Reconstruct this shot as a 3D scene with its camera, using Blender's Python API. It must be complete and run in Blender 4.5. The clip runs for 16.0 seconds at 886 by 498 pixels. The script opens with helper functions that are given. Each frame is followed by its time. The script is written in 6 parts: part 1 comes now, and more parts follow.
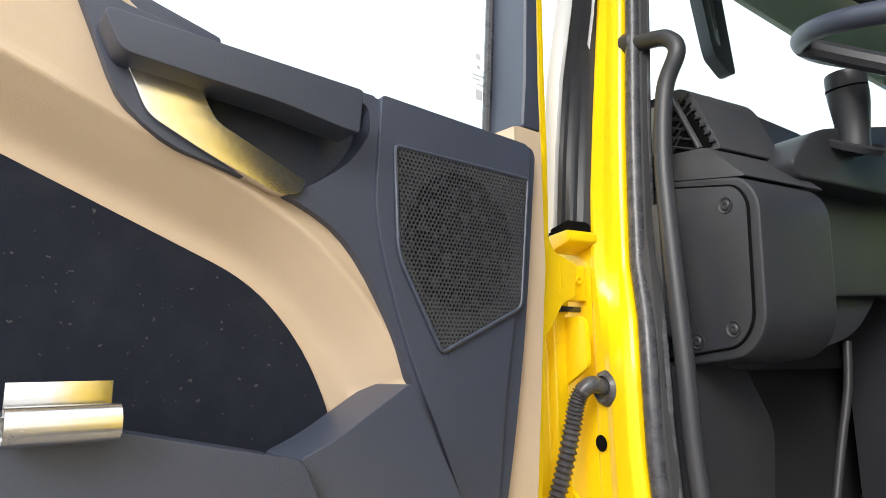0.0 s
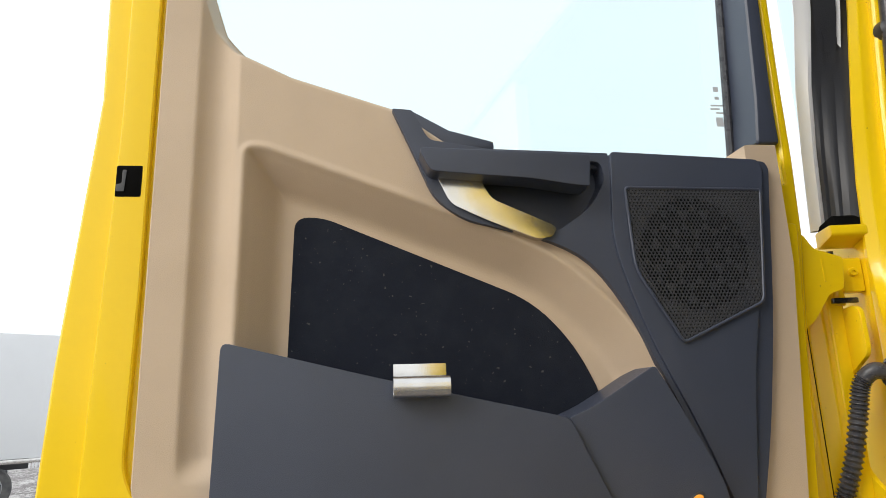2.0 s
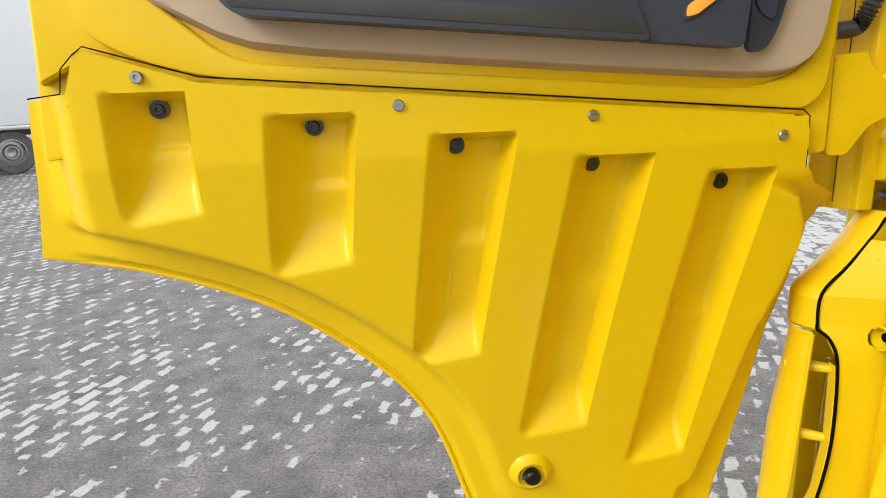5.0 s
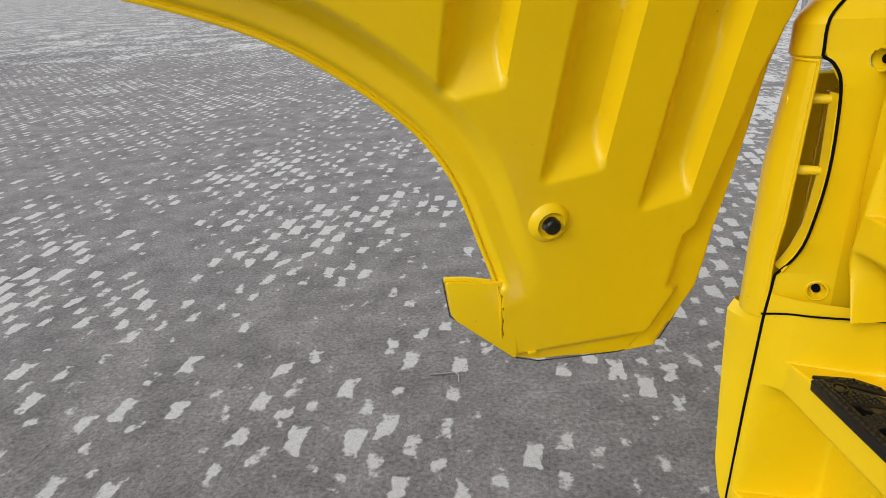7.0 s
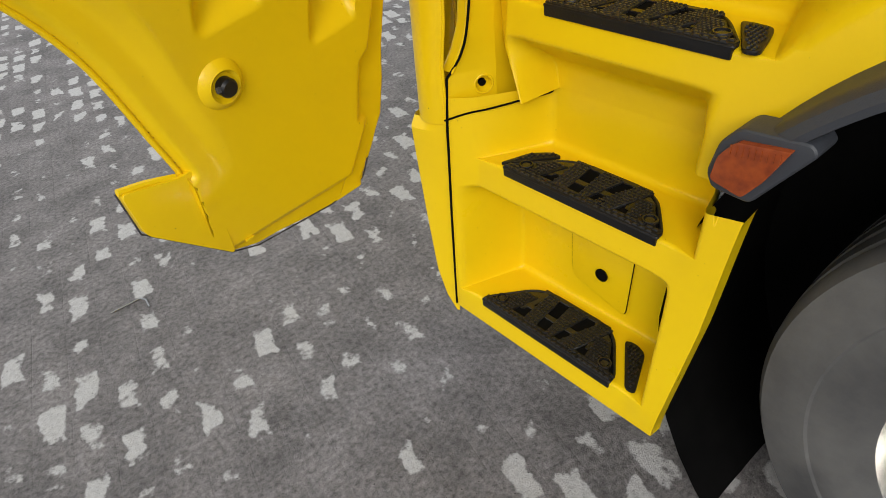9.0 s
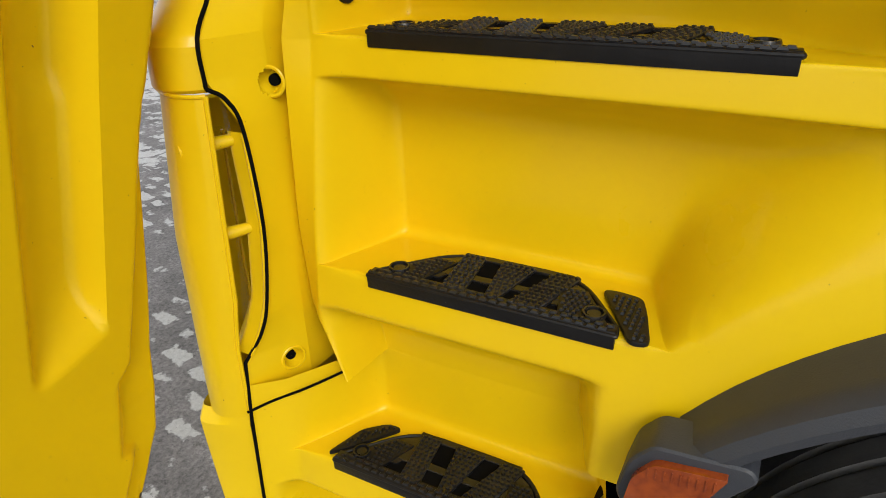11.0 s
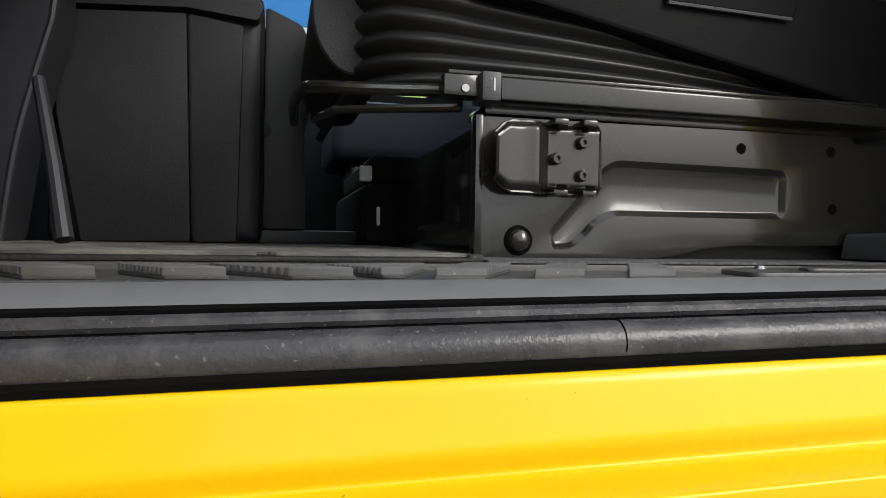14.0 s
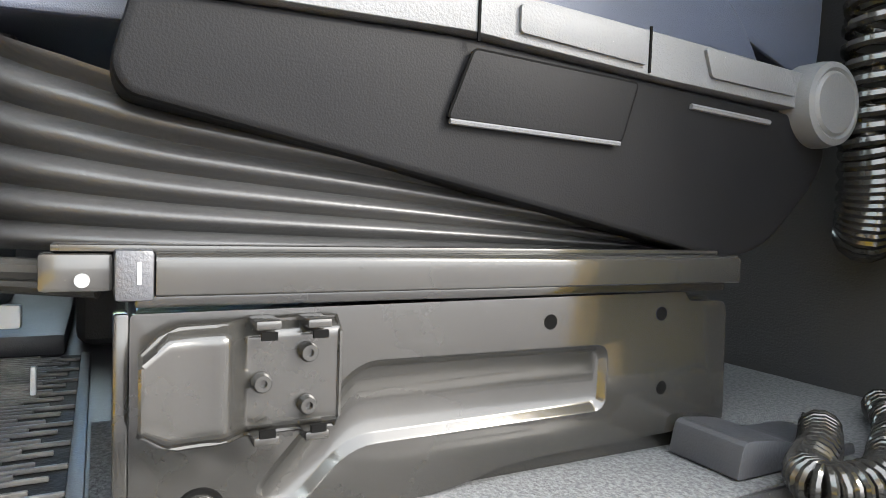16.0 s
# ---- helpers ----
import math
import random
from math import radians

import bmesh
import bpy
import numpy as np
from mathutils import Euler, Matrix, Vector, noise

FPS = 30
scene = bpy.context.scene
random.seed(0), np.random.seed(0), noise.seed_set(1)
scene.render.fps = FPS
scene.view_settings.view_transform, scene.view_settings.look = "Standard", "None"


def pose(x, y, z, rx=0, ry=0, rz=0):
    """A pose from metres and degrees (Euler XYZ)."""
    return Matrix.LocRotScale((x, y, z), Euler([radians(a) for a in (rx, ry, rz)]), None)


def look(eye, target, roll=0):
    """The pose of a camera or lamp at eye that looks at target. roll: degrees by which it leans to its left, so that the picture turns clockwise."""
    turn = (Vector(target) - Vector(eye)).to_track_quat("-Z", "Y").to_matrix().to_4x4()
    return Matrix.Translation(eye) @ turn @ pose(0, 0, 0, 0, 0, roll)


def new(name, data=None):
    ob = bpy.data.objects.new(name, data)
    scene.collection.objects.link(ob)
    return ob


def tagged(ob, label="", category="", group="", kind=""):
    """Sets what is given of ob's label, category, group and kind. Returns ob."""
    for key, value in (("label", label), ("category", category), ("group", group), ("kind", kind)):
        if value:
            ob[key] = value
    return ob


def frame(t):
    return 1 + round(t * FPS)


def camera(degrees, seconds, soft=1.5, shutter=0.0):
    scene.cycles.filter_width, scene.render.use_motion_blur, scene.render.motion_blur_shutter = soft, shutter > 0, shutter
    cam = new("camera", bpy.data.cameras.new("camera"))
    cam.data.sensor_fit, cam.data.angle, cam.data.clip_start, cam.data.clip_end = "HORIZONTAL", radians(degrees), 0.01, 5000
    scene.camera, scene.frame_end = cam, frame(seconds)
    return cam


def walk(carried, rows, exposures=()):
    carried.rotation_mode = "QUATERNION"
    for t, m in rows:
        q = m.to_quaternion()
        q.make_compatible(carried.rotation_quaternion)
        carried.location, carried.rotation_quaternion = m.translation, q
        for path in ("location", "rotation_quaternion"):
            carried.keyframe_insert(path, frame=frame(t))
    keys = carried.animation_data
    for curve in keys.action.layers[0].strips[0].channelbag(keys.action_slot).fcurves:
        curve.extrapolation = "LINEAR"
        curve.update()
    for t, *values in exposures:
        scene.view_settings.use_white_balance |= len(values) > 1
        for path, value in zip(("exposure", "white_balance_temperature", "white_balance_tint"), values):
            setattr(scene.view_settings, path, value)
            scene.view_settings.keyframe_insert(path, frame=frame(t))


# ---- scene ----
cam = camera(68.5, 16.0, soft=0.45)
PATH = [
    (0, (-0.732, -0.843, 2.091), (0.222, 0.88, 2.439), -0.6),
    (0.5, (-0.703, -0.957, 2.089), (-0.104, 0.913, 2.47), -1.6),
    (1, (-0.65, -1.092, 2.076), (-0.415, 0.846, 2.512), -2.2),
    (1.5, (-0.662, -1.138, 2.059), (-0.685, 0.809, 2.517), -1.9),
    (2, (-0.656, -1.154, 2.027), (-0.764, 0.789, 2.49), -1.9),
    (2.5, (-0.646, -1.151, 1.991), (-0.774, 0.796, 2.431), -1.9),
    (3, (-0.636, -1.144, 1.959), (-0.779, 0.826, 2.27), -1.9),
    (3.5, (-0.651, -1.139, 1.918), (-0.804, 0.85, 2.054), -1.9),
    (4, (-0.656, -1.132, 1.878), (-0.815, 0.861, 1.81), -1.9),
    (4.5, (-0.655, -1.118, 1.818), (-0.835, 0.853, 1.533), -2.0),
    (4.7, (-0.661, -1.118, 1.803), (-0.829, 0.837, 1.416), -2.0),
    (6.8, (-0.831, -1.163, 1.554), (-0.871, 0.703, 0.836), -2.5),
    (7, (-0.871, -1.148, 1.516), (-0.749, 0.688, 0.734), -2.9),
    (7.5, (-0.925, -1.117, 1.454), (-0.45, 0.523, 0.413), -3.9),
    (8, (-0.94, -1.106, 1.435), (-0.244, 0.385, 0.298), -4.0),
    (8.2, (-0.946, -1.103, 1.43), (-0.174, 0.34, 0.28), -3.8),
    (10.3, (-0.84, -0.784, 1.511), (0.484, 0.177, 0.361), -3.5),
    (10.5, (-0.792, -0.776, 1.467), (0.631, 0.218, 0.474), -2.2),
    (11, (-0.709, -0.697, 1.535), (0.857, 0.16, 0.633), -1.7),
    (11.5, (-0.661, -0.613, 1.579), (1.056, 0.02, 0.772), -1.5),
    (12, (-0.618, -0.5, 1.619), (1.217, -0.261, 0.86), -1.6),
    (12.5, (-0.578, -0.453, 1.666), (1.314, -0.561, 1.025), -1.4),
    (13, (-0.506, -0.379, 1.644), (1.435, -0.812, 1.462), -0.7),
    (13.5, (-0.413, -0.44, 1.748), (1.533, -0.888, 1.64), 0.7),
    (14, (-0.323, -0.469, 1.787), (1.615, -0.961, 1.757), 0.9),
    (14.5, (-0.241, -0.503, 1.822), (1.688, -1.03, 1.832), 0.8),
    (15, (-0.148, -0.566, 1.841), (1.728, -1.258, 1.858), 0.8),
    (15.5, (-0.16, -0.657, 1.848), (1.635, -1.539, 1.868), 0.9),
    (16, (-0.101, -0.66, 1.984), (1.663, -1.596, 1.885), 2.0),
]
walk(cam, [(t, look(e, g, r)) for t, e, g, r in PATH],
     exposures=[(0, 1.1), (0.5, 0.8), (1, 0.45), (1.5, 0.35), (2.5, 0.3), (4.5, 0.47), (6.8, 0.05), (8.5, -0.05), (10.3, 0.1), (11.5, 0.0), (12.5, -0.1), (13.5, -0.05), (14, 0.45), (14.5, 1.6), (15, 2.45), (15.5, 2.65), (16, 3.0)])


# ---------------- light ----------------
world = bpy.data.worlds.new("overcast_world")
scene.world = world
world.use_nodes = True
wn, wl = world.node_tree.nodes, world.node_tree.links
sky = wn.new("ShaderNodeTexSky")
sky.sky_type, sky.sun_disc = "NISHITA", False
sky.sun_elevation, sky.sun_rotation = radians(32), radians(228)
sky.air_density, sky.dust_density, sky.ozone_density = 1.0, 6.0, 1.0
cloud = wn.new("ShaderNodeMix")            # a closed layer of pale cloud over the sky
cloud.data_type = "RGBA"
cloud.inputs[0].default_value = 0.8
cloud.inputs[7].default_value = (9.6, 10.0, 10.4, 1)
cn = wn.new("ShaderNodeTexNoise")
cn.inputs["Scale"].default_value, cn.inputs["Detail"].default_value = 2.2, 5.0
cr = wn.new("ShaderNodeMapRange")
cr.inputs[3].default_value, cr.inputs[4].default_value = 0.78, 0.92
wl.new(cn.outputs["Fac"], cr.inputs[0])
wl.new(cr.outputs[0], cloud.inputs[0])
wl.new(sky.outputs[0], cloud.inputs[6])
wl.new(cloud.outputs[2], wn["Background"].inputs[0])
wn["Background"].inputs[1].default_value = 0.115
sun = new("sun", bpy.data.lights.new("sun", "SUN"))
sun.data.energy, sun.data.angle, sun.data.color = 1.35, radians(25), (1.0, 0.96, 0.9)
sun.matrix_world = look((-9, -8, 7.5), (0, 0, 0))


# ---------------- materials ----------------
def mat(name, col, rough=0.5, metal=0.0, col2=None, scale=8.0, mix=(0.35, 0.7), bump=0.0, bscale=200.0, coat=0.0,
        voronoi=False, specks=None, sscale=300.0, slevel=0.72, rvar=0.1, spec=0.5, jitter=0.0):
    """A surface with colour at two scales, grain, and specks of dirt or wear."""
    m = bpy.data.materials.new(name)
    m.use_nodes = True
    n, l = m.node_tree.nodes, m.node_tree.links
    p = n["Principled BSDF"]
    p.inputs["Metallic"].default_value = metal
    p.inputs["Specular IOR Level"].default_value = spec
    p.inputs["Coat Weight"].default_value = coat
    p.inputs["Coat Roughness"].default_value = 0.08
    co = n.new("ShaderNodeTexCoord")
    big = n.new("ShaderNodeTexNoise")
    big.inputs["Scale"].default_value, big.inputs["Detail"].default_value = scale, 7.0
    big.inputs["Roughness"].default_value = 0.6
    l.new(co.outputs["Object"], big.inputs["Vector"])
    ramp = n.new("ShaderNodeMapRange")
    ramp.inputs[1].default_value, ramp.inputs[2].default_value = mix
    l.new(big.outputs["Fac"], ramp.inputs[0])
    mx = n.new("ShaderNodeMix")
    mx.data_type = "RGBA"
    mx.inputs[6].default_value = (*col, 1)
    mx.inputs[7].default_value = (*(col2 or [c * 0.85 for c in col]), 1)
    l.new(ramp.outputs[0], mx.inputs[0])
    out = mx.outputs[2]
    if specks:
        sp = n.new("ShaderNodeTexNoise")
        sp.inputs["Scale"].default_value, sp.inputs["Detail"].default_value = sscale, 2.0
        l.new(co.outputs["Object"], sp.inputs["Vector"])
        sm = n.new("ShaderNodeMapRange")
        sm.inputs[1].default_value, sm.inputs[2].default_value = slevel, slevel + 0.03
        l.new(sp.outputs["Fac"], sm.inputs[0])
        m2 = n.new("ShaderNodeMix")
        m2.data_type = "RGBA"
        m2.inputs[7].default_value = (*specks, 1)
        l.new(sm.outputs[0], m2.inputs[0])
        l.new(out, m2.inputs[6])
        out = m2.outputs[2]
    if jitter:
        oi = n.new("ShaderNodeObjectInfo")
        jr = n.new("ShaderNodeMapRange")
        jr.inputs[3].default_value, jr.inputs[4].default_value = 1 - jitter, 1 + jitter
        l.new(oi.outputs["Random"], jr.inputs[0])
        hs = n.new("ShaderNodeHueSaturation")
        l.new(jr.outputs[0], hs.inputs["Value"])
        l.new(out, hs.inputs["Color"])
        out = hs.outputs[0]
    l.new(out, p.inputs["Base Color"])
    rr = n.new("ShaderNodeMapRange")
    rr.inputs[3].default_value, rr.inputs[4].default_value = max(rough - rvar, 0.03), min(rough + rvar, 1)
    l.new(big.outputs["Fac"], rr.inputs[0])
    l.new(rr.outputs[0], p.inputs["Roughness"])
    if bump:
        if voronoi:
            b = n.new("ShaderNodeTexVoronoi")
            b.inputs["Scale"].default_value = bscale
            h = b.outputs["Distance"]
        else:
            b = n.new("ShaderNodeTexNoise")
            b.inputs["Scale"].default_value, b.inputs["Detail"].default_value = bscale, 4.0
            h = b.outputs["Fac"]
        l.new(co.outputs["Object"], b.inputs["Vector"])
        bu = n.new("ShaderNodeBump")
        bu.inputs["Strength"].default_value, bu.inputs["Distance"].default_value = bump, 0.002
        l.new(h, bu.inputs["Height"])
        l.new(bu.outputs[0], p.inputs["Normal"])
    return m


YELLOW = mat("yellow_paint", (0.855, 0.585, 0.005), 0.32, 0, (0.81, 0.55, 0.005), 3.0, bump=0.02, bscale=60, coat=0.22, spec=0.28,
             specks=(0.22, 0.14, 0.03), sscale=170, slevel=0.765)
YELLOW_BODY = mat("yellow_moulding", (0.845, 0.585, 0.005), 0.30, 0, (0.80, 0.542, 0.005), 2.2, bump=0.02, bscale=90, coat=0.18, spec=0.25,
                  specks=(0.24, 0.15, 0.03), sscale=190, slevel=0.765)
BEIGE = mat("beige_plastic", (0.53, 0.41, 0.29), 0.62, 0, (0.48, 0.37, 0.26), 6, bump=0.25, bscale=700, rvar=0.05)
SOFT = mat("dark_soft_trim", (0.049, 0.058, 0.086), 0.42, 0, (0.041, 0.049, 0.073), 5, bump=0.16, bscale=900, voronoi=True, rvar=0.06,
           specks=(0.10, 0.10, 0.10), sscale=260, slevel=0.80)
PLASTIC = mat("black_plastic", (0.042, 0.044, 0.051), 0.40, 0, (0.056, 0.057, 0.062), 9, bump=0.25, bscale=500,
              specks=(0.14, 0.13, 0.12), sscale=150, slevel=0.775)
DASH = mat("dash_plastic", (0.030, 0.032, 0.038), 0.40, 0, (0.038, 0.039, 0.044), 8, bump=0.2, bscale=520, specks=(0.10, 0.10, 0.10), sscale=170, slevel=0.78, spec=0.4)
CONSOLE = mat("console_plastic", (0.029, 0.030, 0.034), 0.40, 0, (0.038, 0.038, 0.041), 7, bump=0.25, bscale=500, spec=0.35)
GREYPLASTIC = mat("grey_plastic", (0.088, 0.091, 0.098), 0.55, 0, (0.074, 0.077, 0.082), 7, bump=0.3, bscale=450,
                  specks=(0.2, 0.2, 0.2), sscale=180, slevel=0.77)
RUBBER = mat("rubber", (0.048, 0.049, 0.056), 0.28, 0, (0.095, 0.096, 0.102), 30, (0.50, 0.72), bump=0.25, bscale=260, specks=(0.15, 0.145, 0.14), sscale=240, slevel=0.70, spec=0.4)
FELT = mat("black_felt", (0.012, 0.015, 0.025), 0.95, 0, (0.019, 0.023, 0.033), 22, (0.45, 0.75), bump=0.8, bscale=900,
           specks=(0.075, 0.076, 0.078), sscale=150, slevel=0.690, spec=0.2)
STEEL = mat("brushed_metal", (0.72, 0.71, 0.68), 0.24, 1, (0.62, 0.60, 0.57), 12, bump=0.05, bscale=150)
ZINC = mat("zinc_screw", (0.42, 0.43, 0.44), 0.38, 1, (0.30, 0.30, 0.30), 60)
BLACKSTEEL = mat("black_painted_steel", (0.024, 0.0235, 0.022), 0.20, 0.25, (0.031, 0.030, 0.028), 5, bump=0.05, bscale=150,
                 specks=(0.16, 0.15, 0.13), sscale=240, slevel=0.785, coat=0.5)
# near-black for joints, and in place of the shade in holes and hollows
HOLE = mat("gap_shade", (0.004, 0.004, 0.004), 0.9, 0, (0.006, 0.006, 0.006), 20, spec=0.03)
FLARE = mat("dark_flare_plastic", (0.045, 0.05, 0.06), 0.5, 0, (0.036, 0.04, 0.05), 7, bump=0.3, bscale=450)
SHIELD = mat("seat_shield_plastic", (0.0060, 0.0061, 0.0069), 0.5, 0, (0.0080, 0.0081, 0.0089), 6, bump=0.15, bscale=600, specks=(0.12, 0.12, 0.12), sscale=200, slevel=0.79, spec=0.08)
TREADMAT = mat("tread_plastic", (0.0065, 0.0065, 0.0075), 0.40, 0, (0.011, 0.011, 0.012), 16, bump=0.2, bscale=200,
               specks=(0.07, 0.068, 0.062), sscale=170, slevel=0.75, spec=0.30)
TREADWORN = mat("tread_face", (0.0105, 0.011, 0.0135), 0.30, 0, (0.017, 0.017, 0.0185), 20, bump=0.2, bscale=240,
                specks=(0.085, 0.08, 0.07), sscale=190, slevel=0.745, spec=0.50)
TREADSMOOTH = mat("tread_plate", (0.010, 0.010, 0.011), 0.22, 0, (0.020, 0.019, 0.017), 18, bump=0.1, bscale=200,
                specks=(0.10, 0.09, 0.07), sscale=170, slevel=0.74, spec=0.45)
TYRE = mat("tyre_rubber", (0.058, 0.058, 0.060), 0.6, 0, (0.13, 0.128, 0.124), 5, bump=0.3, bscale=120)
MATFLOOR = mat("floor_rubber", (0.056, 0.057, 0.061), 0.38, 0, (0.085, 0.083, 0.080), 12, bump=0.25, bscale=420,
               specks=(0.22, 0.21, 0.18), sscale=260, slevel=0.70, spec=0.55)
RIBTOP = mat("worn_rib_rubber", (0.135, 0.138, 0.145), 0.38, 0, (0.095, 0.097, 0.101), 14, bump=0.15, bscale=400, specks=(0.30, 0.29, 0.27), sscale=260, slevel=0.70, spec=0.6)
BELLOWS = mat("bellows_rubber", (0.022, 0.022, 0.023), 0.36, 0, (0.030, 0.030, 0.031), 8, bump=0.15, bscale=300)
RIBMAT = mat("dusty_rib", (0.085, 0.084, 0.082), 0.42, 0, (0.23, 0.215, 0.19), 16, (0.42, 0.70), bump=0.4, bscale=300, spec=0.6)
MUDMAT = mat("dirty_floor_mat", (0.009, 0.009, 0.010), 0.7, 0, (0.026, 0.024, 0.021), 7, (0.42, 0.6), bump=0.8, bscale=180)
KICK = mat("sill_plastic", (0.200, 0.207, 0.224), 0.52, 0, (0.160, 0.165, 0.178), 9, bump=0.12, bscale=220, specks=(0.25, 0.25, 0.25), sscale=150, slevel=0.775, spec=0.35)
CARPET = mat("grey_carpet", (0.15, 0.153, 0.158), 0.9, 0, (0.085, 0.088, 0.092), 220, (0.40, 0.60), bump=1.0, bscale=380, spec=0.2)
WHITE = mat("white_trailer_paint", (0.80, 0.81, 0.82), 0.4, 0, (0.76, 0.77, 0.78), 0.6)
AMBER = mat("amber_lens", (0.33, 0.062, 0.008), 0.12, 0, (0.18, 0.028, 0.005), 45, coat=0.6)
VISOR = mat("pale_lining", (0.42, 0.45, 0.38), 0.8, 0, (0.38, 0.40, 0.34), 5)
BLUE = mat("backdrop_blue", (0.03, 0.22, 0.60), 0.5, 0, (0.02, 0.18, 0.5), 4)
GREEN = mat("backdrop_green", (0.45, 0.60, 0.12), 0.5, 0, (0.4, 0.5, 0.1), 4)
PRINT = mat("pale_print", (0.55, 0.58, 0.60), 0.6, 0, (0.5, 0.52, 0.54), 30)
CAB_LINING = mat("dark_cab_lining", (0.026, 0.026, 0.028), 0.7, 0, (0.028, 0.028, 0.03), 8, bump=0.4, bscale=300)

GLOW = bpy.data.materials.new("lit_courtesy_lamp")
GLOW.use_nodes = True
gp = GLOW.node_tree.nodes["Principled BSDF"]
gp.inputs["Base Color"].default_value = (0.75, 0.32, 0.05, 1)
gp.inputs["Emission Color"].default_value = (1.0, 0.40, 0.05, 1)
gp.inputs["Emission Strength"].default_value = 0.30
gp.inputs["Roughness"].default_value = 0.15

GLASS = bpy.data.materials.new("tinted_glass")
GLASS.use_nodes = True
gn, gl = GLASS.node_tree.nodes, GLASS.node_tree.links
gt, gg, gm = gn.new("ShaderNodeBsdfTransparent"), gn.new("ShaderNodeBsdfGlossy"), gn.new("ShaderNodeMixShader")
gt.inputs[0].default_value = (0.88, 0.95, 0.95, 1)
gg.inputs["Roughness"].default_value = 0.02
gm.inputs[0].default_value = 0.06
gl.new(gt.outputs[0], gm.inputs[1])
gl.new(gg.outputs[0], gm.inputs[2])
gl.new(gm.outputs[0], gn["Material Output"].inputs[0])
CLEAR = GLASS.copy()
CLEAR.name = "clear_lens"
CLEAR.node_tree.nodes["Transparent BSDF"].inputs[0].default_value = (0.93, 0.95, 0.95, 1)


# ---------------- mesh helpers ----------------
def finish(bm, angle=32, weld=0.0):
    if weld:
        bmesh.ops.remove_doubles(bm, verts=bm.verts, dist=weld)
    bmesh.ops.recalc_face_normals(bm, faces=bm.faces)
    lim = radians(angle)
    for f in bm.faces:
        f.smooth = True
    for e in bm.edges:
        e.smooth = len(e.link_faces) == 2 and e.calc_face_angle(3.2) < lim
    return bm


def part(name, bm, material, parent=None, label="", angle=32):
    """Link a bmesh as one mesh object under a thing or a part."""
    finish(bm, angle)
    me = bpy.data.meshes.new(name)
    bm.to_mesh(me)
    bm.free()
    me.materials.append(material)
    ob = new(name, me)
    ob.parent = parent
    return tagged(ob, label)


def thing(name, label, category, m=None, group="", kind=""):
    ob = new(name)
    ob.empty_display_size = 0.05
    if m is not None:
        ob.matrix_world = m
    return tagged(ob, label, category, group, kind)


def bevel(bm, off, seg=2, angle=28):
    es = [e for e in bm.edges if len(e.link_faces) == 2 and e.calc_face_angle(0) > radians(angle)]
    if es and off:
        bmesh.ops.bevel(bm, geom=es, offset=off, segments=seg, affect="EDGES", profile=0.6, clamp_overlap=True)
    return bm


def prism(pts, c0, c1, plane="xz", off=0.002, seg=2):
    """A polygon pushed from c0 to c1 along the axis that its plane leaves out."""
    put = {"xz": lambda a, b, c: (a, c, b), "xy": lambda a, b, c: (a, b, c), "yz": lambda a, b, c: (c, a, b)}[plane]
    bm = bmesh.new()
    lo = [bm.verts.new(put(a, b, c0)) for a, b in pts]
    hi = [bm.verts.new(put(a, b, c1)) for a, b in pts]
    bm.faces.new(lo)
    bm.faces.new(hi)
    for i in range(len(pts)):
        j = (i + 1) % len(pts)
        bm.faces.new((lo[i], lo[j], hi[j], hi[i]))
    bmesh.ops.recalc_face_normals(bm, faces=bm.faces)
    return bevel(bm, off, seg)


def block(x0, x1, y0, y1, z0, z1, off=0.003, seg=2):
    return prism([(x0, y0), (x1, y0), (x1, y1), (x0, y1)], z0, z1, "xy", off, seg)


def fillet(pts, r, n=5):
    """The polygon with its corners rounded; r: one radius, or one for each corner."""
    out = []
    for i, p in enumerate(pts):
        rad = r[i] if isinstance(r, (list, tuple)) else r
        p, a, b = Vector(p), Vector(pts[i - 1]), Vector(pts[(i + 1) % len(pts)])
        d = min(rad, (a - p).length * 0.48, (b - p).length * 0.48)
        if d < 1e-4:
            out.append(tuple(p))
            continue
        s, e = p + (a - p).normalized() * d, p + (b - p).normalized() * d
        for k in range(n + 1):
            t = k / n
            out.append(tuple(s * (1 - t) ** 2 + p * 2 * t * (1 - t) + e * t * t))
    return out


def spline(pts, n=6):
    """A smooth line through the points."""
    v = [Vector(p) for p in pts]
    v = [v[0] * 2 - v[1]] + v + [v[-1] * 2 - v[-2]]
    out = []
    for i in range(1, len(v) - 2):
        for k in range(n):
            t = k / n
            a, b, c, d = v[i - 1:i + 3]
            out.append((b * 2 + (c - a) * t + (a * 2 - b * 5 + c * 4 - d) * t * t + (b * 3 - a - c * 3 + d) * t ** 3) / 2)
    return out + [v[-2]]


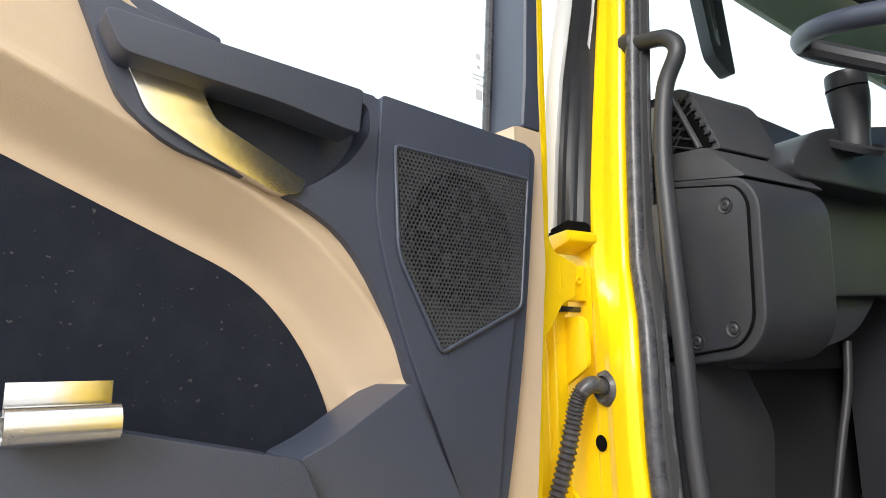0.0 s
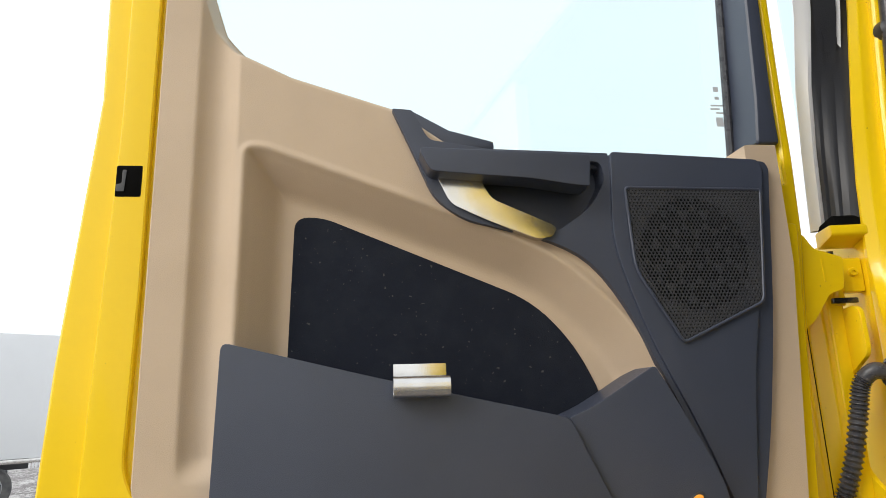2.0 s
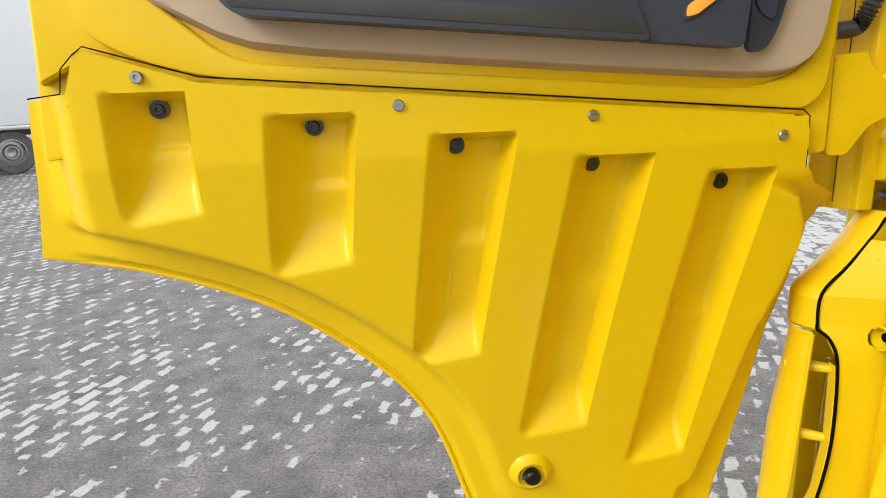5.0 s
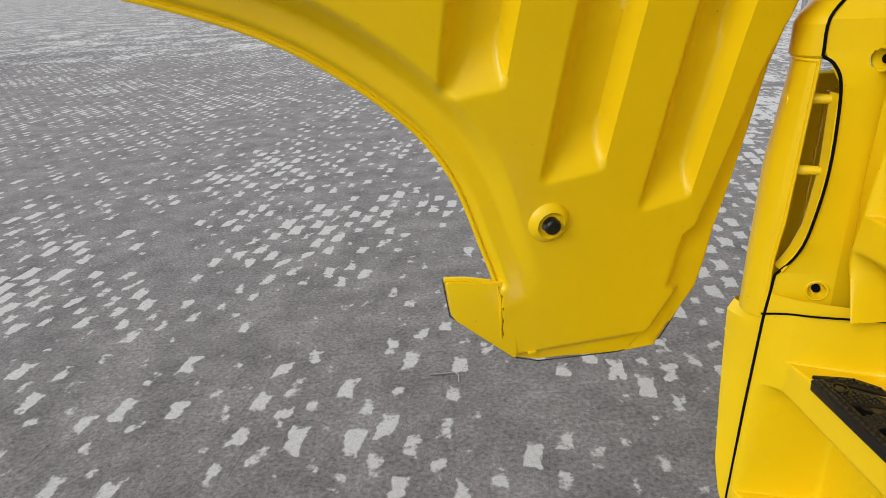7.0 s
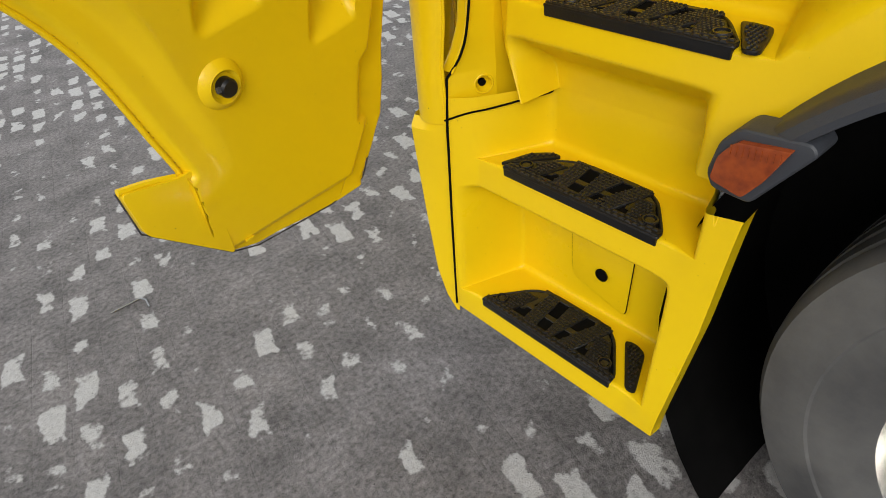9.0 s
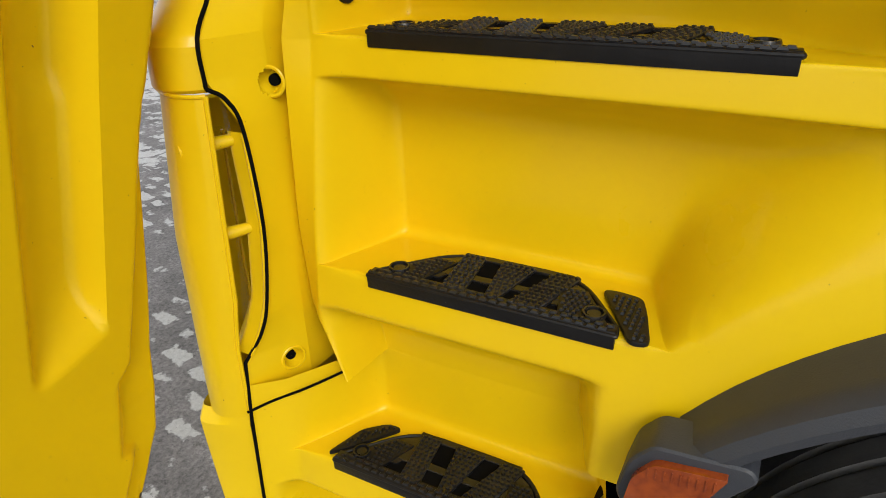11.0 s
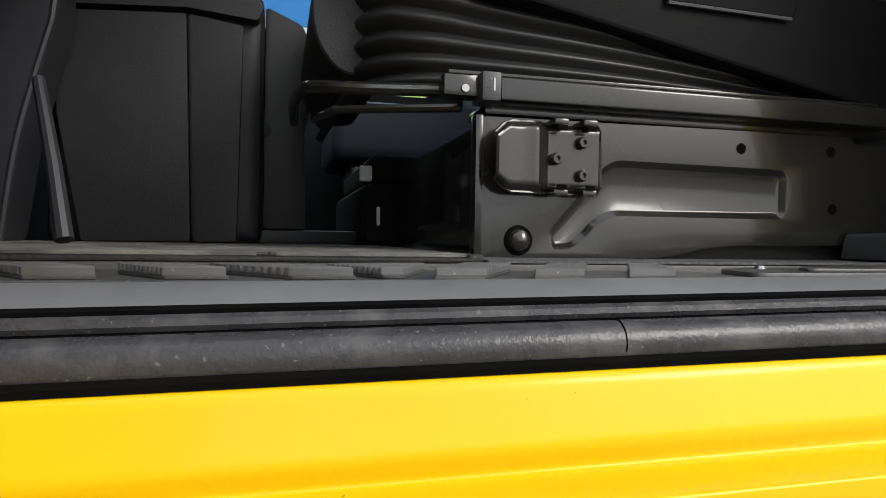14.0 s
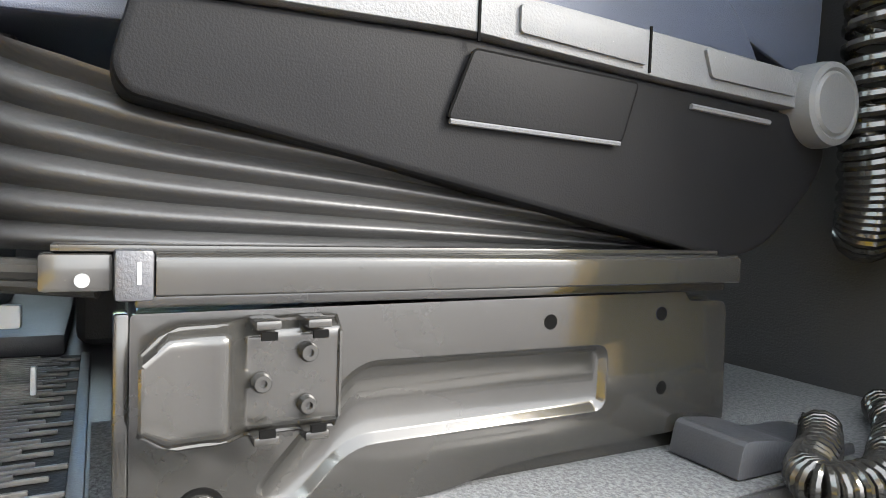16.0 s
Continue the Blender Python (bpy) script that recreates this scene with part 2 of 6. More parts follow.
def tube(path, r, seg=12, closed=False, caps=True):
    """A pipe along a line; r: a number or a function of 0..1."""
    bm = bmesh.new()
    path = [Vector(p) for p in path]
    n, up, rings = len(path), None, []
    for i, p in enumerate(path):
        d = ((path[(i + 1) % n] - path[i - 1]) if closed else (path[min(i + 1, n - 1)] - path[max(i - 1, 0)])).normalized()
        if up is None:
            up = d.orthogonal().normalized()
        up = (up - d * up.dot(d)).normalized()
        side = d.cross(up)
        rad = r(i / (n - 1)) if callable(r) else r
        rings.append([bm.verts.new(p + (up * math.cos(a) + side * math.sin(a)) * rad) for a in (2 * math.pi * k / seg for k in range(seg))])
    for i in range(n if closed else n - 1):
        a, b = rings[i], rings[(i + 1) % n]
        for k in range(seg):
            bm.faces.new((a[k], a[(k + 1) % seg], b[(k + 1) % seg], b[k]))
    if caps and not closed:
        bm.faces.new(rings[0])
        bm.faces.new(rings[-1])
    return bm


def lathe(profile, seg=24, m=None):
    """A turned body: (radius, height) pairs about z, then moved by m."""
    bm = bmesh.new()
    rings = []
    for r, h in profile:
        rings.append([bm.verts.new((r * math.cos(2 * math.pi * k / seg), r * math.sin(2 * math.pi * k / seg), h)) for k in range(seg)])
    for a, b in zip(rings, rings[1:]):
        for k in range(seg):
            bm.faces.new((a[k], a[(k + 1) % seg], b[(k + 1) % seg], b[k]))
    bmesh.ops.remove_doubles(bm, verts=bm.verts, dist=1e-6)
    if m is not None:
        bmesh.ops.transform(bm, matrix=m, verts=bm.verts)
    return bm


def grid(nu, nv, f, weld=1e-5):
    """A surface f(s, t) over 0..1 by 0..1."""
    bm = bmesh.new()
    vs = [[bm.verts.new(f(i / nu, j / nv)) for j in range(nv + 1)] for i in range(nu + 1)]
    for i in range(nu):
        for j in range(nv):
            bm.faces.new((vs[i][j], vs[i + 1][j], vs[i + 1][j + 1], vs[i][j + 1]))
    if weld:
        bmesh.ops.remove_doubles(bm, verts=bm.verts, dist=weld)
        bmesh.ops.dissolve_degenerate(bm, edges=bm.edges, dist=1e-6)
    return bm


def join(*bms):
    """Several bmeshes as one."""
    out = bmesh.new()
    for b in bms:
        me = bpy.data.meshes.new("tmp")
        b.to_mesh(me)
        b.free()
        out.from_mesh(me)
        bpy.data.meshes.remove(me)
    return out


def ss(a, b, x):
    t = min(max((x - a) / (b - a), 0.0), 1.0)
    return t * t * (3 - 2 * t)


def ramp(a, b, x, q=0.12):
    """From 0 at a to 1 at b along a straight line with short rounded ends."""
    t = (x - a) / (b - a)
    if t <= -q:
        return 0.0
    if t < q:
        return (t + q) ** 2 / (4 * q)
    if t < 1 - q:
        return t
    return 1 - max(1 + q - t, 0.0) ** 2 / (4 * q)


def softmin(vals, r):
    """The least of the values, with the creases between them rounded over r."""
    m = vals[0]
    for v in vals[1:]:
        h = max(r - abs(m - v), 0.0) / r
        m = min(m, v) - h * h * r / 4
    return m


def lerp(pts, x):
    """A broken line through (x, value) pairs, given in rising x."""
    if x <= pts[0][0]:
        return pts[0][1]
    for (a, p), (b, q) in zip(pts, pts[1:]):
        if x <= b:
            return p + (q - p) * (x - a) / (b - a)
    return pts[-1][1]


def inside(pts, x, y):
    """Distance from the polygon's edge: positive within."""
    best, odd = 1e9, False
    for (ax, ay), (bx, by) in zip(pts, pts[1:] + pts[:1]):
        dx, dy = bx - ax, by - ay
        t = min(max(((x - ax) * dx + (y - ay) * dy) / (dx * dx + dy * dy + 1e-12), 0), 1)
        best = min(best, math.hypot(x - ax - t * dx, y - ay - t * dy))
        if (ay > y) != (by > y) and x < ax + (y - ay) / (by - ay) * dx:
            odd = not odd
    return best if odd else -best


def inset(pts, d):
    """The closed line moved inwards by d."""
    n = len(pts)
    area = sum(pts[i][0] * pts[(i + 1) % n][1] - pts[(i + 1) % n][0] * pts[i][1] for i in range(n))
    sg = 1 if area > 0 else -1
    out = []
    for i in range(n):
        a, b = Vector(pts[i - 1]), Vector(pts[(i + 1) % n])
        t = (b - a).normalized()
        out.append((pts[i][0] - t.y * d * sg, pts[i][1] + t.x * d * sg))
    return out


def screw_mesh(r=0.008, h=0.004, hexhole=True):
    prof = [(0.0001, h * 0.35 if hexhole else h), (r * 0.36, h * 0.35 if hexhole else h), (r * 0.42, h), (r * 0.8, h), (r, h * 0.5), (r, -0.002)]
    return lathe(prof, 16)


# ---------------- ground and distance ----------------
def paving_material(name, worn=True):
    m = bpy.data.materials.new(name)
    m.use_nodes = True
    n, l = m.node_tree.nodes, m.node_tree.links
    p = n["Principled BSDF"]
    geo = n.new("ShaderNodeNewGeometry")
    fine = n.new("ShaderNodeTexNoise")
    fine.inputs["Scale"].default_value, fine.inputs["Detail"].default_value = 60, 10
    fine.inputs["Roughness"].default_value = 0.8
    patch = n.new("ShaderNodeTexNoise")
    patch.inputs["Scale"].default_value, patch.inputs["Detail"].default_value, patch.inputs["Roughness"].default_value = 11.0, 5, 0.62
    wide = n.new("ShaderNodeTexNoise")
    wide.inputs["Scale"].default_value, wide.inputs["Detail"].default_value = 0.8, 3
    for x in (fine, patch, wide):
        l.new(geo.outputs["Position"], x.inputs["Vector"])
    at = n.new("ShaderNodeAttribute")
    at.attribute_name = "across"
    sp = n.new("ShaderNodeSeparateColor")
    l.new(at.outputs["Color"], sp.inputs[0])
    mxx = n.new("ShaderNodeMath")
    mxx.operation = "MAXIMUM"
    l.new(sp.outputs[0], mxx.inputs[0])
    l.new(sp.outputs[1], mxx.inputs[1])
    pw = n.new("ShaderNodeMath")
    pw.operation = "POWER"
    pw.inputs[1].default_value = 2.2
    l.new(mxx.outputs[0], pw.inputs[0])
    info, isl = n.new("ShaderNodeObjectInfo"), n.new("ShaderNodeNewGeometry")
    add = n.new("ShaderNodeMath")
    add.operation = "ADD"
    l.new(info.outputs["Random"], add.inputs[0])
    l.new(isl.outputs["Random Per Island"], add.inputs[1])
    fr = n.new("ShaderNodeMath")
    fr.operation = "FRACT"
    l.new(add.outputs[0], fr.inputs[0])
    if not worn:                               # far off: cells of a paver's size
        turn = n.new("ShaderNodeMapping")
        turn.inputs["Rotation"].default_value[2] = radians(13.5)
        turn.inputs["Scale"].default_value = (9.0, 4.6, 0.0)
        cell = n.new("ShaderNodeTexVoronoi")
        cell.inputs["Scale"].default_value, cell.inputs["Randomness"].default_value = 1.0, 0.35
        l.new(geo.outputs["Position"], turn.inputs["Vector"])
        l.new(turn.outputs[0], cell.inputs["Vector"])
        l.new(cell.outputs["Color"], fr.inputs[0])
        l.new(cell.outputs["Distance"], pw.inputs[0])
    # bare stone shows where this paver, the patch and the wider trodden lane agree
    s1 = n.new("ShaderNodeMath")
    s1.operation = "MULTIPLY_ADD"
    s1.inputs[1].default_value = 0.30
    l.new(fr.outputs[0], s1.inputs[0])
    l.new(patch.outputs["Fac"], s1.inputs[2])
    s2 = n.new("ShaderNodeMath")
    s2.operation = "MULTIPLY_ADD"
    s2.inputs[1].default_value = 0.75
    l.new(wide.outputs["Fac"], s2.inputs[0])
    l.new(s1.outputs[0], s2.inputs[2])
    s3 = n.new("ShaderNodeMath")
    s3.operation = "MULTIPLY_ADD"
    s3.inputs[1].default_value = -0.42
    l.new(pw.outputs[0], s3.inputs[0])
    l.new(s2.outputs[0], s3.inputs[2])
    # the mud lies thicker where lorries stand, and is worn off along the lane beyond
    px = n.new("ShaderNodeSeparateXYZ")
    l.new(geo.outputs["Position"], px.inputs[0])
    lane = n.new("ShaderNodeMapRange")
    lane.inputs[1].default_value, lane.inputs[2].default_value, lane.inputs[3].default_value, lane.inputs[4].default_value = 0.2, 2.2, -0.055, 0.045
    l.new(px.outputs[1], lane.inputs[0])
    s4 = n.new("ShaderNodeMath")
    l.new(s3.outputs[0], s4.inputs[0])
    l.new(lane.outputs[0], s4.inputs[1])
    wash = n.new("ShaderNodeMapRange")         # rain off the parked lorry has washed the strip beside it
    wash.inputs[1].default_value, wash.inputs[2].default_value, wash.inputs[3].default_value, wash.inputs[4].default_value = -0.70, 0.05, 0.0, 0.085
    l.new(px.outputs[0], wash.inputs[0])
    s5 = n.new("ShaderNodeMath")
    l.new(s4.outputs[0], s5.inputs[0])
    l.new(wash.outputs[0], s5.inputs[1])
    bare = n.new("ShaderNodeMapRange")
    bare.inputs[1].default_value, bare.inputs[2].default_value = (1.02, 1.09)
    l.new(s5.outputs[0], bare.inputs[0])
    mud = n.new("ShaderNodeMix")
    mud.data_type = "RGBA"
    mud.inputs[6].default_value, mud.inputs[7].default_value = (0.028, 0.026, 0.026, 1), (0.330, 0.306, 0.302, 1)
    fr2 = n.new("ShaderNodeMapRange")
    fr2.inputs[1].default_value, fr2.inputs[2].default_value = 0.30, 0.70
    l.new(fine.outputs["Fac"], fr2.inputs[0])
    l.new(fr2.outputs[0], mud.inputs[0])
    stone = n.new("ShaderNodeMix")
    stone.data_type = "RGBA"
    stone.inputs[6].default_value, stone.inputs[7].default_value = (0.36, 0.352, 0.345, 1), (0.62, 0.61, 0.60, 1)
    l.new(fr2.outputs[0], stone.inputs[0])
    both = n.new("ShaderNodeMix")
    both.data_type = "RGBA"
    l.new(bare.outputs[0], both.inputs[0])
    mottle = n.new("ShaderNodeTexNoise")
    mottle.inputs["Scale"].default_value, mottle.inputs["Detail"].default_value, mottle.inputs["Roughness"].default_value = 4.0, 7, 0.68
    l.new(geo.outputs["Position"], mottle.inputs["Vector"])
    mr = n.new("ShaderNodeMapRange")
    mr.inputs[1].default_value, mr.inputs[2].default_value, mr.inputs[3].default_value, mr.inputs[4].default_value = 0.34, 0.66, 0.66, 1.34
    l.new(mottle.outputs["Fac"], mr.inputs[0])
    damp = n.new("ShaderNodeHueSaturation")
    l.new(mr.outputs[0], damp.inputs["Value"])
    l.new(mud.outputs[2], damp.inputs["Color"])
    l.new(damp.outputs[0], both.inputs[6])
    l.new(stone.outputs[2], both.inputs[7])
    grit = n.new("ShaderNodeTexNoise")
    grit.inputs["Scale"].default_value, grit.inputs["Detail"].default_value = 120, 2
    l.new(geo.outputs["Position"], grit.inputs["Vector"])
    gm2 = n.new("ShaderNodeMapRange")
    gm2.inputs[1].default_value, gm2.inputs[2].default_value = 0.685, 0.72
    l.new(grit.outputs["Fac"], gm2.inputs[0])
    gx = n.new("ShaderNodeMix")
    gx.data_type = "RGBA"
    gx.inputs[7].default_value = (0.05, 0.045, 0.042, 1)
    l.new(gm2.outputs[0], gx.inputs[0])
    l.new(both.outputs[2], gx.inputs[6])
    l.new(gx.outputs[2], p.inputs["Base Color"])
    p.inputs["Roughness"].default_value = 0.82
    bu = n.new("ShaderNodeBump")
    bu.inputs["Strength"].default_value, bu.inputs["Distance"].default_value = 1.0, 0.008
    l.new(fine.outputs["Fac"], bu.inputs["Height"])
    l.new(bu.outputs[0], p.inputs["Normal"])
    return m


PAVER = paving_material("muddy_concrete_paver")
MUDDY = paving_material("mud_over_paving", False)

gb = bmesh.new()
rings = []
for r, z in ((0.0, 0), (12, 0), (60, 0), (400, 0), (2500, 0)):
    rings.append([gb.verts.new((r * math.cos(k * math.pi / 24), r * math.sin(k * math.pi / 24), -0.0022)) for k in range(48)])
for a, b in zip(rings, rings[1:]):
    for k in range(48):
        gb.faces.new((a[k], a[(k + 1) % 48], b[(k + 1) % 48], b[k]))
bmesh.ops.remove_doubles(gb, verts=gb.verts, dist=1e-4)
ground = part("ground", gb, MUDDY)
tagged(ground, "wide muddy yard paved with grey concrete blocks", "ground", kind="structure")
ground.data.materials[0] = MUDDY

# pavers: 0.21 by 0.105 m, in staggered courses turned against the lorry
PAVE_M = pose(-0.17, 0.068, 0, 0, 0, -13.5)
PL, PW, PG = 0.213, 0.106, 0.0002


def paver_verts(cx, cy, rng):
    hl, hw, b = PL / 2 - PG / 2, PW / 2 - PG / 2, 0.004
    top = 0.0 + rng.uniform(-0.0004, 0.0006)
    tilt = rng.uniform(-0.004, 0.004), rng.uniform(-0.007, 0.007)
    vs = []
    for (sx, sy, inset, dz) in ((-1, -1, 0, -0.03), (1, -1, 0, -0.03), (1, 1, 0, -0.03), (-1, 1, 0, -0.03),
                                (-1, -1, 0, -0.0007), (1, -1, 0, -0.0007), (1, 1, 0, -0.0007), (-1, 1, 0, -0.0007),
                                (-1, -1, b, 0), (1, -1, b, 0), (1, 1, b, 0), (-1, 1, b, 0), (0, 0, 0, 0.001)):
        x, y = sx * (hw - inset), sy * (hl - inset)
        vs.append((cx + x, cy + y, top + dz + x * tilt[1] + y * tilt[0]))
    return vs


def mark_across(me, count):
    """How far each corner lies from its paver's middle, for the mud that creeps in from the joints."""
    at = me.attributes.new("across", "FLOAT_COLOR", "POINT")
    at.data.foreach_set("color", np.tile(np.array([1, 1, 0, 1] * 12 + [0, 0, 0, 1], dtype=np.float32), count))


PAVER_FACES = [(a, (a + 1) % 4, (a + 1) % 4 + 4, a + 4) for a in range(4)] + [(a + 4, (a + 1) % 4 + 4, (a + 1) % 4 + 8, a + 8) for a in range(4)] + [(8, 9, 12), (9, 10, 12), (10, 11, 12), (11, 8, 12)]


def lay_paving():
    rng = random.Random(7)
    near, verts, faces = [], [], []
    for i in range(-140, 75):
        for j in range(-34, 95):
            cx, cy = i * PW, j * PL + (PL / 2 if i % 2 else 0)
            w = PAVE_M @ Vector((cx, cy, 0))
            if w.x > 2.2 or w.x < -12 or w.y < -2.3 or w.y > 15.0 or (w.x > 0.35 and w.y < 0.0):
                continue
            if w.x < -2.0 - 0.85 * max(w.y, 0):
                continue
            if -1.35 < w.x < 0.15 and -0.65 < w.y < 3.3:
                near.append((cx, cy, w))
            else:
                k = len(verts)
                verts += paver_verts(cx, cy, rng)
                faces += [tuple(k + a for a in f) for f in PAVER_FACES]
    near.sort(key=lambda q: (q[2] - Vector((-0.6, 0.6, 0))).length)
    for cx, cy, w in near[300:]:
        k = len(verts)
        verts += paver_verts(cx, cy, rng)
        faces += [tuple(k + a for a in f) for f in PAVER_FACES]
    me = bpy.data.meshes.new("paving")
    me.from_pydata(verts, [], faces)
    mark_across(me, len(verts) // 13)
    me.materials.append(PAVER)
    rest = new("paving", me)
    rest.matrix_world = PAVE_M
    rest.parent = ground
    tagged(rest, kind="stuff")
    kinds = []
    for k in range(6):
        m2 = bpy.data.meshes.new("paver")
        m2.from_pydata(paver_verts(0, 0, rng), [], PAVER_FACES)
        mark_across(m2, 1)
        m2.materials.append(PAVER)
        kinds.append(m2)
    for cx, cy, w in near[:300]:
        ob = new("paver", rng.choice(kinds))
        ob.matrix_world = PAVE_M @ Matrix.Translation((cx, cy, 0))
        ob.parent = ground


def trailer(m):
    """A white box trailer on twin axles."""
    t = thing("semi_trailer", "white box semi-trailer parked across the yard", "trailer", m)
    part("box_body", block(-6.5, 6.5, -1.25, 1.25, 1.12, 3.95, 0.03), WHITE, t)
    part("chassis", block(-6.3, 6.3, -0.5, 0.5, 0.85, 1.115, 0.02), PLASTIC, t)
    part("side_rail", block(-6.45, 6.45, -1.27, -1.23, 1.02, 1.115, 0.01), STEEL, t)
    for x in (2.85, 4.1, 5.35):
        w = part("wheel", lathe([(0.30, -0.16), (0.46, -0.17), (0.5, -0.12), (0.5, 0.12), (0.46, 0.15), (0.30, 0.13)], 32, pose(x, -1.05, 0.5, 90)), TYRE, t)
        part("rim", lathe([(0.001, -0.02), (0.10, 0.0), (0.12, 0.09), (0.16, 0.09), (0.19, 0.04), (0.28, 0.03), (0.31, 0.13), (0.29, 0.14)], 24, pose(x, -1.05, 0.5, 90)), ZINC, w)
    part("tail_panel", block(6.505, 6.54, -1.22, 1.22, 1.16, 3.9, 0.01), WHITE, t)
    part("marker_lamp", block(3.0, 3.12, -1.29, -1.252, 1.75, 2.1, 0.01), PLASTIC, t)
    return t


# ---------------- the open door: x runs from the hinge outwards, y from the skin inwards ----------------
def prism_holes(outer, holes, c0, c1, off=0.002, seg=2):
    bm = bmesh.new()
    edges = []
    for loop in [outer] + holes:
        vs = [bm.verts.new((a, c0, b)) for a, b in loop]
        edges += [bm.edges.new((vs[i], vs[(i + 1) % len(vs)])) for i in range(len(vs))]
    bmesh.ops.triangle_fill(bm, edges=edges, use_beauty=True)
    got = bmesh.ops.extrude_face_region(bm, geom=list(bm.faces))
    bmesh.ops.translate(bm, vec=(0, c1 - c0, 0), verts=[v for v in got["geom"] if isinstance(v, bmesh.types.BMVert)])
    bmesh.ops.recalc_face_normals(bm, faces=bm.faces)
    return bevel(bm, off, seg, 50)


ARCH = [(0.69, 0.978), (0.711, 1.039), (0.769, 1.196), (0.859, 1.311), (1.021, 1.428), (1.202, 1.50), (1.37, 1.538)]
ARCH_S = [tuple(p) for p in spline([(a, b) for a, b in ARCH], 6)]
DOOR_L = [(0.765, 0.42), (0.785, 0.60), (0.80, 0.647), (0.84, 0.685)] + [(b, a) for a, b in ARCH_S] + \
         [(1.545, 1.369), (1.66, 1.357), (1.772, 1.353), (1.776, 1.238), (1.835, 1.220)]
DOOR_R = [(0.765, 0.312), (0.80, 0.290), (0.89, 0.240), (1.02, 0.218), (1.10, 0.194), (1.21, 0.167), (1.33, 0.141), (1.42, 0.108), (1.50, 0.090), (1.54, 0.088), (1.585, 0.110), (1.61, 0.168), (1.64, 0.194),
          (1.713, 0.203), (1.715, 0.204), (1.789, 1.073), (1.835, 1.215)]
LOW_BOTTOM = [(0.312, 0.768), (0.42, 0.770), (0.60, 0.785), (0.647, 0.800), (0.685, 0.838)] + ARCH_S
LOW_ARCH = [(0.0, 0.766)] + LOW_BOTTOM
LOW_TOP = [(0.088, 1.545), (0.110, 1.585), (0.168, 1.61), (0.194, 1.640), (0.204, 1.721), (1.073, 1.796), (1.212, 1.838), (1.226, 1.829), (1.243, 1.780), (1.30, 1.776), (1.352, 1.772), (1.356, 1.66), (1.37, 1.541)]
DENTS = [(1.097, 1.198, 1.772, 1.097, 1.198, 1.610), (0.874, 0.990, 1.736, 0.895, 1.003, 1.520), (0.648, 0.765, 1.702, 0.700, 0.800, 1.345),
         (0.441, 0.553, 1.664, 0.510, 0.618, 1.185), (0.243, 0.345, 1.632, 0.322, 0.418, 1.105)]


def lower_depth(u, z):
    base = lerp([(0.76, -0.122), (1.1, -0.088), (1.4, -0.045), (1.68, 0.006), (1.85, 0.012)], z)
    d = 1.0
    if u > 0.6 and z < 1.62:
        for (ax, ay), (bx, by) in zip(ARCH_S, ARCH_S[1:]):
            dx, dy = bx - ax, by - ay
            k = min(max(((u - ax) * dx + (z - ay) * dy) / (dx * dx + dy * dy), 0), 1)
            d = min(d, math.hypot(u - ax - k * dx, z - ay - k * dy))
    w = base
    for a0, a1, zt, b0, b1, zb in DENTS:
        if zb - 0.03 < z < zt + 0.02:
            k = (zt - z) / (zt - zb)
            l, r = a0 + (b0 - a0) * k - 0.004, a1 + (b1 - a1) * k + 0.006
            wide = r - l
            deep = 0.054 - 0.010 * ss(0.40, 0.50, k)
            f = softmin([(u - l) * 4.5, (r - u) * 0.046 / (0.36 * wide), (zt + 0.006 - z) * 5.0, (z - zb) * 0.70 + (u - l) * 0.10, deep], 0.020)
            w -= max(f, 0.0)
    band = 1 - ramp(0.048, 0.074, d, 0.15)
    w = w * (1 - band) + (-0.104) * band
    hem = 1 - ss(0.004, 0.014, d)
    w = w * (1 - hem) + (-0.122) * hem
    front = u - lerp(DOOR_R, z)
    if z < 1.64:
        top = ss(1.63, 1.5, z)
        wall = 0.082 + 0.020 * ramp(0.900, 0.915, z) * (1 - ramp(1.025, 1.040, z))
        k = (1 - ramp(wall - 0.026, wall, front)) * top
        w = w * (1 - k) + min(-0.122, w - 0.02) * k - 0.028 * (1 - ss(0.0, 0.014, front)) * top
    if u > 1.235 and z < 1.79:
        k = ss(1.238, 1.345, u)
        w = w * (1 - k) - 0.116 * k
    w -= 0.012 * (1 - ramp(0.800, 0.808, z - 0.02 * (u - 0.3)))
    return w


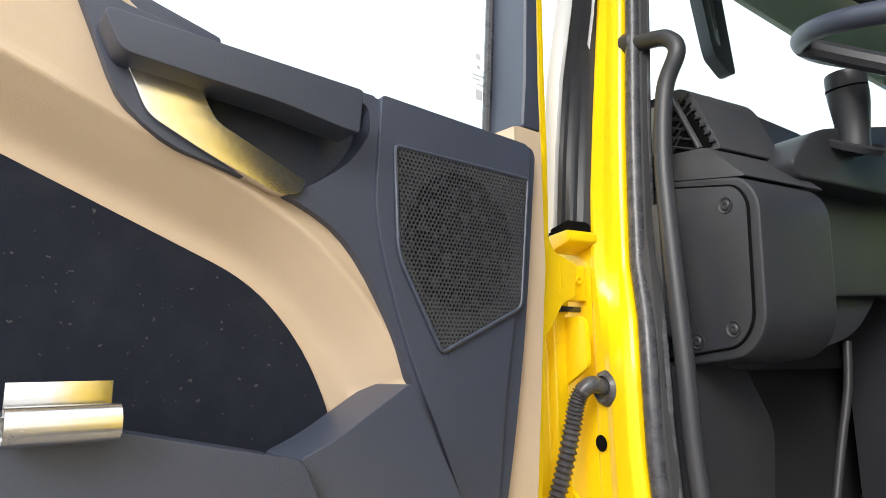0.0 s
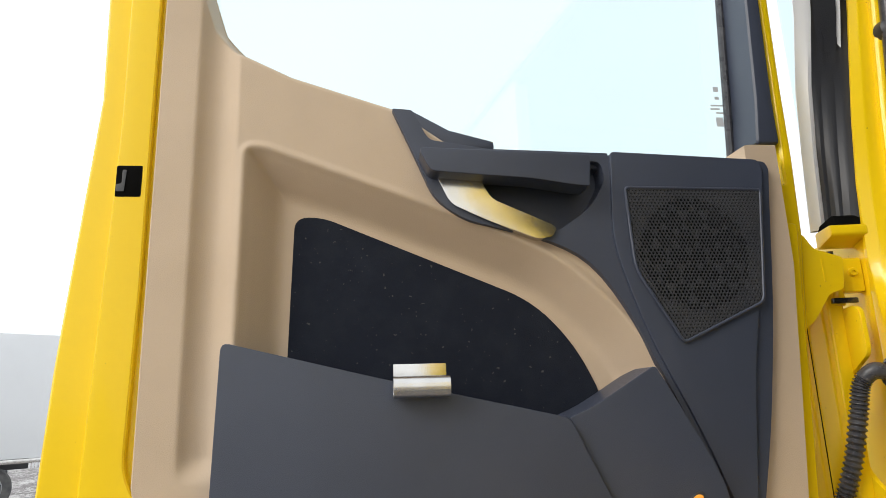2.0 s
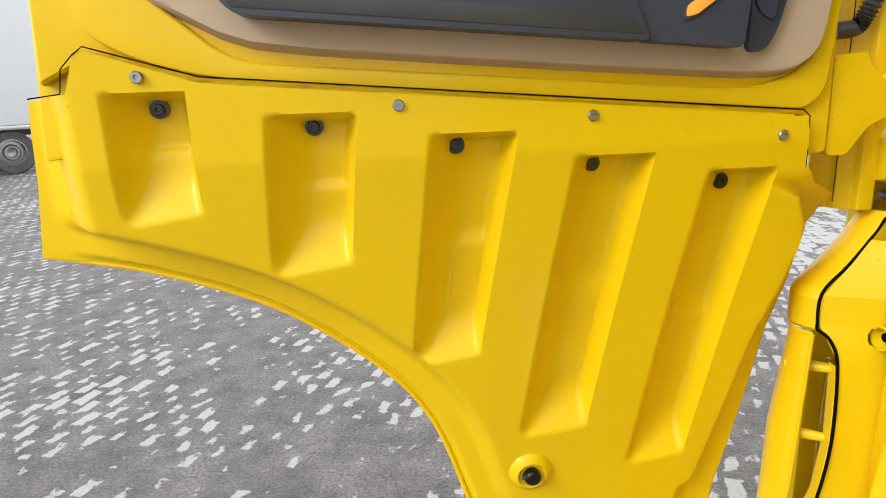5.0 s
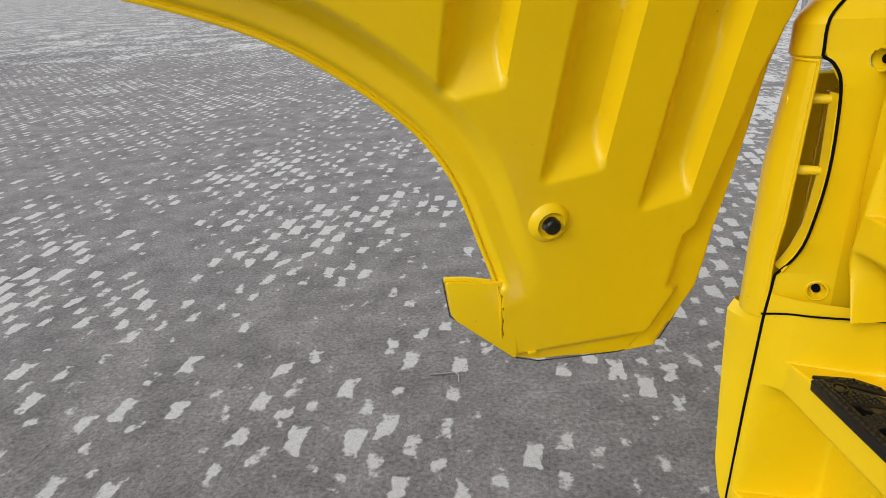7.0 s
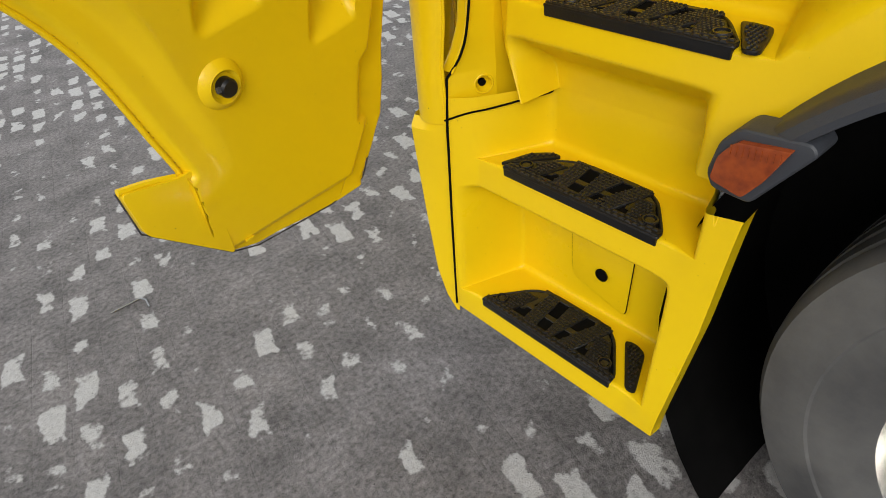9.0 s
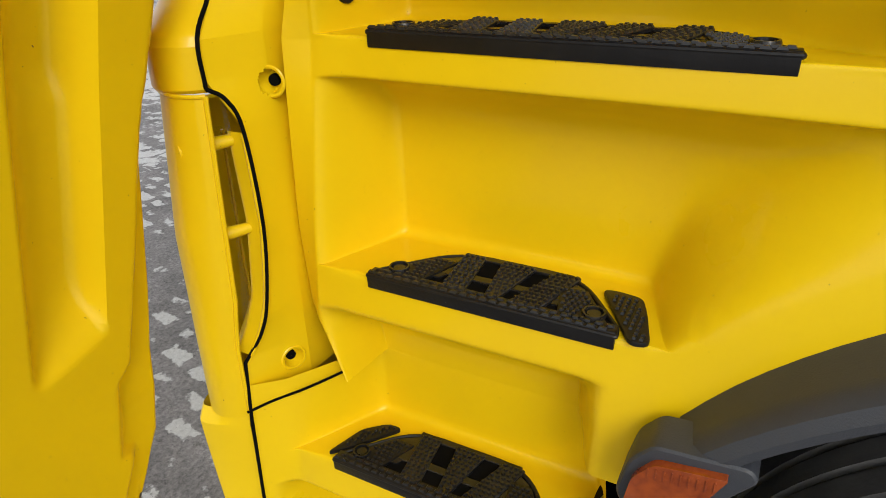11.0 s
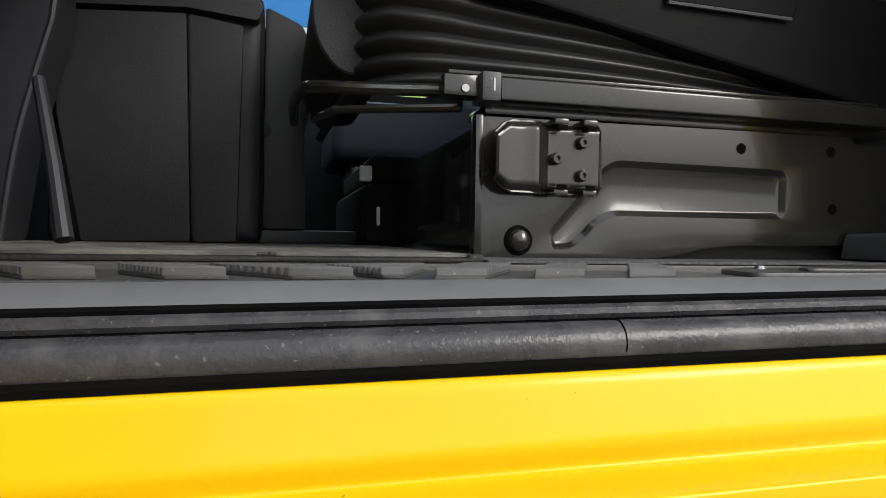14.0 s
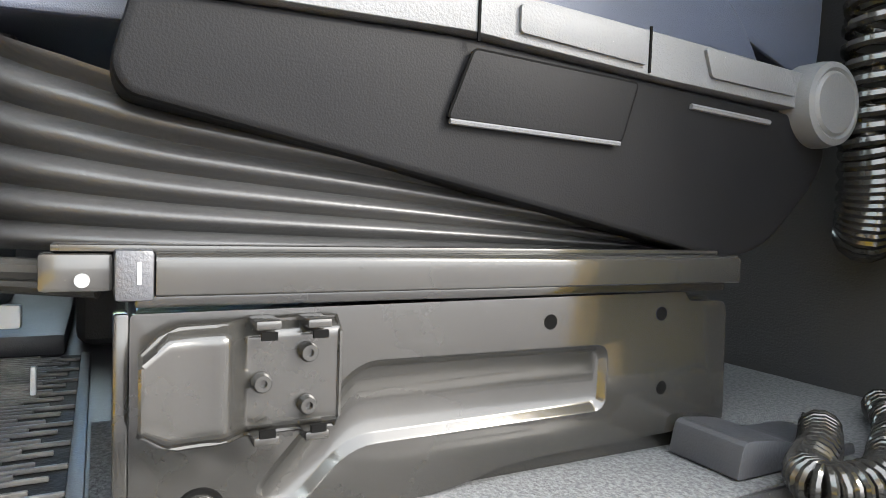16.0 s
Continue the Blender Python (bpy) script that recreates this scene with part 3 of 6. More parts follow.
def build_door():
    # pressed steel frame round the window
    shell = [(1.085, 1.792), (1.205, 1.830), (1.285, 1.79), (1.272, 2.09), (1.241, 2.50), (1.246, 2.70), (1.24, 3.1), (1.135, 3.1), (1.112, 2.76), (1.092, 2.683), (1.042, 2.630), (0.79, 2.540),
             (0.60, 2.466), (0.131, 2.452), (0.118, 3.1), (0.098, 3.1), (0.108, 2.55), (0.108, 2.42), (0.112, 2.29), (0.128, 2.14), (0.148, 2.0), (0.158, 1.94), (0.156, 1.78), (0.154, 1.655), (0.205, 1.650)]
    shell = [(u, z - 0.078) if 2.43 < z < 2.8 and 0.13 < u < 1.115 else (u, z) for u, z in shell]
    well = [(1.10, 1.95), (1.06, 2.50), (0.79, 2.415), (0.60, 2.35), (0.22, 2.345), (0.23, 1.84), (1.02, 1.88)]
    door = part("door", prism_holes(shell, [well], -0.118, -0.012, 0.010, 3), YELLOW, truck, "open yellow door with beige and dark trim")
    door.matrix_local = pose(0, -0.0575, 0, 0, 0, 190.3)
    part("frame_back", prism([(1.295, 1.60), (1.285, 1.85), (1.15, 1.87), (0.166, 1.78), (0.17, 1.64)], -0.118, -0.062, "xz", 0.002), YELLOW, door)
    part("frame_foot", prism(fillet([(1.302, 1.69), (1.290, 1.87), (1.17, 1.86), (1.16, 1.77), (1.23, 1.70)], 0.006), -0.112, -0.035, "xz", 0.006, 3), YELLOW, door)
    raised = fillet([(1.222, 1.86), (1.205, 2.45), (1.21, 3.08), (1.16, 3.08), (1.16, 2.2), (1.165, 1.93), (1.03, 1.815), (0.29, 1.755), (0.20, 1.785), (0.15, 2.3),
                     (0.128, 2.3), (0.175, 1.75), (0.205, 1.722), (1.07, 1.795), (1.16, 1.822)], 0.045)
    part("frame_bead", prism(raised, -0.02, 0.000, "xz", 0.006, 3), YELLOW, door)
    # smooth moulded lower panel with its five dents
    spans = (26, 18, 20, 18, 20, 18, 20, 18, 20, 18, 8, 32)

    def low(s, t):
        """Columns run along the slanting sides of the dents."""
        z = 0.765 + 1.07 * t
        knots = [lerp(DOOR_R, z)]
        for a0, a1, zt, b0, b1, zb in reversed(DENTS):
            k = (zt - z) / (zt - zb)
            knots += [a0 + (b0 - a0) * k - 0.004, a1 + (b1 - a1) * k + 0.006]
        knots += [1.237, 1.37]
        f, i = s * sum(spans), 0
        while i < len(spans) - 1 and f > spans[i]:
            f -= spans[i]
            i += 1
        u = knots[i] + (knots[i + 1] - knots[i]) * f / spans[i]
        return (u, lower_depth(u, z), z)

    def trim_low(s, t):
        u, w, z = low(s, t)
        z = min(max(z, lerp(LOW_ARCH, u)), lerp(LOW_TOP, u))
        return (u, lower_depth(u, z), z)

    part("lower_panel", grid(sum(spans), 214, trim_low), YELLOW_BODY, door, "smooth yellow moulding with five deep dents", 60)

    def skin(s, t):
        z = 0.762 + (1.772 - 0.766) * t
        a, b = lerp(DOOR_R, z) - 0.004, lerp(DOOR_L, z) + 0.005
        front = (b - a) * s
        return (a + (b - a) * s, -0.134 - 0.022 * (1 - ss(0.0, 0.03, front)) * ss(1.7, 1.5, z), z)

    part("outer_skin", grid(40, 70, skin), YELLOW, door, "", 60)
    toe = fillet([(0.655, 0.806), (0.781, 0.921), (0.792, 0.999), (0.70, 0.980), (0.66, 0.985)], 0.012)
    part("lower_toe", prism(toe, -0.130, -0.112, "xz", 0.006, 3), YELLOW_BODY, door)
    lip = tube(spline([(0.792, -0.121, 1.0), (0.75, -0.121, 0.993), (0.705, -0.121, 0.98)], 5), 0.006, 8)
    part("toe_lip", lip, YELLOW_BODY, door)
    hem = tube([(a + 0.002, -0.123, b - 0.002) for a, b in ARCH_S], 0.0045, 8)
    part("arch_hem", hem, YELLOW, door)
    edge = tube([(0.794, -0.126, 0.998), (0.783, -0.126, 0.92), (0.654, -0.128, 0.801), (0.60, -0.131, 0.780), (0.42, -0.133, 0.763), (0.33, -0.145, 0.764)] + [(u - 0.001, -0.150, z) for z, u in DOOR_R[:8]], 0.0015, 6)
    part("edge_seal", edge, RUBBER, door, "thin black rubber edge")
    seam = [(0.194, 1.636), (0.197, 1.66), (0.203, 1.714), (0.214, 1.7235)] + [(1.073 - 0.05 * k, 1.7975 - 0.0043 * k) for k in range(17, -1, -1)] + [(1.212, 1.839), (1.226, 1.829), (1.243, 1.812), (1.249, 1.781), (1.290, 1.776)]
    part("panel_seam", tube([(u, lower_depth(min(u, 1.22), z - 0.004) + 0.0005, z) for u, z in seam], 0.0009, 6), HOLE, door, "thin dark joint")
    # fixing stud in its dimple
    part("stud_dimple", lathe([(0.042, -0.006), (0.034, 0.006), (0.026, 0.010), (0.020, 0.004), (0.0001, 0.003)], 28, pose(0.602, -0.086, 1.095, -98)), YELLOW_BODY, door)
    stud = part("stud", lathe([(0.015, 0.0), (0.015, 0.014), (0.012, 0.018), (0.0001, 0.018)], 20, pose(0.602, -0.083, 1.095, -98)), TREADMAT, door, "black plastic stud")
    part("stud_tab", block(0.600, 0.622, -0.074, -0.068, 1.092, 1.100, 0.001), PLASTIC, door)
    for u, z, w in ((1.150, 1.799, 0.013), (0.812, 1.751, 0.009), (0.535, 1.727, 0.008), (0.241, 1.687, 0.006)):
        s = part("screw", screw_mesh(0.0085, 0.005), ZINC, door)
        s.matrix_local = pose(u, w - 0.001, z, -90)
    for u, z in ((1.142, 1.756), (0.932, 1.724), (0.729, 1.690), (0.522, 1.654), (0.304, 1.614)):
        wz = lower_depth(u, z - 0.020) + 0.010
        s = part("bolt", join(screw_mesh(0.0085, 0.006), lathe([(0.0095, -0.015), (0.0095, 0.003), (0.006, 0.003)], 18)), BLACKSTEEL, door, "dark socket bolt")
        part("washer", lathe([(0.0135, -0.015), (0.013, 0.001), (0.008, 0.001)], 20), BLACKSTEEL, s)
        s.matrix_local = pose(u, wz + 0.001, z, -90)
    part("edge_slot", block(0.613, 0.630, -0.119, -0.112, 0.812, 0.817, 0.001), YELLOW, door)
    leaf = fillet([(0.150, 1.80), (0.098, 1.804), (0.09, 1.786), (0.045, 1.741), (0.047, 1.708), (0.082, 1.693), (0.116, 1.648), (0.150, 1.650)], 0.008, 3)
    part("hinge_leaf", prism(leaf, -0.060, -0.022, "xz", 0.006, 3), YELLOW, door)
    up = fillet([(0.150, 2.285), (0.104, 2.287), (0.088, 2.262), (0.037, 2.247), (0.044, 2.193), (0.072, 2.184), (0.104, 2.142), (0.122, 2.127), (0.150, 2.130)], 0.006, 3)
    leaf2 = part("hinge_leaf", prism(up, -0.058, -0.026, "xz", 0.005, 3), YELLOW, door)
    part("leaf_slot", block(0.074, 0.078, -0.0265, -0.0250, 2.205, 2.246, 0), YELLOW_BODY, leaf2)
    # latch pocket in the free edge: a black block in place of its shade
    latch = part("latch", block(1.168, 1.206, -0.045, 0.0015, 2.338, 2.388, 0.004), HOLE, door, "open dark latch pocket")
    part("latch_claw", prism(fillet([(1.192, 2.346), (1.204, 2.346), (1.204, 2.357), (1.196, 2.359), (1.196, 2.380), (1.190, 2.380)], 0.002), 0.0005, 0.003, "xz", 0.0005), BLACKSTEEL, door)
    # window
    glass = [(1.115, 2.68), (1.08, 2.56), (1.03, 2.52), (0.79, 2.43), (0.60, 2.36), (0.15, 2.35), (0.120, 3.09), (1.13, 3.09)]
    g = part("window_pane", prism(glass, -0.093, -0.088, "xz", 0), GLASS, door, "pale green tinted window glass")
    g.visible_shadow = False
    for zz, uu, ww, hh in ((2.584, 0.186, 0.010, 0.010), (2.566, 0.186, 0.008, 0.006), (2.551, 0.187, 0.026, 0.003), (2.544, 0.192, 0.018, 0.003), (2.536, 0.180, 0.022, 0.003), (2.518, 0.186, 0.014, 0.018)):
        part("glass_print", block(uu - ww / 2, uu + ww / 2, -0.0875, -0.087, zz - hh / 2, zz + hh / 2, 0), PRINT, door)
    pillar = [(0.176, 2.441), (0.133, 2.441), (0.134, 2.523), (0.126, 2.80), (0.118, 3.09), (0.142, 3.09), (0.152, 2.80), (0.167, 2.523)]
    part("window_post", prism(pillar, -0.086, -0.004, "xz", 0.008, 3), SOFT, door, "dark plastic window post cover")
    post_seal = tube([(0.180, -0.080, 2.44), (0.156, -0.080, 2.8), (0.146, -0.080, 3.08)], 0.007, 8)
    part("glass_seal", post_seal, RUBBER, door)
    # beige trim
    rim = fillet([(1.024, 1.90), (1.018, 2.412), (0.990, 2.412), (0.728, 2.316), (0.545, 2.239), (0.454, 2.152), (0.403, 2.076), (0.395, 1.90)], [0, 0.03, 0.03, 0.1, 0.1, 0.1, 0, 0], 6)
    dark = [(0.798, 2.476), (0.765, 2.401), (0.735, 2.328), (0.691, 2.296), (0.568, 2.267), (0.504, 2.237), (0.456, 2.176), (0.410, 2.077), (0.351, 1.946), (0.319, 1.895), (0.321, 1.806),
            (0.295, 1.808), (0.279, 1.836), (0.245, 1.975), (0.214, 2.143), (0.192, 2.33), (0.185, 2.384), (0.191, 2.396), (0.43, 2.403), (0.60, 2.403), (0.742, 2.425), (0.766, 2.474)]
    top_line = [(0.148, 2.430), (0.205, 2.430), (0.228, 2.425), (0.59, 2.418), (0.70, 2.455), (0.79, 2.518), (0.953, 2.570), (1.036, 2.610), (1.074, 2.656), (1.105, 2.76), (1.125, 2.9)]
    low_line = [(0.148, 2.33), (0.158, 2.22), (0.166, 2.145), (0.180, 2.00), (0.193, 1.874), (0.198, 1.83), (0.205, 1.805), (0.217, 1.788), (0.236, 1.776), (0.262, 1.771), (0.314, 1.771), (0.571, 1.790), (0.924, 1.820), (1.000, 1.830), (1.040, 1.843), (1.087, 1.868), (1.122, 1.886), (1.140, 1.900), (1.150, 1.925), (1.156, 1.975)]

    def beige(s, t):
        u = 0.148 + (1.156 - 0.148) * s
        zb, zt = lerp(low_line, u), lerp(top_line, u)
        z = zb + (zt - zb) * t
        w = 0.016
        d = inside(rim, u, z)
        if d > 0:
            w -= 0.046 * ramp(0.004, 0.050, d, 0.22)
        w += 0.004 * ss(-0.014, -0.002, d) * (1 - ss(-0.002, 0.010, d))
        if 1.025 < u < 1.10 and z > 1.92:        # upright flute
            c = abs(u - (1.062 + 0.0 * z)) / 0.030
            w -= 0.014 * max(0.0, 1 - c * c) * ss(1.93, 1.97, z)
        dd = inside(dark, u, z)
        if dd > 0.008:
            w = min(w, 0.016 - 0.08 * ss(0.008, 0.02, dd))
        e = min(zt - z, 0.2)
        w -= 0.085 * (1 - ss(0.0, 0.045, e)) * (0.215 < u < 1.12)
        side = min(u - 0.148, 1.156 - u, z - zb)
        w -= 0.028 * (1 - ss(0.0, 0.010, side))
        return (u, w, z)

    part("trim_panel", grid(290, 240, beige), BEIGE, door, "beige moulded plastic trim", 60)
    felt = fillet([(0.957, 2.02), (0.948, 2.316), (0.905, 2.316), (0.579, 2.180), (0.515, 2.110), (0.476, 2.025), (0.47, 1.95)], [0, 0.045, 0.05, 0.12, 0.12, 0.05, 0], 6)
    part("pocket_lining", prism(felt, -0.04, -0.0275, "xz", 0.003), FELT, door, "worn black felt lining")
    # dark upper trim with the grip recess
    grip = fillet([(0.728, 2.392), (0.706, 2.330), (0.569, 2.270), (0.540, 2.282), (0.490, 2.318), (0.464, 2.362), (0.470, 2.392)], [0.01, 0.02, 0.02, 0.02, 0.04, 0.02, 0.01], 4)
    part("upper_trim", prism_holes(fillet(dark, [0.004, 0.05, 0.05, 0.05, 0.1, 0.1, 0.1, 0.1, 0.1, 0.05, 0.02, 0.02, 0.03, 0.05, 0.08, 0.05, 0.012, 0.012, 0.05, 0.05, 0.01, 0.006], 3), [grip], -0.045, 0.028, 0.006, 3),
         SOFT, door, "dark grained upper trim")
    part("grip_recess", prism([(0.738, 2.405), (0.712, 2.322), (0.574, 2.260), (0.532, 2.274), (0.478, 2.318), (0.455, 2.40)], -0.055, -0.0105, "xz", 0), SOFT, door)
    part("grip_roof", prism([(0.45, 2.384), (0.745, 2.392), (0.745, 2.420), (0.45, 2.413)], -0.014, 0.014, "xz", 0.003), SOFT, door)
    arm = fillet([(0.762, 2.398), (0.498, 2.390), (0.503, 2.339), (0.527, 2.341), (0.592, 2.351), (0.676, 2.356), (0.744, 2.361)], [0.012, 0.006, 0.004, 0.01, 0.02, 0.01, 0.010], 4)
    part("armrest", prism(arm, 0.020, 0.064, "xz", 0.014, 4), SOFT, door, "dark padded pull handle")
    lever = fillet([(0.735, 2.370), (0.668, 2.364), (0.649, 2.328), (0.550, 2.284), (0.555, 2.270), (0.578, 2.264), (0.655, 2.293), (0.712, 2.320)], [0.003, 0.003, 0.012, 0.006, 0.006, 0.010, 0.02, 0.012], 4)
    part("sill_wedge", prism([(0.764, 2.494), (0.704, 2.460), (0.630, 2.441), (0.630, 2.425), (0.748, 2.425)], -0.060, -0.012, "xz", 0.006, 2), SOFT, door)
    part("lever", prism(lever, 0.008, 0.034, "xz", 0.005, 3), STEEL, door, "brushed metal door lever")
    # loudspeaker
    sp = fillet([(0.437, 2.346), (0.212, 2.344), (0.233, 2.164), (0.369, 2.104), (0.433, 2.217)], [0.006, 0.006, 0.01, 0.008, 0.02], 3)
    panel = fillet([(0.454, 2.407), (0.458, 2.34), (0.463, 2.26), (0.425, 2.125), (0.350, 1.965), (0.312, 1.86), (0.288, 1.845), (0.260, 2.062), (0.241, 2.148), (0.207, 2.33), (0.200, 2.382), (0.206, 2.397)], [0.006, 0.1, 0.08, 0.08, 0.08, 0.02, 0.02, 0.05, 0.08, 0.05, 0.012, 0.01], 3)
    part("speaker_panel", prism(panel, 0.020, 0.034, "xz", 0.009, 4), SOFT, door)
    grille = part("speaker_grille", prism(sp, 0.030, 0.0355, "xz", 0.0), HOLE, door, "perforated black loudspeaker grille")
    verts, faces = [], []
    pitch = 0.0058
    sp_in = sp
    for i in range(-2, 46):
        for j in range(-2, 54):
            u, z = 0.205 + i * pitch + (pitch / 2 if j % 2 else 0), 2.10 + j * pitch * 0.866
            if inside(sp_in, u, z) < 0.0012:
                continue
            k = len(verts)
            # open holes stand in six-sided clusters within a round field; the rest is closed by dimples
            gy = round((z - 2.235) / 0.0285)
            gx = (u - 0.330) / 0.033 - 0.5 * (gy % 2)
            du, dz = (gx - round(gx)) * 0.033, (z - 2.235) - gy * 0.0285
            hexd = max(abs(dz), abs(dz) * 0.5 + abs(du) * 0.866)
            hole = 0.43 if math.hypot(u - 0.335, z - 2.240) < 0.088 and hexd < 0.0150 else 0.30
            for rad, w in ((pitch * 0.578, 0.0382), (pitch * hole, 0.0382), (pitch * (hole - 0.02), 0.0358)):
                for q in range(6):
                    a = math.pi / 6 + q * math.pi / 3
                    verts.append((u + rad * math.cos(a), w, z + rad * math.sin(a)))
            for q in range(6):
                r = (q + 1) % 6
                faces += [(k + q, k + r, k + 6 + r, k + 6 + q), (k + 6 + q, k + 6 + r, k + 12 + r, k + 12 + q)]
    me = bpy.data.meshes.new("perforation")
    me.from_pydata(verts, [], faces)
    me.materials.append(PLASTIC)
    ob = new("perforation", me)
    ob.parent = door
    border = tube([(a, 0.0372, b) for a, b in sp], 0.0026, 8, closed=True)
    part("grille_border", border, SOFT, door)
    # map pocket
    main = fillet([(1.031, 2.116), (0.805, 2.059), (0.561, 2.003), (0.478, 1.824), (1.012, 1.868), (1.037, 1.90)], [0.012, 0.05, 0.01, 0.01, 0.03, 0.02], 4)
    part("map_pocket", prism(main, -0.026, 0.066, "xz", 0.012, 4), SOFT, door, "dark grained map pocket")
    tail = fillet([(0.5585, 2.003), (0.521, 2.018), (0.427, 2.072), (0.356, 1.940), (0.336, 1.890), (0.343, 1.812), (0.4755, 1.824)], [0.004, 0.04, 0.008, 0.05, 0.03, 0.01, 0.004], 4)
    part("pocket_end", prism(tail, -0.026, 0.056, "xz", 0.012, 4), SOFT, door)
    part("pocket_band", prism([(1.030, 1.902), (0.505, 1.858), (0.486, 1.832), (1.012, 1.876)], 0.060, 0.0675, "xz", 0.003), PLASTIC, door)
    lamp = fillet([(0.429, 1.853), (0.428, 1.867), (0.386, 1.895), (0.378, 1.893), (0.382, 1.879), (0.414, 1.856)], 0.004, 4)
    bez = part("courtesy_lamp", prism([(0.403 + (a - 0.403) * 1.14, 1.876 + (b - 1.876) * 1.22) for a, b in lamp], 0.045, 0.058, "xz", 0.002), PLASTIC, door, "small lit courtesy lamp")
    part("lamp_lens", prism(lamp, 0.05, 0.0605, "xz", 0.002), GLOW, door, "glowing amber lens")
    return door


def build_clip():
    """Shiny metal clip over the pocket's rim: a rolled sheet with a plate behind."""
    c = thing("metal_clip", "shiny rolled metal clip hung over the door pocket", "clip", pose(0, -0.0575, 0, 0, 0, 190.3))
    roll = []
    for k in range(26):
        a = math.radians(100 - k * 12.4)
        roll.append((0.085 + 0.0145 * math.cos(a), 2.050 + 0.0145 * math.sin(a)))
    inner = [(0.085 + (a - 0.085) * 0.88, 2.050 + (b - 2.050) * 0.88) for a, b in reversed(roll)]
    part("roll", prism(roll + inner, 0.729, 0.804, "yz", 0), STEEL, c)
    part("plate", block(0.731, 0.803, 0.068, 0.0702, 2.052, 2.081, 0.0005), STEEL, c)
    return c


# ---------------- the cab's side: steps, sill, pillar, wheel ----------------
WHEEL_Y, WHEEL_Z, ARCH_R = -1.25, 0.50, 0.774


def loft(rows, zs, n=8):
    """A skin over cross-sections, each a list of (x, y), at the heights zs; between the points it runs straight."""
    def f(s, t):
        k = t * (len(zs) - 1)
        i = min(int(k), len(zs) - 2)
        q = k - i
        j = s * (len(rows[0]) - 1)
        p = min(int(j), len(rows[0]) - 2)
        r = j - p
        a = [rows[i][p][c] * (1 - r) + rows[i][p + 1][c] * r for c in (0, 1)]
        b = [rows[i + 1][p][c] * (1 - r) + rows[i + 1][p + 1][c] * r for c in (0, 1)]
        return (a[0] * (1 - q) + b[0] * q, a[1] * (1 - q) + b[1] * q, zs[i] * (1 - q) + zs[i + 1] * q)
    return grid((len(rows[0]) - 1) * n, (len(zs) - 1) * 4, f)


# the door pillar's rear edge, where the seal sits: height, depth, place along the cab
PILLAR_EDGE = [(1.713, 0.004, -0.23), (1.722, 0.004, -0.18), (1.75, 0.003, -0.142), (1.85, 0.001, -0.119), (1.95, 0.0, -0.111), (2.08, 0.003, -0.107), (2.16, 0.020, -0.090),
               (2.25, 0.043, -0.058), (2.38, 0.056, -0.049), (2.50, 0.068, -0.043), (2.73, 0.098, -0.030), (3.05, 0.130, -0.015)]


def side_x(z):
    """The cab's outer surface, leaning out towards the ground."""
    return lerp([(0.30, -0.135), (0.75, -0.095), (1.06, -0.045), (1.40, -0.008), (1.50, -0.021), (1.578, -0.0305), (1.66, -0.0305)], z)


def crisp(corners):
    """A profile with each corner rounded by its own radius and held tight by rows close beside it."""
    out = []
    for i, (x, z, r, k) in enumerate(corners):
        p = Vector((x, z))
        if not 0 < i < len(corners) - 1:
            out.append((x, z, k))
            continue
        a, b = Vector(corners[i - 1][:2]), Vector(corners[i + 1][:2])
        d = min(r, (a - p).length * 0.4, (b - p).length * 0.4)
        s, e = p + (a - p).normalized() * d, p + (b - p).normalized() * d
        hold = min(0.002, d)
        out.append((*(s + (a - p).normalized() * hold), k))
        for q in range(6):
            t = q / 5
            out.append((*(s * (1 - t) ** 2 + p * 2 * t * (1 - t) + e * t * t), k))
        out.append((*(e + (b - p).normalized() * hold), k))
    fine = []
    for a, b in zip(out, out[1:]):
        n = max(1, int(math.hypot(a[0] - b[0], a[1] - b[1]) / 0.02))
        fine += [(a[0] + (b[0] - a[0]) * i / n, a[1] + (b[1] - a[1]) * i / n, a[2]) for i in range(n)]
    return fine + [out[-1]]


# depth, height, corner radius and step number, from the sill down
UPPER = [(0.045, 1.717, 0, 9), (0.016, 1.7065, 0.005, 9), (0.005, 1.671, 0.005, 9), (0.012, 1.6565, 0.004, 9), (-0.029, 1.6530, 0.0020, 9), (-0.031, 1.581, 0.005, 9),
         (0.145, 1.573, 0.022, 4), (0.149, 1.407, 0.018, 4), (-0.002, 1.407, 0.007, 4), (-0.008, 1.354, 0.006, 3), (0.050, 1.346, 0.03, 3), (0.102, 1.30, 0.03, 3), (0.107, 1.080, 0.018, 3),
         (-0.042, 1.080, 0.009, 3), (-0.051, 1.014, 0.008, 2), (0.046, 0.945, 0.02, 2), (0.050, 0.880, 0, 2)]
RIM_X = [(0.88, -0.012), (0.99, -0.020), (1.20, -0.024), (1.41, -0.027), (1.48, -0.022), (1.58, -0.024)]
EDGE_Y = [(0.88, -0.152), (0.988, -0.078), (1.13, -0.073), (1.40, -0.091), (1.485, -0.111), (1.58, -0.135), (1.65, -0.149)]


def recess_amount(k, y):
    """How far the recess of a step is sunk at y."""
    if k == 9:
        return 1.0
    a, b, c, d = {4: (-0.126, -0.180, -0.60, -0.87), 3: (-0.124, -0.180, -0.60, -0.90), 2: (-0.104, -0.150, -0.56, -0.61)}[k]
    return ramp(-a, -b, -y, 0.16) * (1 - ramp(-c, -d, -y, 0.25))


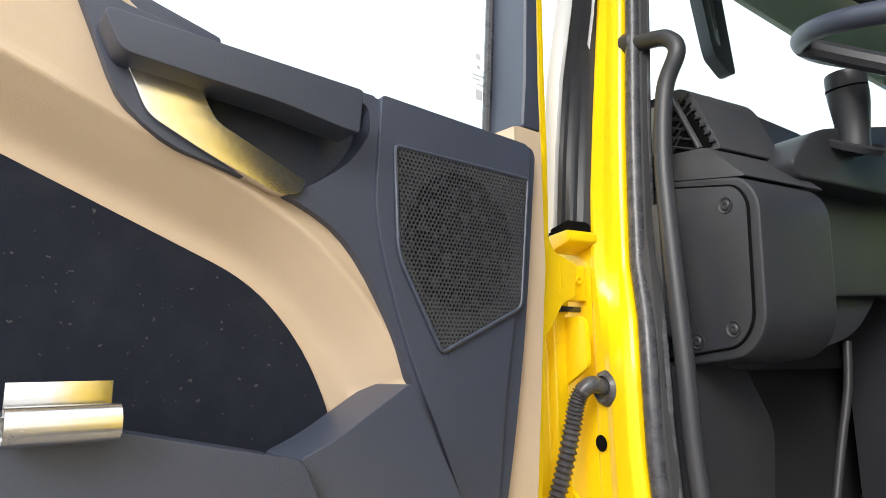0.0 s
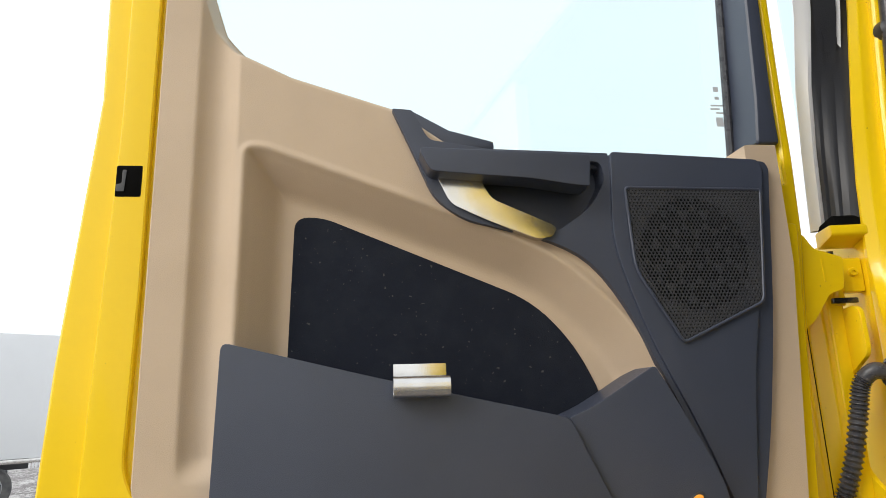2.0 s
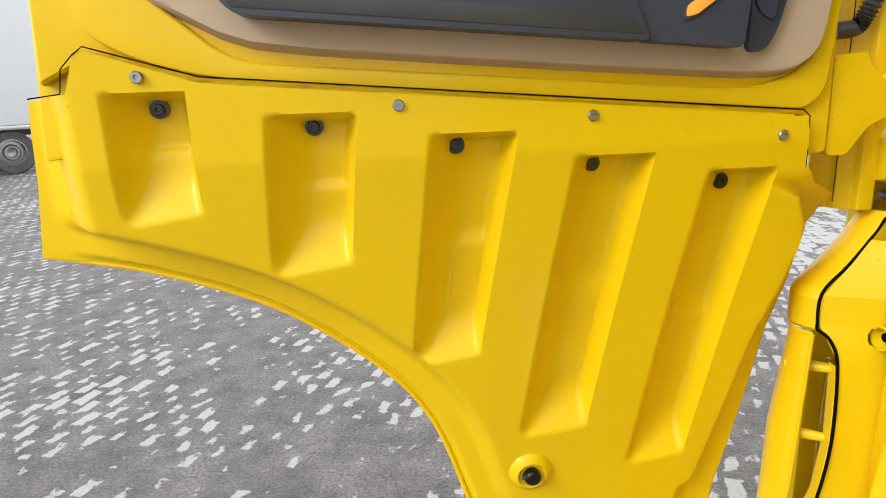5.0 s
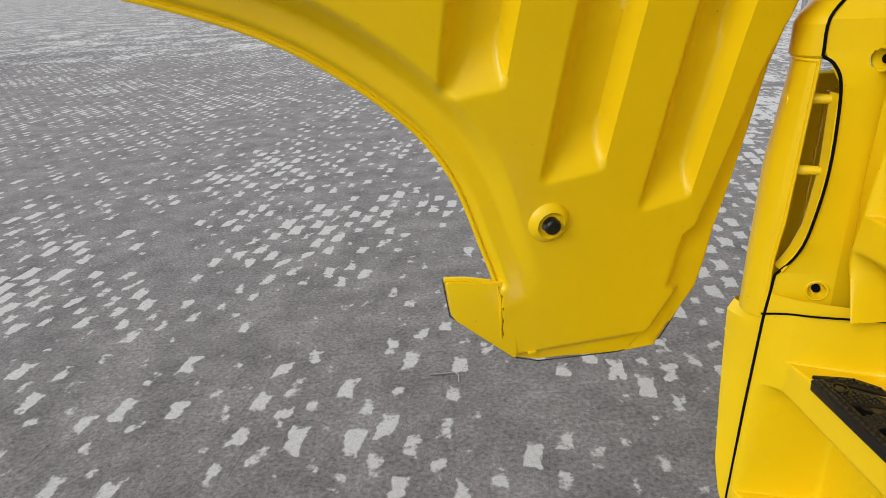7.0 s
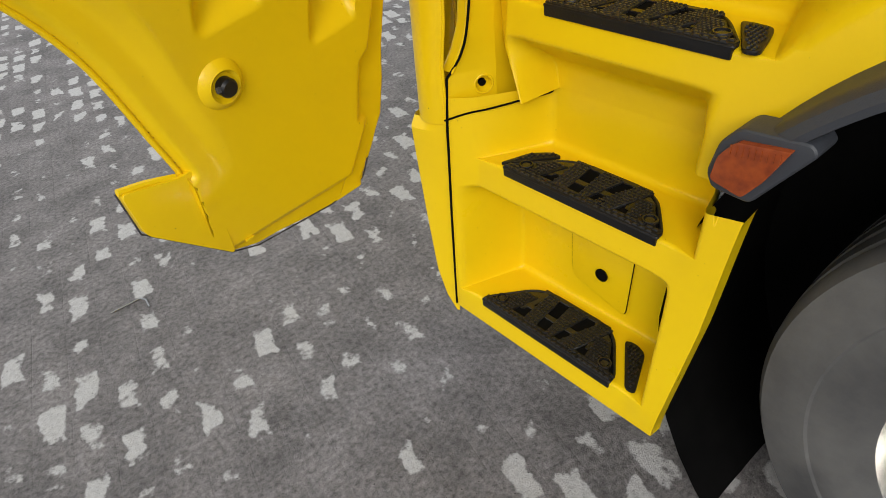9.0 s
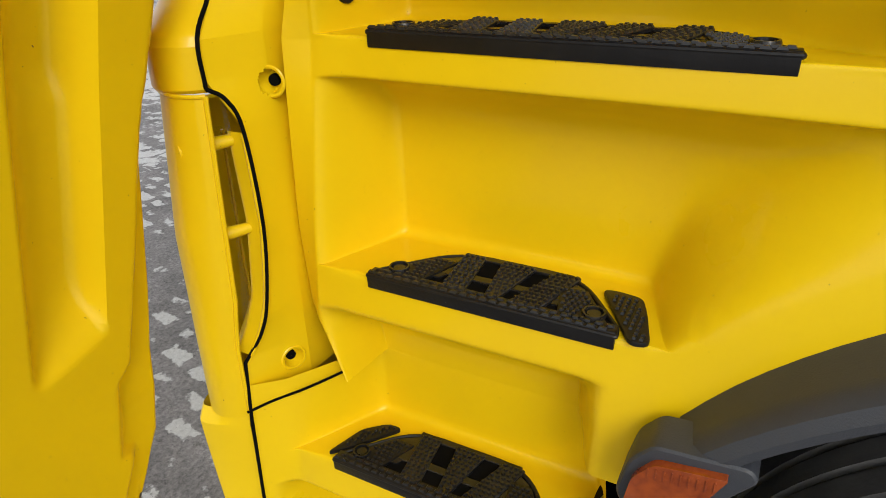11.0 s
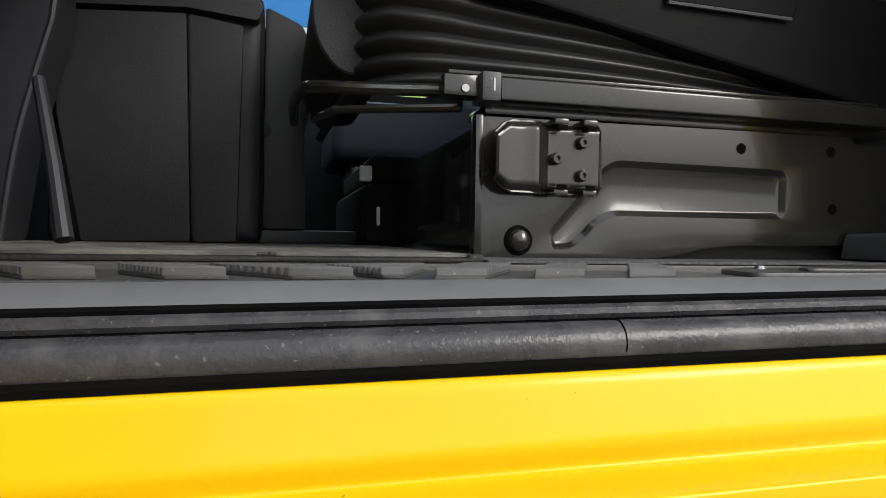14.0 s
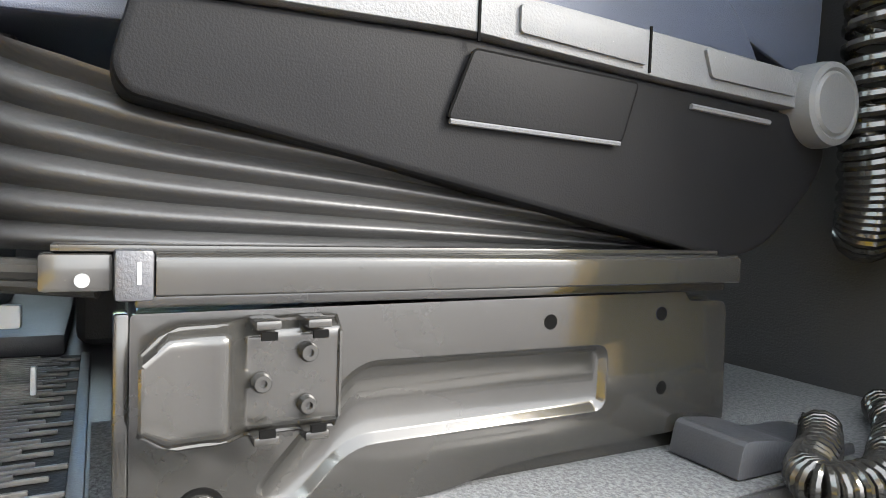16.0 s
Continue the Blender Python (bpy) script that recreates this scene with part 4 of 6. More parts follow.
def build_cab_side():
    cab = truck
    fine = crisp(UPPER)
    ys = [-0.072 - 0.003 * k for k in range(44)] + [-0.205 - 0.0125 * k for k in range(28)] + [-0.553 - 0.008 * k for k in range(46)] + [-0.93 - 0.03 * k for k in range(28)]

    def arch_z(y):
        d = ARCH_R ** 2 - (y - WHEEL_Y) ** 2
        return max(0.882, WHEEL_Z + math.sqrt(d)) if d > 0 and y < -0.60 else 0.882

    def bulge(y, z):
        """The wheel arch swells out of the recess behind the steps."""
        r = math.hypot(y - WHEEL_Y, z - WHEEL_Z)
        return ramp(-lerp([(1.08, 0.886), (1.20, 0.945), (1.33, 0.962)], z), -0.853, -r, 0.09) * ss(0.50, 0.56, -y)

    bm = bmesh.new()
    rows = []
    for y in ys:
        col = []
        for x, z, k in fine:
            zz = max(z, arch_z(y))
            if k == 9:
                zz += lerp([(1.575, 0.003), (1.66, 0.008), (1.705, 0.014)], z) * (-y - 0.30)
            out = side_x(min(zz, 1.645)) if k != 9 else x
            r = recess_amount(k, y)
            if k != 9:
                r *= 1 - bulge(y, zz)
            px = out + (x - out) * r
            yy = y + (lerp(EDGE_Y, zz) + 0.072) * max(0.0, 1 - (-0.072 - y) / 0.10)
            if k != 9:
                px += (lerp(RIM_X, zz) - px) * max(0.0, 1 - (-0.072 - y) / 0.042)
            col.append(bm.verts.new((px, yy, zz)))
        rows.append(col)
    for a, b in zip(rows, rows[1:]):
        for j in range(len(fine) - 1):
            bm.faces.new((a[j], b[j], b[j + 1], a[j + 1]))
    # front return of the moulding, turned into the gap
    lip = [bm.verts.new((v.co.x + 0.004, v.co.y + 0.003, v.co.z)) for v in rows[0]]
    for j in range(len(fine) - 1):
        bm.faces.new((lip[j], rows[0][j], rows[0][j + 1], lip[j + 1]))
    ret = [bm.verts.new((v.co.x + 0.06, v.co.y - 0.002, v.co.z)) for v in lip]
    for j in range(len(fine) - 1):
        bm.faces.new((ret[j], lip[j], lip[j + 1], ret[j + 1]))
    bmesh.ops.remove_doubles(bm, verts=bm.verts, dist=2e-5)
    bmesh.ops.dissolve_degenerate(bm, edges=bm.edges, dist=1e-6)
    part("step_panel", bm, YELLOW_BODY, cab, "yellow moulded step well", 50)

    # lower step box
    lf = crisp([(0.0505, 0.884, 0, 2), (0.052, 0.745, 0.018, 2), (-0.094, 0.745, 0.008, 2), (-0.107, 0.676, 0.008, 1), (0.004, 0.642, 0.02, 1), (0.017, 0.60, 0.02, 1), (0.018, 0.379, 0.018, 1), (-0.141, 0.378, 0.009, 1), (-0.151, 0.309, 0.006, 0), (-0.11, 0.300, 0, 0)])
    outer = [(0.30, -0.152), (0.36, -0.150), (0.68, -0.108), (0.74, -0.102), (0.87, -0.085)]
    bm = bmesh.new()
    rows = []
    for i in range(120):
        col = []
        for x, z, k in lf:
            y0 = lerp([(0.30, 0.0), (0.42, -0.015), (0.87, -0.022)], z)
            y1 = lerp([(0.30, -0.594), (0.35, -0.600), (0.60, -0.634), (0.80, -0.650), (0.858, -0.656)], z)
            y = y0 + (y1 - y0) * i / 119
            if y < -0.566:                     # cut away below the marker lamp
                z = min(z, 0.827 + 0.17 * (-y - 0.566))
            o = lerp(outer, z)
            o += (lerp([(0.30, -0.153), (0.60, -0.150), (0.825, -0.141), (0.87, -0.135)], z) - o) * max(0.0, 1 - (y0 - y) / 0.055)
            a, b, c, d = {2: (-0.072, -0.150, -0.548, -0.590), 1: (-0.036, -0.088, -0.520, -0.560), 0: (9, 8, -5, -6)}[k]
            r = ramp(-a, -b, -y, 0.15) * (1 - ramp(-c, -d, -y, 0.15))
            px = o + (x - o) * (r if k else 1)
            col.append(bm.verts.new((px, y, z)))
        rows.append(col)
    for a, b in zip(rows, rows[1:]):
        for j in range(len(lf) - 1):
            bm.faces.new((a[j], b[j], b[j + 1], a[j + 1]))
    back = [bm.verts.new((lerp(outer, v.co.z) + 0.05, v.co.y + 0.004, v.co.z)) for v in rows[-1]]
    for j in range(len(lf) - 1):
        bm.faces.new((rows[-1][j], back[j], back[j + 1], rows[-1][j + 1]))
    bmesh.ops.remove_doubles(bm, verts=bm.verts, dist=2e-5)
    part("lower_step_box", bm, YELLOW_BODY, cab, "yellow moulded lower step box", 50)
    part("panel_gap", tube(spline([(-0.144, -0.020, 0.836), (-0.110, -0.054, 0.850), (-0.073, -0.086, 0.857), (-0.023, -0.121, 0.866), (0.034, -0.154, 0.873), (0.044, -0.155, 0.878), (0.045, -0.156, 0.895)], 5), 0.0024, 6), HOLE, cab)
    # towing eye hatch with its hole
    hatch = fillet([(-0.245, 0.645), (-0.255, 0.45), (-0.405, 0.41), (-0.415, 0.60)], 0.02)
    part("tow_hatch", prism(hatch, 0.011, 0.0165, "yz", 0.001), YELLOW_BODY, cab)
    part("hatch_gap", tube([(0.0135, a, b) for a, b in hatch], 0.0018, 5, closed=True), HOLE, cab)
    for y, z, x, r in ((-0.338, 0.497, 0.0085, 0.016), (-0.155, 0.625, -0.012, 0.012)):
        part("hatch_hole", lathe([(r, 0), (r, 0.003), (r * 0.8, 0.003), (r * 0.75, 0.001), (0.0001, 0.001)], 20, pose(x, y, z, 0, -90)), HOLE, cab)
    # rubber plugs and drain slots
    for y, x, z, r in ((-0.1530, 0.040, 1.456, 0.0165), (-0.1645, 0.100, 1.456, 0.0165)):
        part("plug", lathe([(0.0001, 0.004), (r * 0.9, 0.004), (r, 0.002), (r, -0.004)], 24, pose(x, y, z, 90, 0, -15)), TREADMAT, cab, "black rubber plug")
    for y in (-0.245, -0.497):
        part("drain_slot", lathe([(0.0001, 0.001), (0.016, 0.001), (0.016, -0.002)], 20, pose(0.02, y, 1.5755, 180) @ Matrix.Diagonal((0.5, 1, 1, 1))), HOLE, cab)
    # outside grip
    grip = fillet([(-0.792, 1.468), (-0.792, 1.524), (-1.02, 1.522), (-1.02, 1.462)], 0.012)
    gp2 = part("side_handle", prism(grip, -0.027, -0.006, "yz", 0.005, 3), TREADMAT, cab, "black recessed side handle")
    part("handle_flap", prism(fillet([(-0.820, 1.479), (-0.820, 1.514), (-0.905, 1.513), (-0.905, 1.477)], 0.004), -0.029, -0.025, "yz", 0.0015), TREADMAT, gp2)
    # wheel arch
    fl = []
    for i in range(40):
        a = math.radians(140 - i * 110 / 39)
        fl.append(a)
    bm = bmesh.new()
    rows = []
    for a in fl:
        ring = []
        for r, x in ((0.790, -0.01), (0.779, -0.06), (0.776, -0.094), (0.774, -0.112), (0.766, -0.124), (0.752, -0.130), (0.741, -0.128), (0.736, -0.10), (0.738, 0.05), (0.74, 0.30)):
            ring.append(bm.verts.new((x, WHEEL_Y - r * math.cos(a), WHEEL_Z + r * math.sin(a))))
        rows.append(ring)
    for a, b in zip(rows, rows[1:]):
        for j in range(len(a) - 1):
            bm.faces.new((a[j], b[j], b[j + 1], a[j + 1]))
    part("wheel_arch_flare", bm, FLARE, cab, "dark grey plastic wheel arch flare")
    horn = fillet([(-0.636, 1.014), (-0.612, 0.985), (-0.600, 0.932), (-0.612, 0.908), (-0.672, 0.905), (-0.700, 0.945), (-0.745, 1.008), (-0.735, 1.022), (-0.690, 1.018)], 0.010)
    hb = part("marker_housing", prism(horn, -0.132, -0.07, "yz", 0.008, 3), FLARE, cab)
    lens = fillet([(-0.641, 0.999), (-0.619, 0.970), (-0.613, 0.930), (-0.664, 0.918), (-0.690, 0.955), (-0.716, 1.009)], [0.008, 0.01, 0.008, 0.008, 0.01, 0.004])
    part("marker_lens", prism(lens, -0.143, -0.10, "yz", 0.006, 3), AMBER, hb, "amber side marker lens")
    for i in range(9):
        yy = -0.636 - i * 0.0085
        part("lens_rib", block(-0.1445, -0.1415, yy - 0.0010, yy + 0.0010, 0.978 + i * 0.001, 0.994 + i * 0.001, 0.0003), AMBER, hb)
    # liner and added back disc are near-black for the arch's shade
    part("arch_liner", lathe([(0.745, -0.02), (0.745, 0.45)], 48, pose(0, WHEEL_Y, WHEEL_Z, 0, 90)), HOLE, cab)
    part("arch_shade_back", lathe([(0.745, 0.44), (0.0001, 0.445)], 48, pose(0, WHEEL_Y, WHEEL_Z, 0, 90)), HOLE, cab)
    # sill edge, seal, kick plate
    edge = [(x + 0.018, y - 0.014, z) for z, x, y in reversed(PILLAR_EDGE) if z > 1.80]
    def sill_z(y):
        return 0.014 * (-y - 0.30)

    turn = [(0.026, -0.150, 1.80), (0.033, -0.185, 1.742), (0.032, -0.25, 1.7225)]
    run = [-0.30 - 0.1 * i for i in range(11)]
    part("door_seal", tube(edge + turn + [(0.032, y, 1.7215 + sill_z(y)) for y in run], 0.0135, 14), RUBBER, cab, "worn black rubber door seal")
    part("seal_lip", tube([(x + 0.020, y - 0.016, z) for x, y, z in edge] + [(0.040, -0.21, 1.745), (0.040, -0.26, 1.741)] + [(0.040, y, 1.7395 + sill_z(y)) for y in run], 0.0048, 8), RUBBER, cab)
    for x, dz, r in ((0.0215, 1.7110, 0.0042), (0.0415, 1.7332, 0.0040), (0.0445, 1.7455, 0.0030)):
        part("sill_gap", tube([(x, -0.24, dz)] + [(x, y, dz + sill_z(y)) for y in run], r, 6), HOLE, cab)
    part("seal_joint", tube([(0.0325 + 0.0138 * math.cos(q), -0.668, 1.7267 + 0.0138 * math.sin(q)) for q in (1.2 + 0.25 * i for i in range(10))], 0.0005, 5), HOLE, cab)
    return cab


def stud_mesh(spots, z, lx, ly, h, turn=0.0):
    """Small blunt studs on a surface, as one mesh."""
    bm = bmesh.new()
    c, s = math.cos(turn), math.sin(turn)
    for x, y in spots:
        lo, hi = [], []
        for a, b in ((-1, -1), (1, -1), (1, 1), (-1, 1)):
            px, py = a * lx, b * ly
            lo.append(bm.verts.new((x + px * c - py * s, y + px * s + py * c, z)))
            hi.append(bm.verts.new((x + (px * c - py * s) * 0.6, y + (px * s + py * c) * 0.6, z + h)))
        bm.faces.new(hi)
        for q in range(4):
            bm.faces.new((lo[q], lo[(q + 1) % 4], hi[(q + 1) % 4], hi[q]))
    return bm


def tread(name, y0, y1, yb0, yb1, x0, depth, z, label, bars):
    """Black anti-slip step: a dished plate with openings, a fan of studded bars and a folded nose."""
    t = thing(name, label, "step tread", group="entry steps")
    o = fillet([(x0, y0), (x0, y1), (x0 + depth * 0.16, y1 + 0.003), (x0 + depth, yb1), (x0 + depth, yb0), (x0 + depth * 0.16, y0 - 0.006)], [0.003, 0.003, 0.02, 0.050, 0.050, 0.02], 6)
    c = (sum(p[0] for p in o) / len(o), sum(p[1] for p in o) / len(o))
    # black sheet for the shade in the openings; nothing is cut through
    part("opening_shade", prism([(c[0] + (a - c[0]) * 0.99, c[1] + (b - c[1]) * 0.99) for a, b in o], z - 0.006, z + 0.0012, "xy", 0), HOLE, t)
    part("rim", tube([(a, b, z + 0.0018) for a, b in o], 0.0034, 8, closed=True), TREADMAT, t)
    part("nose", prism([(x0 - 0.002, z - 0.017), (x0 - 0.003, z + 0.002), (x0 + 0.002, z + 0.0065), (x0 + 0.020, z + 0.0065), (x0 + 0.020, z - 0.017)], y1 + 0.001, y0 - 0.001, "xz", 0.0015), TREADMAT, t)
    n = int((y0 - y1) / 0.0145)
    tagged(part("nose_studs", stud_mesh([(x0 + 0.004 + 0.009 * r, y0 - 0.006 - (i + 0.5 * r) * 0.0145) for i in range(n) for r in (0, 1)], z + 0.0062, 0.0030, 0.0055, 0.0032), TREADWORN, t), kind="stuff")

    def at(f, k):
        """The place across the step at f, k of the way to the back."""
        return y0 + (yb0 - y0) * k + ((y1 + (yb1 - y1) * k) - (y0 + (yb0 - y0) * k)) * f

    for k, wd in ((0.46, 0.015), (0.96, 0.012)):
        xx = x0 + depth * k
        part("cross_bar", block(xx - wd / 2, xx + wd / 2, at(1, k) + 0.012, at(0, k) - 0.012, z, z + 0.0050, 0.0012, 1), TREADSMOOTH, t)
    for f, b, wa, wb in bars:
        ya, yb_ = y0 + (y1 - y0) * f, y0 + (y1 - y0) * b
        xa, run = x0 + 0.012, depth - 0.018
        part("stud_bar", prism([(xa, ya + wa / 2), (xa, ya - wa / 2), (xa + run, yb_ - wb / 2), (xa + run, yb_ + wb / 2)], z + 0.001, z + 0.0072, "xy", 0.001, 1), TREADWORN, t)
        spots, rows = [], int(run / 0.0088)
        for i in range(rows):
            k = (i + 0.5) / rows
            wd = wa + (wb - wa) * k
            cols = max(2, int(wd / 0.0078))
            for q in range(cols):
                off = (q + 0.5) / cols - 0.5 + (0.12 if i % 2 else -0.12) / cols
                spots.append((xa + run * k, ya + (yb_ - ya) * k + off * wd))
        tagged(part("bar_studs", stud_mesh(spots, z + 0.0070, 0.0026, 0.0031, 0.0032, math.atan2(yb_ - ya, run)), TREADWORN, t), kind="stuff")
    for sgn, f0 in ((-1, 0.0), (1, 1.0)):
        yf = y0 if sgn < 0 else y1
        yy = yf + sgn * 0.036
        inner = lambda k, w: at(f0, k) + sgn * w
        part("end_bolt", lathe([(0.0001, 0.003), (0.0085, 0.003), (0.0095, 0.0005), (0.0115, 0.0005), (0.012, 0.0055), (0.0145, 0.0055), (0.0160, 0.0)], 24, pose(x0 + 0.031, yy, z + 0.0055)), TREADSMOOTH, t)
        web = [(x0 + 0.010, inner(0.08, 0.004)), (x0 + 0.010, inner(0.08, 0.072)), (x0 + depth * 0.70, inner(0.70, 0.040)), (x0 + depth * 0.70, inner(0.70, 0.004))]
        part("end_web", prism(web, z + 0.001, z + 0.0068, "xy", 0.001), TREADMAT, t)
        flat = [(x0 + depth * 0.30, inner(0.30, 0.006)), (x0 + depth * 0.30, inner(0.30, 0.070)), (x0 + depth * 0.97, inner(0.97, 0.050)), (x0 + depth * 0.97, inner(0.97, 0.028)), (x0 + depth * 0.75, inner(0.75, 0.006))]
        part("end_plate", prism(flat, z + 0.0005, z + 0.0045, "xy", 0.001), TREADSMOOTH, t)
        spots = [(x0 + 0.014 + i * 0.0088, inner(0.1 + i * 0.0088 / depth, 0.006 + j * 0.0080)) for i in range(10) for j in range(9)]
        spots = [p for p in spots if inside(web, *p) > 0.003 and math.hypot(p[0] - x0 - 0.031, p[1] - yy) > 0.019]
        tagged(part("web_studs", stud_mesh(spots, z + 0.0066, 0.0026, 0.0030, 0.0030), TREADWORN, t), kind="stuff")
    return t


def side_pad(pts, z, label):
    t = thing("step_pad", label, "step tread", group="entry steps")
    part("pad", prism(fillet(pts, 0.012, 4), z, z + 0.007, "xy", 0.002), TREADMAT, t)
    cx, cy = sum(p[0] for p in pts) / len(pts), sum(p[1] for p in pts) / len(pts)
    spots = [(cx + i * 0.0095, cy + j * 0.0085) for i in range(-9, 10) for j in range(-9, 10)]
    tagged(part("studs", stud_mesh([p for p in spots if inside(pts, *p) > 0.006], z + 0.0068, 0.003, 0.0025, 0.0035), TREADWORN, t), kind="stuff")


def build_front_corner():
    """The cab's front corner: closing panel, black seam, slatted air guide and bumper end."""
    f = truck
    cups = ((-0.0545, -0.057, 0.897, 66), (-0.0665, -0.033, 1.345, 12))

    def strip(s, t):
        z = 0.855 + (1.50 - 0.855) * t
        x = lerp([(0, 0.045), (0.06, 0.004), (0.5, -0.030), (1, lerp([(0.85, -0.136), (0.93, -0.126), (1.0, -0.100), (1.15, -0.086), (1.30, -0.092), (1.36, -0.118), (1.42, -0.118), (1.50, -0.118)], z))], s)
        y = lerp([(0, -0.070), (0.06, -0.066), (0.5, -0.064), (1, lerp([(0.85, -0.022), (0.93, -0.022), (1.0, -0.048), (1.15, -0.064), (1.30, -0.060), (1.36, -0.040), (1.50, -0.040)], z))], s)
        top = max(0.0, (z - 1.412) / 0.09)
        return (x + 0.085 * top * s, y + 0.03 * top * s, z)

    bm = grid(72, 160, strip)
    gone = [q for q in bm.faces if any((q.calc_center_median() - Vector((x, y, z))).length < 0.0175 for y, x, z, rz in cups)]
    bmesh.ops.delete(bm, geom=gone, context="FACES")
    part("corner_panel", bm, YELLOW_BODY, f, "", 14)
    for y, x, z, rz in cups:
        cup = part("access_hole", lathe([(0.0225, -0.0015), (0.0205, 0.0002), (0.0175, -0.0005), (0.0155, -0.010), (0.012, -0.016), (0.0001, -0.017)], 28, pose(x, y, z, 0, -90, rz)), YELLOW_BODY, f)
        part("hole_bolt", lathe([(0.0085, -0.0175), (0.0080, -0.010), (0.0001, -0.0095)], 16, pose(x, y, z, 0, -90, rz)), HOLE, cup)
    seam = spline([(-0.010, 0.000, 1.535), (-0.035, -0.008, 1.50), (-0.075, -0.024, 1.458), (-0.120, -0.040, 1.414), (-0.122, -0.041, 1.352)], 5)
    part("seam_upper", tube(seam, 0.0028, 8), HOLE, f)
    seam2 = spline([(-0.122, -0.041, 1.352), (-0.104, -0.054, 1.335), (-0.092, -0.063, 1.290), (-0.088, -0.066, 1.15), (-0.096, -0.056, 1.03), (-0.106, -0.044, 0.975), (-0.120, -0.028, 0.94), (-0.130, -0.022, 0.925)], 5)
    part("seam_grille", tube(seam2, 0.0028, 8), HOLE, f)
    part("seam_lower", tube([(-0.130, -0.022, 0.925), (-0.141, -0.024, 0.825), (-0.150, -0.022, 0.60), (-0.153, -0.014, 0.32)], 0.0028, 8), HOLE, f)
    # rounded cap over the air guide, folded back towards the windscreen
    zs = [1.346, 1.351, 1.404, 1.418, 1.458, 1.50, 1.545]
    right = [(-0.118, -0.036), (-0.122, -0.038), (-0.123, -0.040), (-0.117, -0.038), (-0.076, -0.024), (-0.037, -0.009), (-0.006, 0.002)]
    far = [(-0.082, 0.088), (-0.085, 0.090), (-0.079, 0.092), (-0.066, 0.094), (-0.022, 0.100), (0.018, 0.106), (0.045, 0.112)]
    rows = []
    for (ax, ay), (bx, by) in zip(right, far):
        c = (min(ax, bx) - 0.062, (ay + by) / 2 - 0.004)
        sec = [(ax + 0.05, ay + 0.01), (ax + 0.004, ay - 0.001)]
        for k in range(11):
            q = k / 10
            sec.append((ax * (1 - q) ** 2 + c[0] * 2 * q * (1 - q) + bx * q * q, ay * (1 - q) ** 2 + c[1] * 2 * q * (1 - q) + by * q * q))
        rows.append(sec)
    part("corner_cap", loft(rows, zs, 2), YELLOW, f, "rounded glossy yellow corner cap", 24)
    part("cap_floor", prism([(-0.118, -0.034), (-0.13, 0.01), (-0.118, 0.05), (-0.085, 0.088), (0.0, 0.09), (-0.03, -0.02)], 1.346, 1.349, "xy", 0), YELLOW, f)

    def post(s, t):
        z = 0.826 + (1.345 - 0.826) * t
        ax, ay = lerp([(0.826, -0.143), (0.966, -0.145), (1.04, -0.141), (1.345, -0.136)], z), lerp([(0.826, -0.018), (0.966, -0.022), (1.04, -0.032), (1.345, -0.046)], z)
        bx, by = lerp([(0.81, -0.148), (0.93, -0.149), (1.14, -0.147), (1.345, -0.121)], z), lerp([(0.81, 0.062), (0.93, 0.057), (1.345, 0.050)], z)
        edge = 0.006 * (1 - ss(0.0, 0.10, min(s, 1 - s)))
        return (ax + (bx - ax) * s - 0.016 * math.sin(math.pi * s) + edge, ay + (by - ay) * s, z)

    part("air_guide_blade", grid(24, 30, post), YELLOW, f, "", 60)
    part("blade_edge", tube([post(0, k / 12) for k in range(13)], 0.0035, 8), YELLOW, f)
    part("blade_top", tube([post(k / 12, 1) for k in range(13)], 0.003, 8), YELLOW, f)

    def inner(s, t):
        z = 0.935 + (1.288 - 0.935) * t
        ys = lerp([(0.93, -0.026), (0.975, -0.040), (1.03, -0.053), (1.15, -0.062), (1.29, -0.060)], z)
        xs = lerp([(0.93, -0.122), (0.975, -0.104), (1.03, -0.093), (1.15, -0.086), (1.29, -0.090)], z)
        return (xs + (0.0 if s < 0.5 else 0.07 * (s - 0.5)), ys + 0.060 * s, z)

    part("air_guide_wall", grid(12, 24, inner), YELLOW_BODY, f, "", 50)
    part("wall_lip", tube([inner(0, k / 16) for k in range(17)], 0.004, 8), YELLOW_BODY, f)
    for z in (1.275, 1.142):
        part("air_guide_bar", tube([(-0.080, -0.036, z), (-0.105, -0.022, z - 0.001), (-0.146, 0.005, z - 0.004)], lambda t: 0.008 + 0.003 * t, 12), YELLOW_BODY, f)
    part("headlamp_lens", grid(8, 14, lambda s, t: (-0.098 - 0.03 * s, -0.045 + 0.05 * s, 1.285 + 0.055 * t)), CLEAR, f, "clear plastic headlamp lens")
    part("lens_body", grid(8, 14, lambda s, t: (-0.080 - 0.018 * s, -0.01 + 0.02 * s, 0.94 + 0.35 * t)), CLEAR, f)
    part("lens_edge", tube([(-0.083, -0.008, 0.95), (-0.082, -0.008, 1.10), (-0.080, -0.010, 1.285)], 0.003, 6), STEEL, f)

    def bump(s, t):
        z = 0.29 + (0.838 - 0.29) * t
        top = max(0.0, (z - 0.806) / 0.032)
        q = min(s, 0.82) / 0.82 * lerp([(0.29, 0.06), (0.34, 0.25), (0.42, 0.42), (0.56, 0.54), (0.82, 0.76)], z)
        back = max(0.0, s - 0.82) / 0.18
        return (-0.140 - 0.012 * (0.82 - z) - 0.030 * math.sin(q * 2.1) * (1 - 0.35 * top) + 0.004 * top + 0.07 * back * back, -0.016 + 0.105 * q + 0.02 * back * (2 - back), z - 0.012 * q * top)

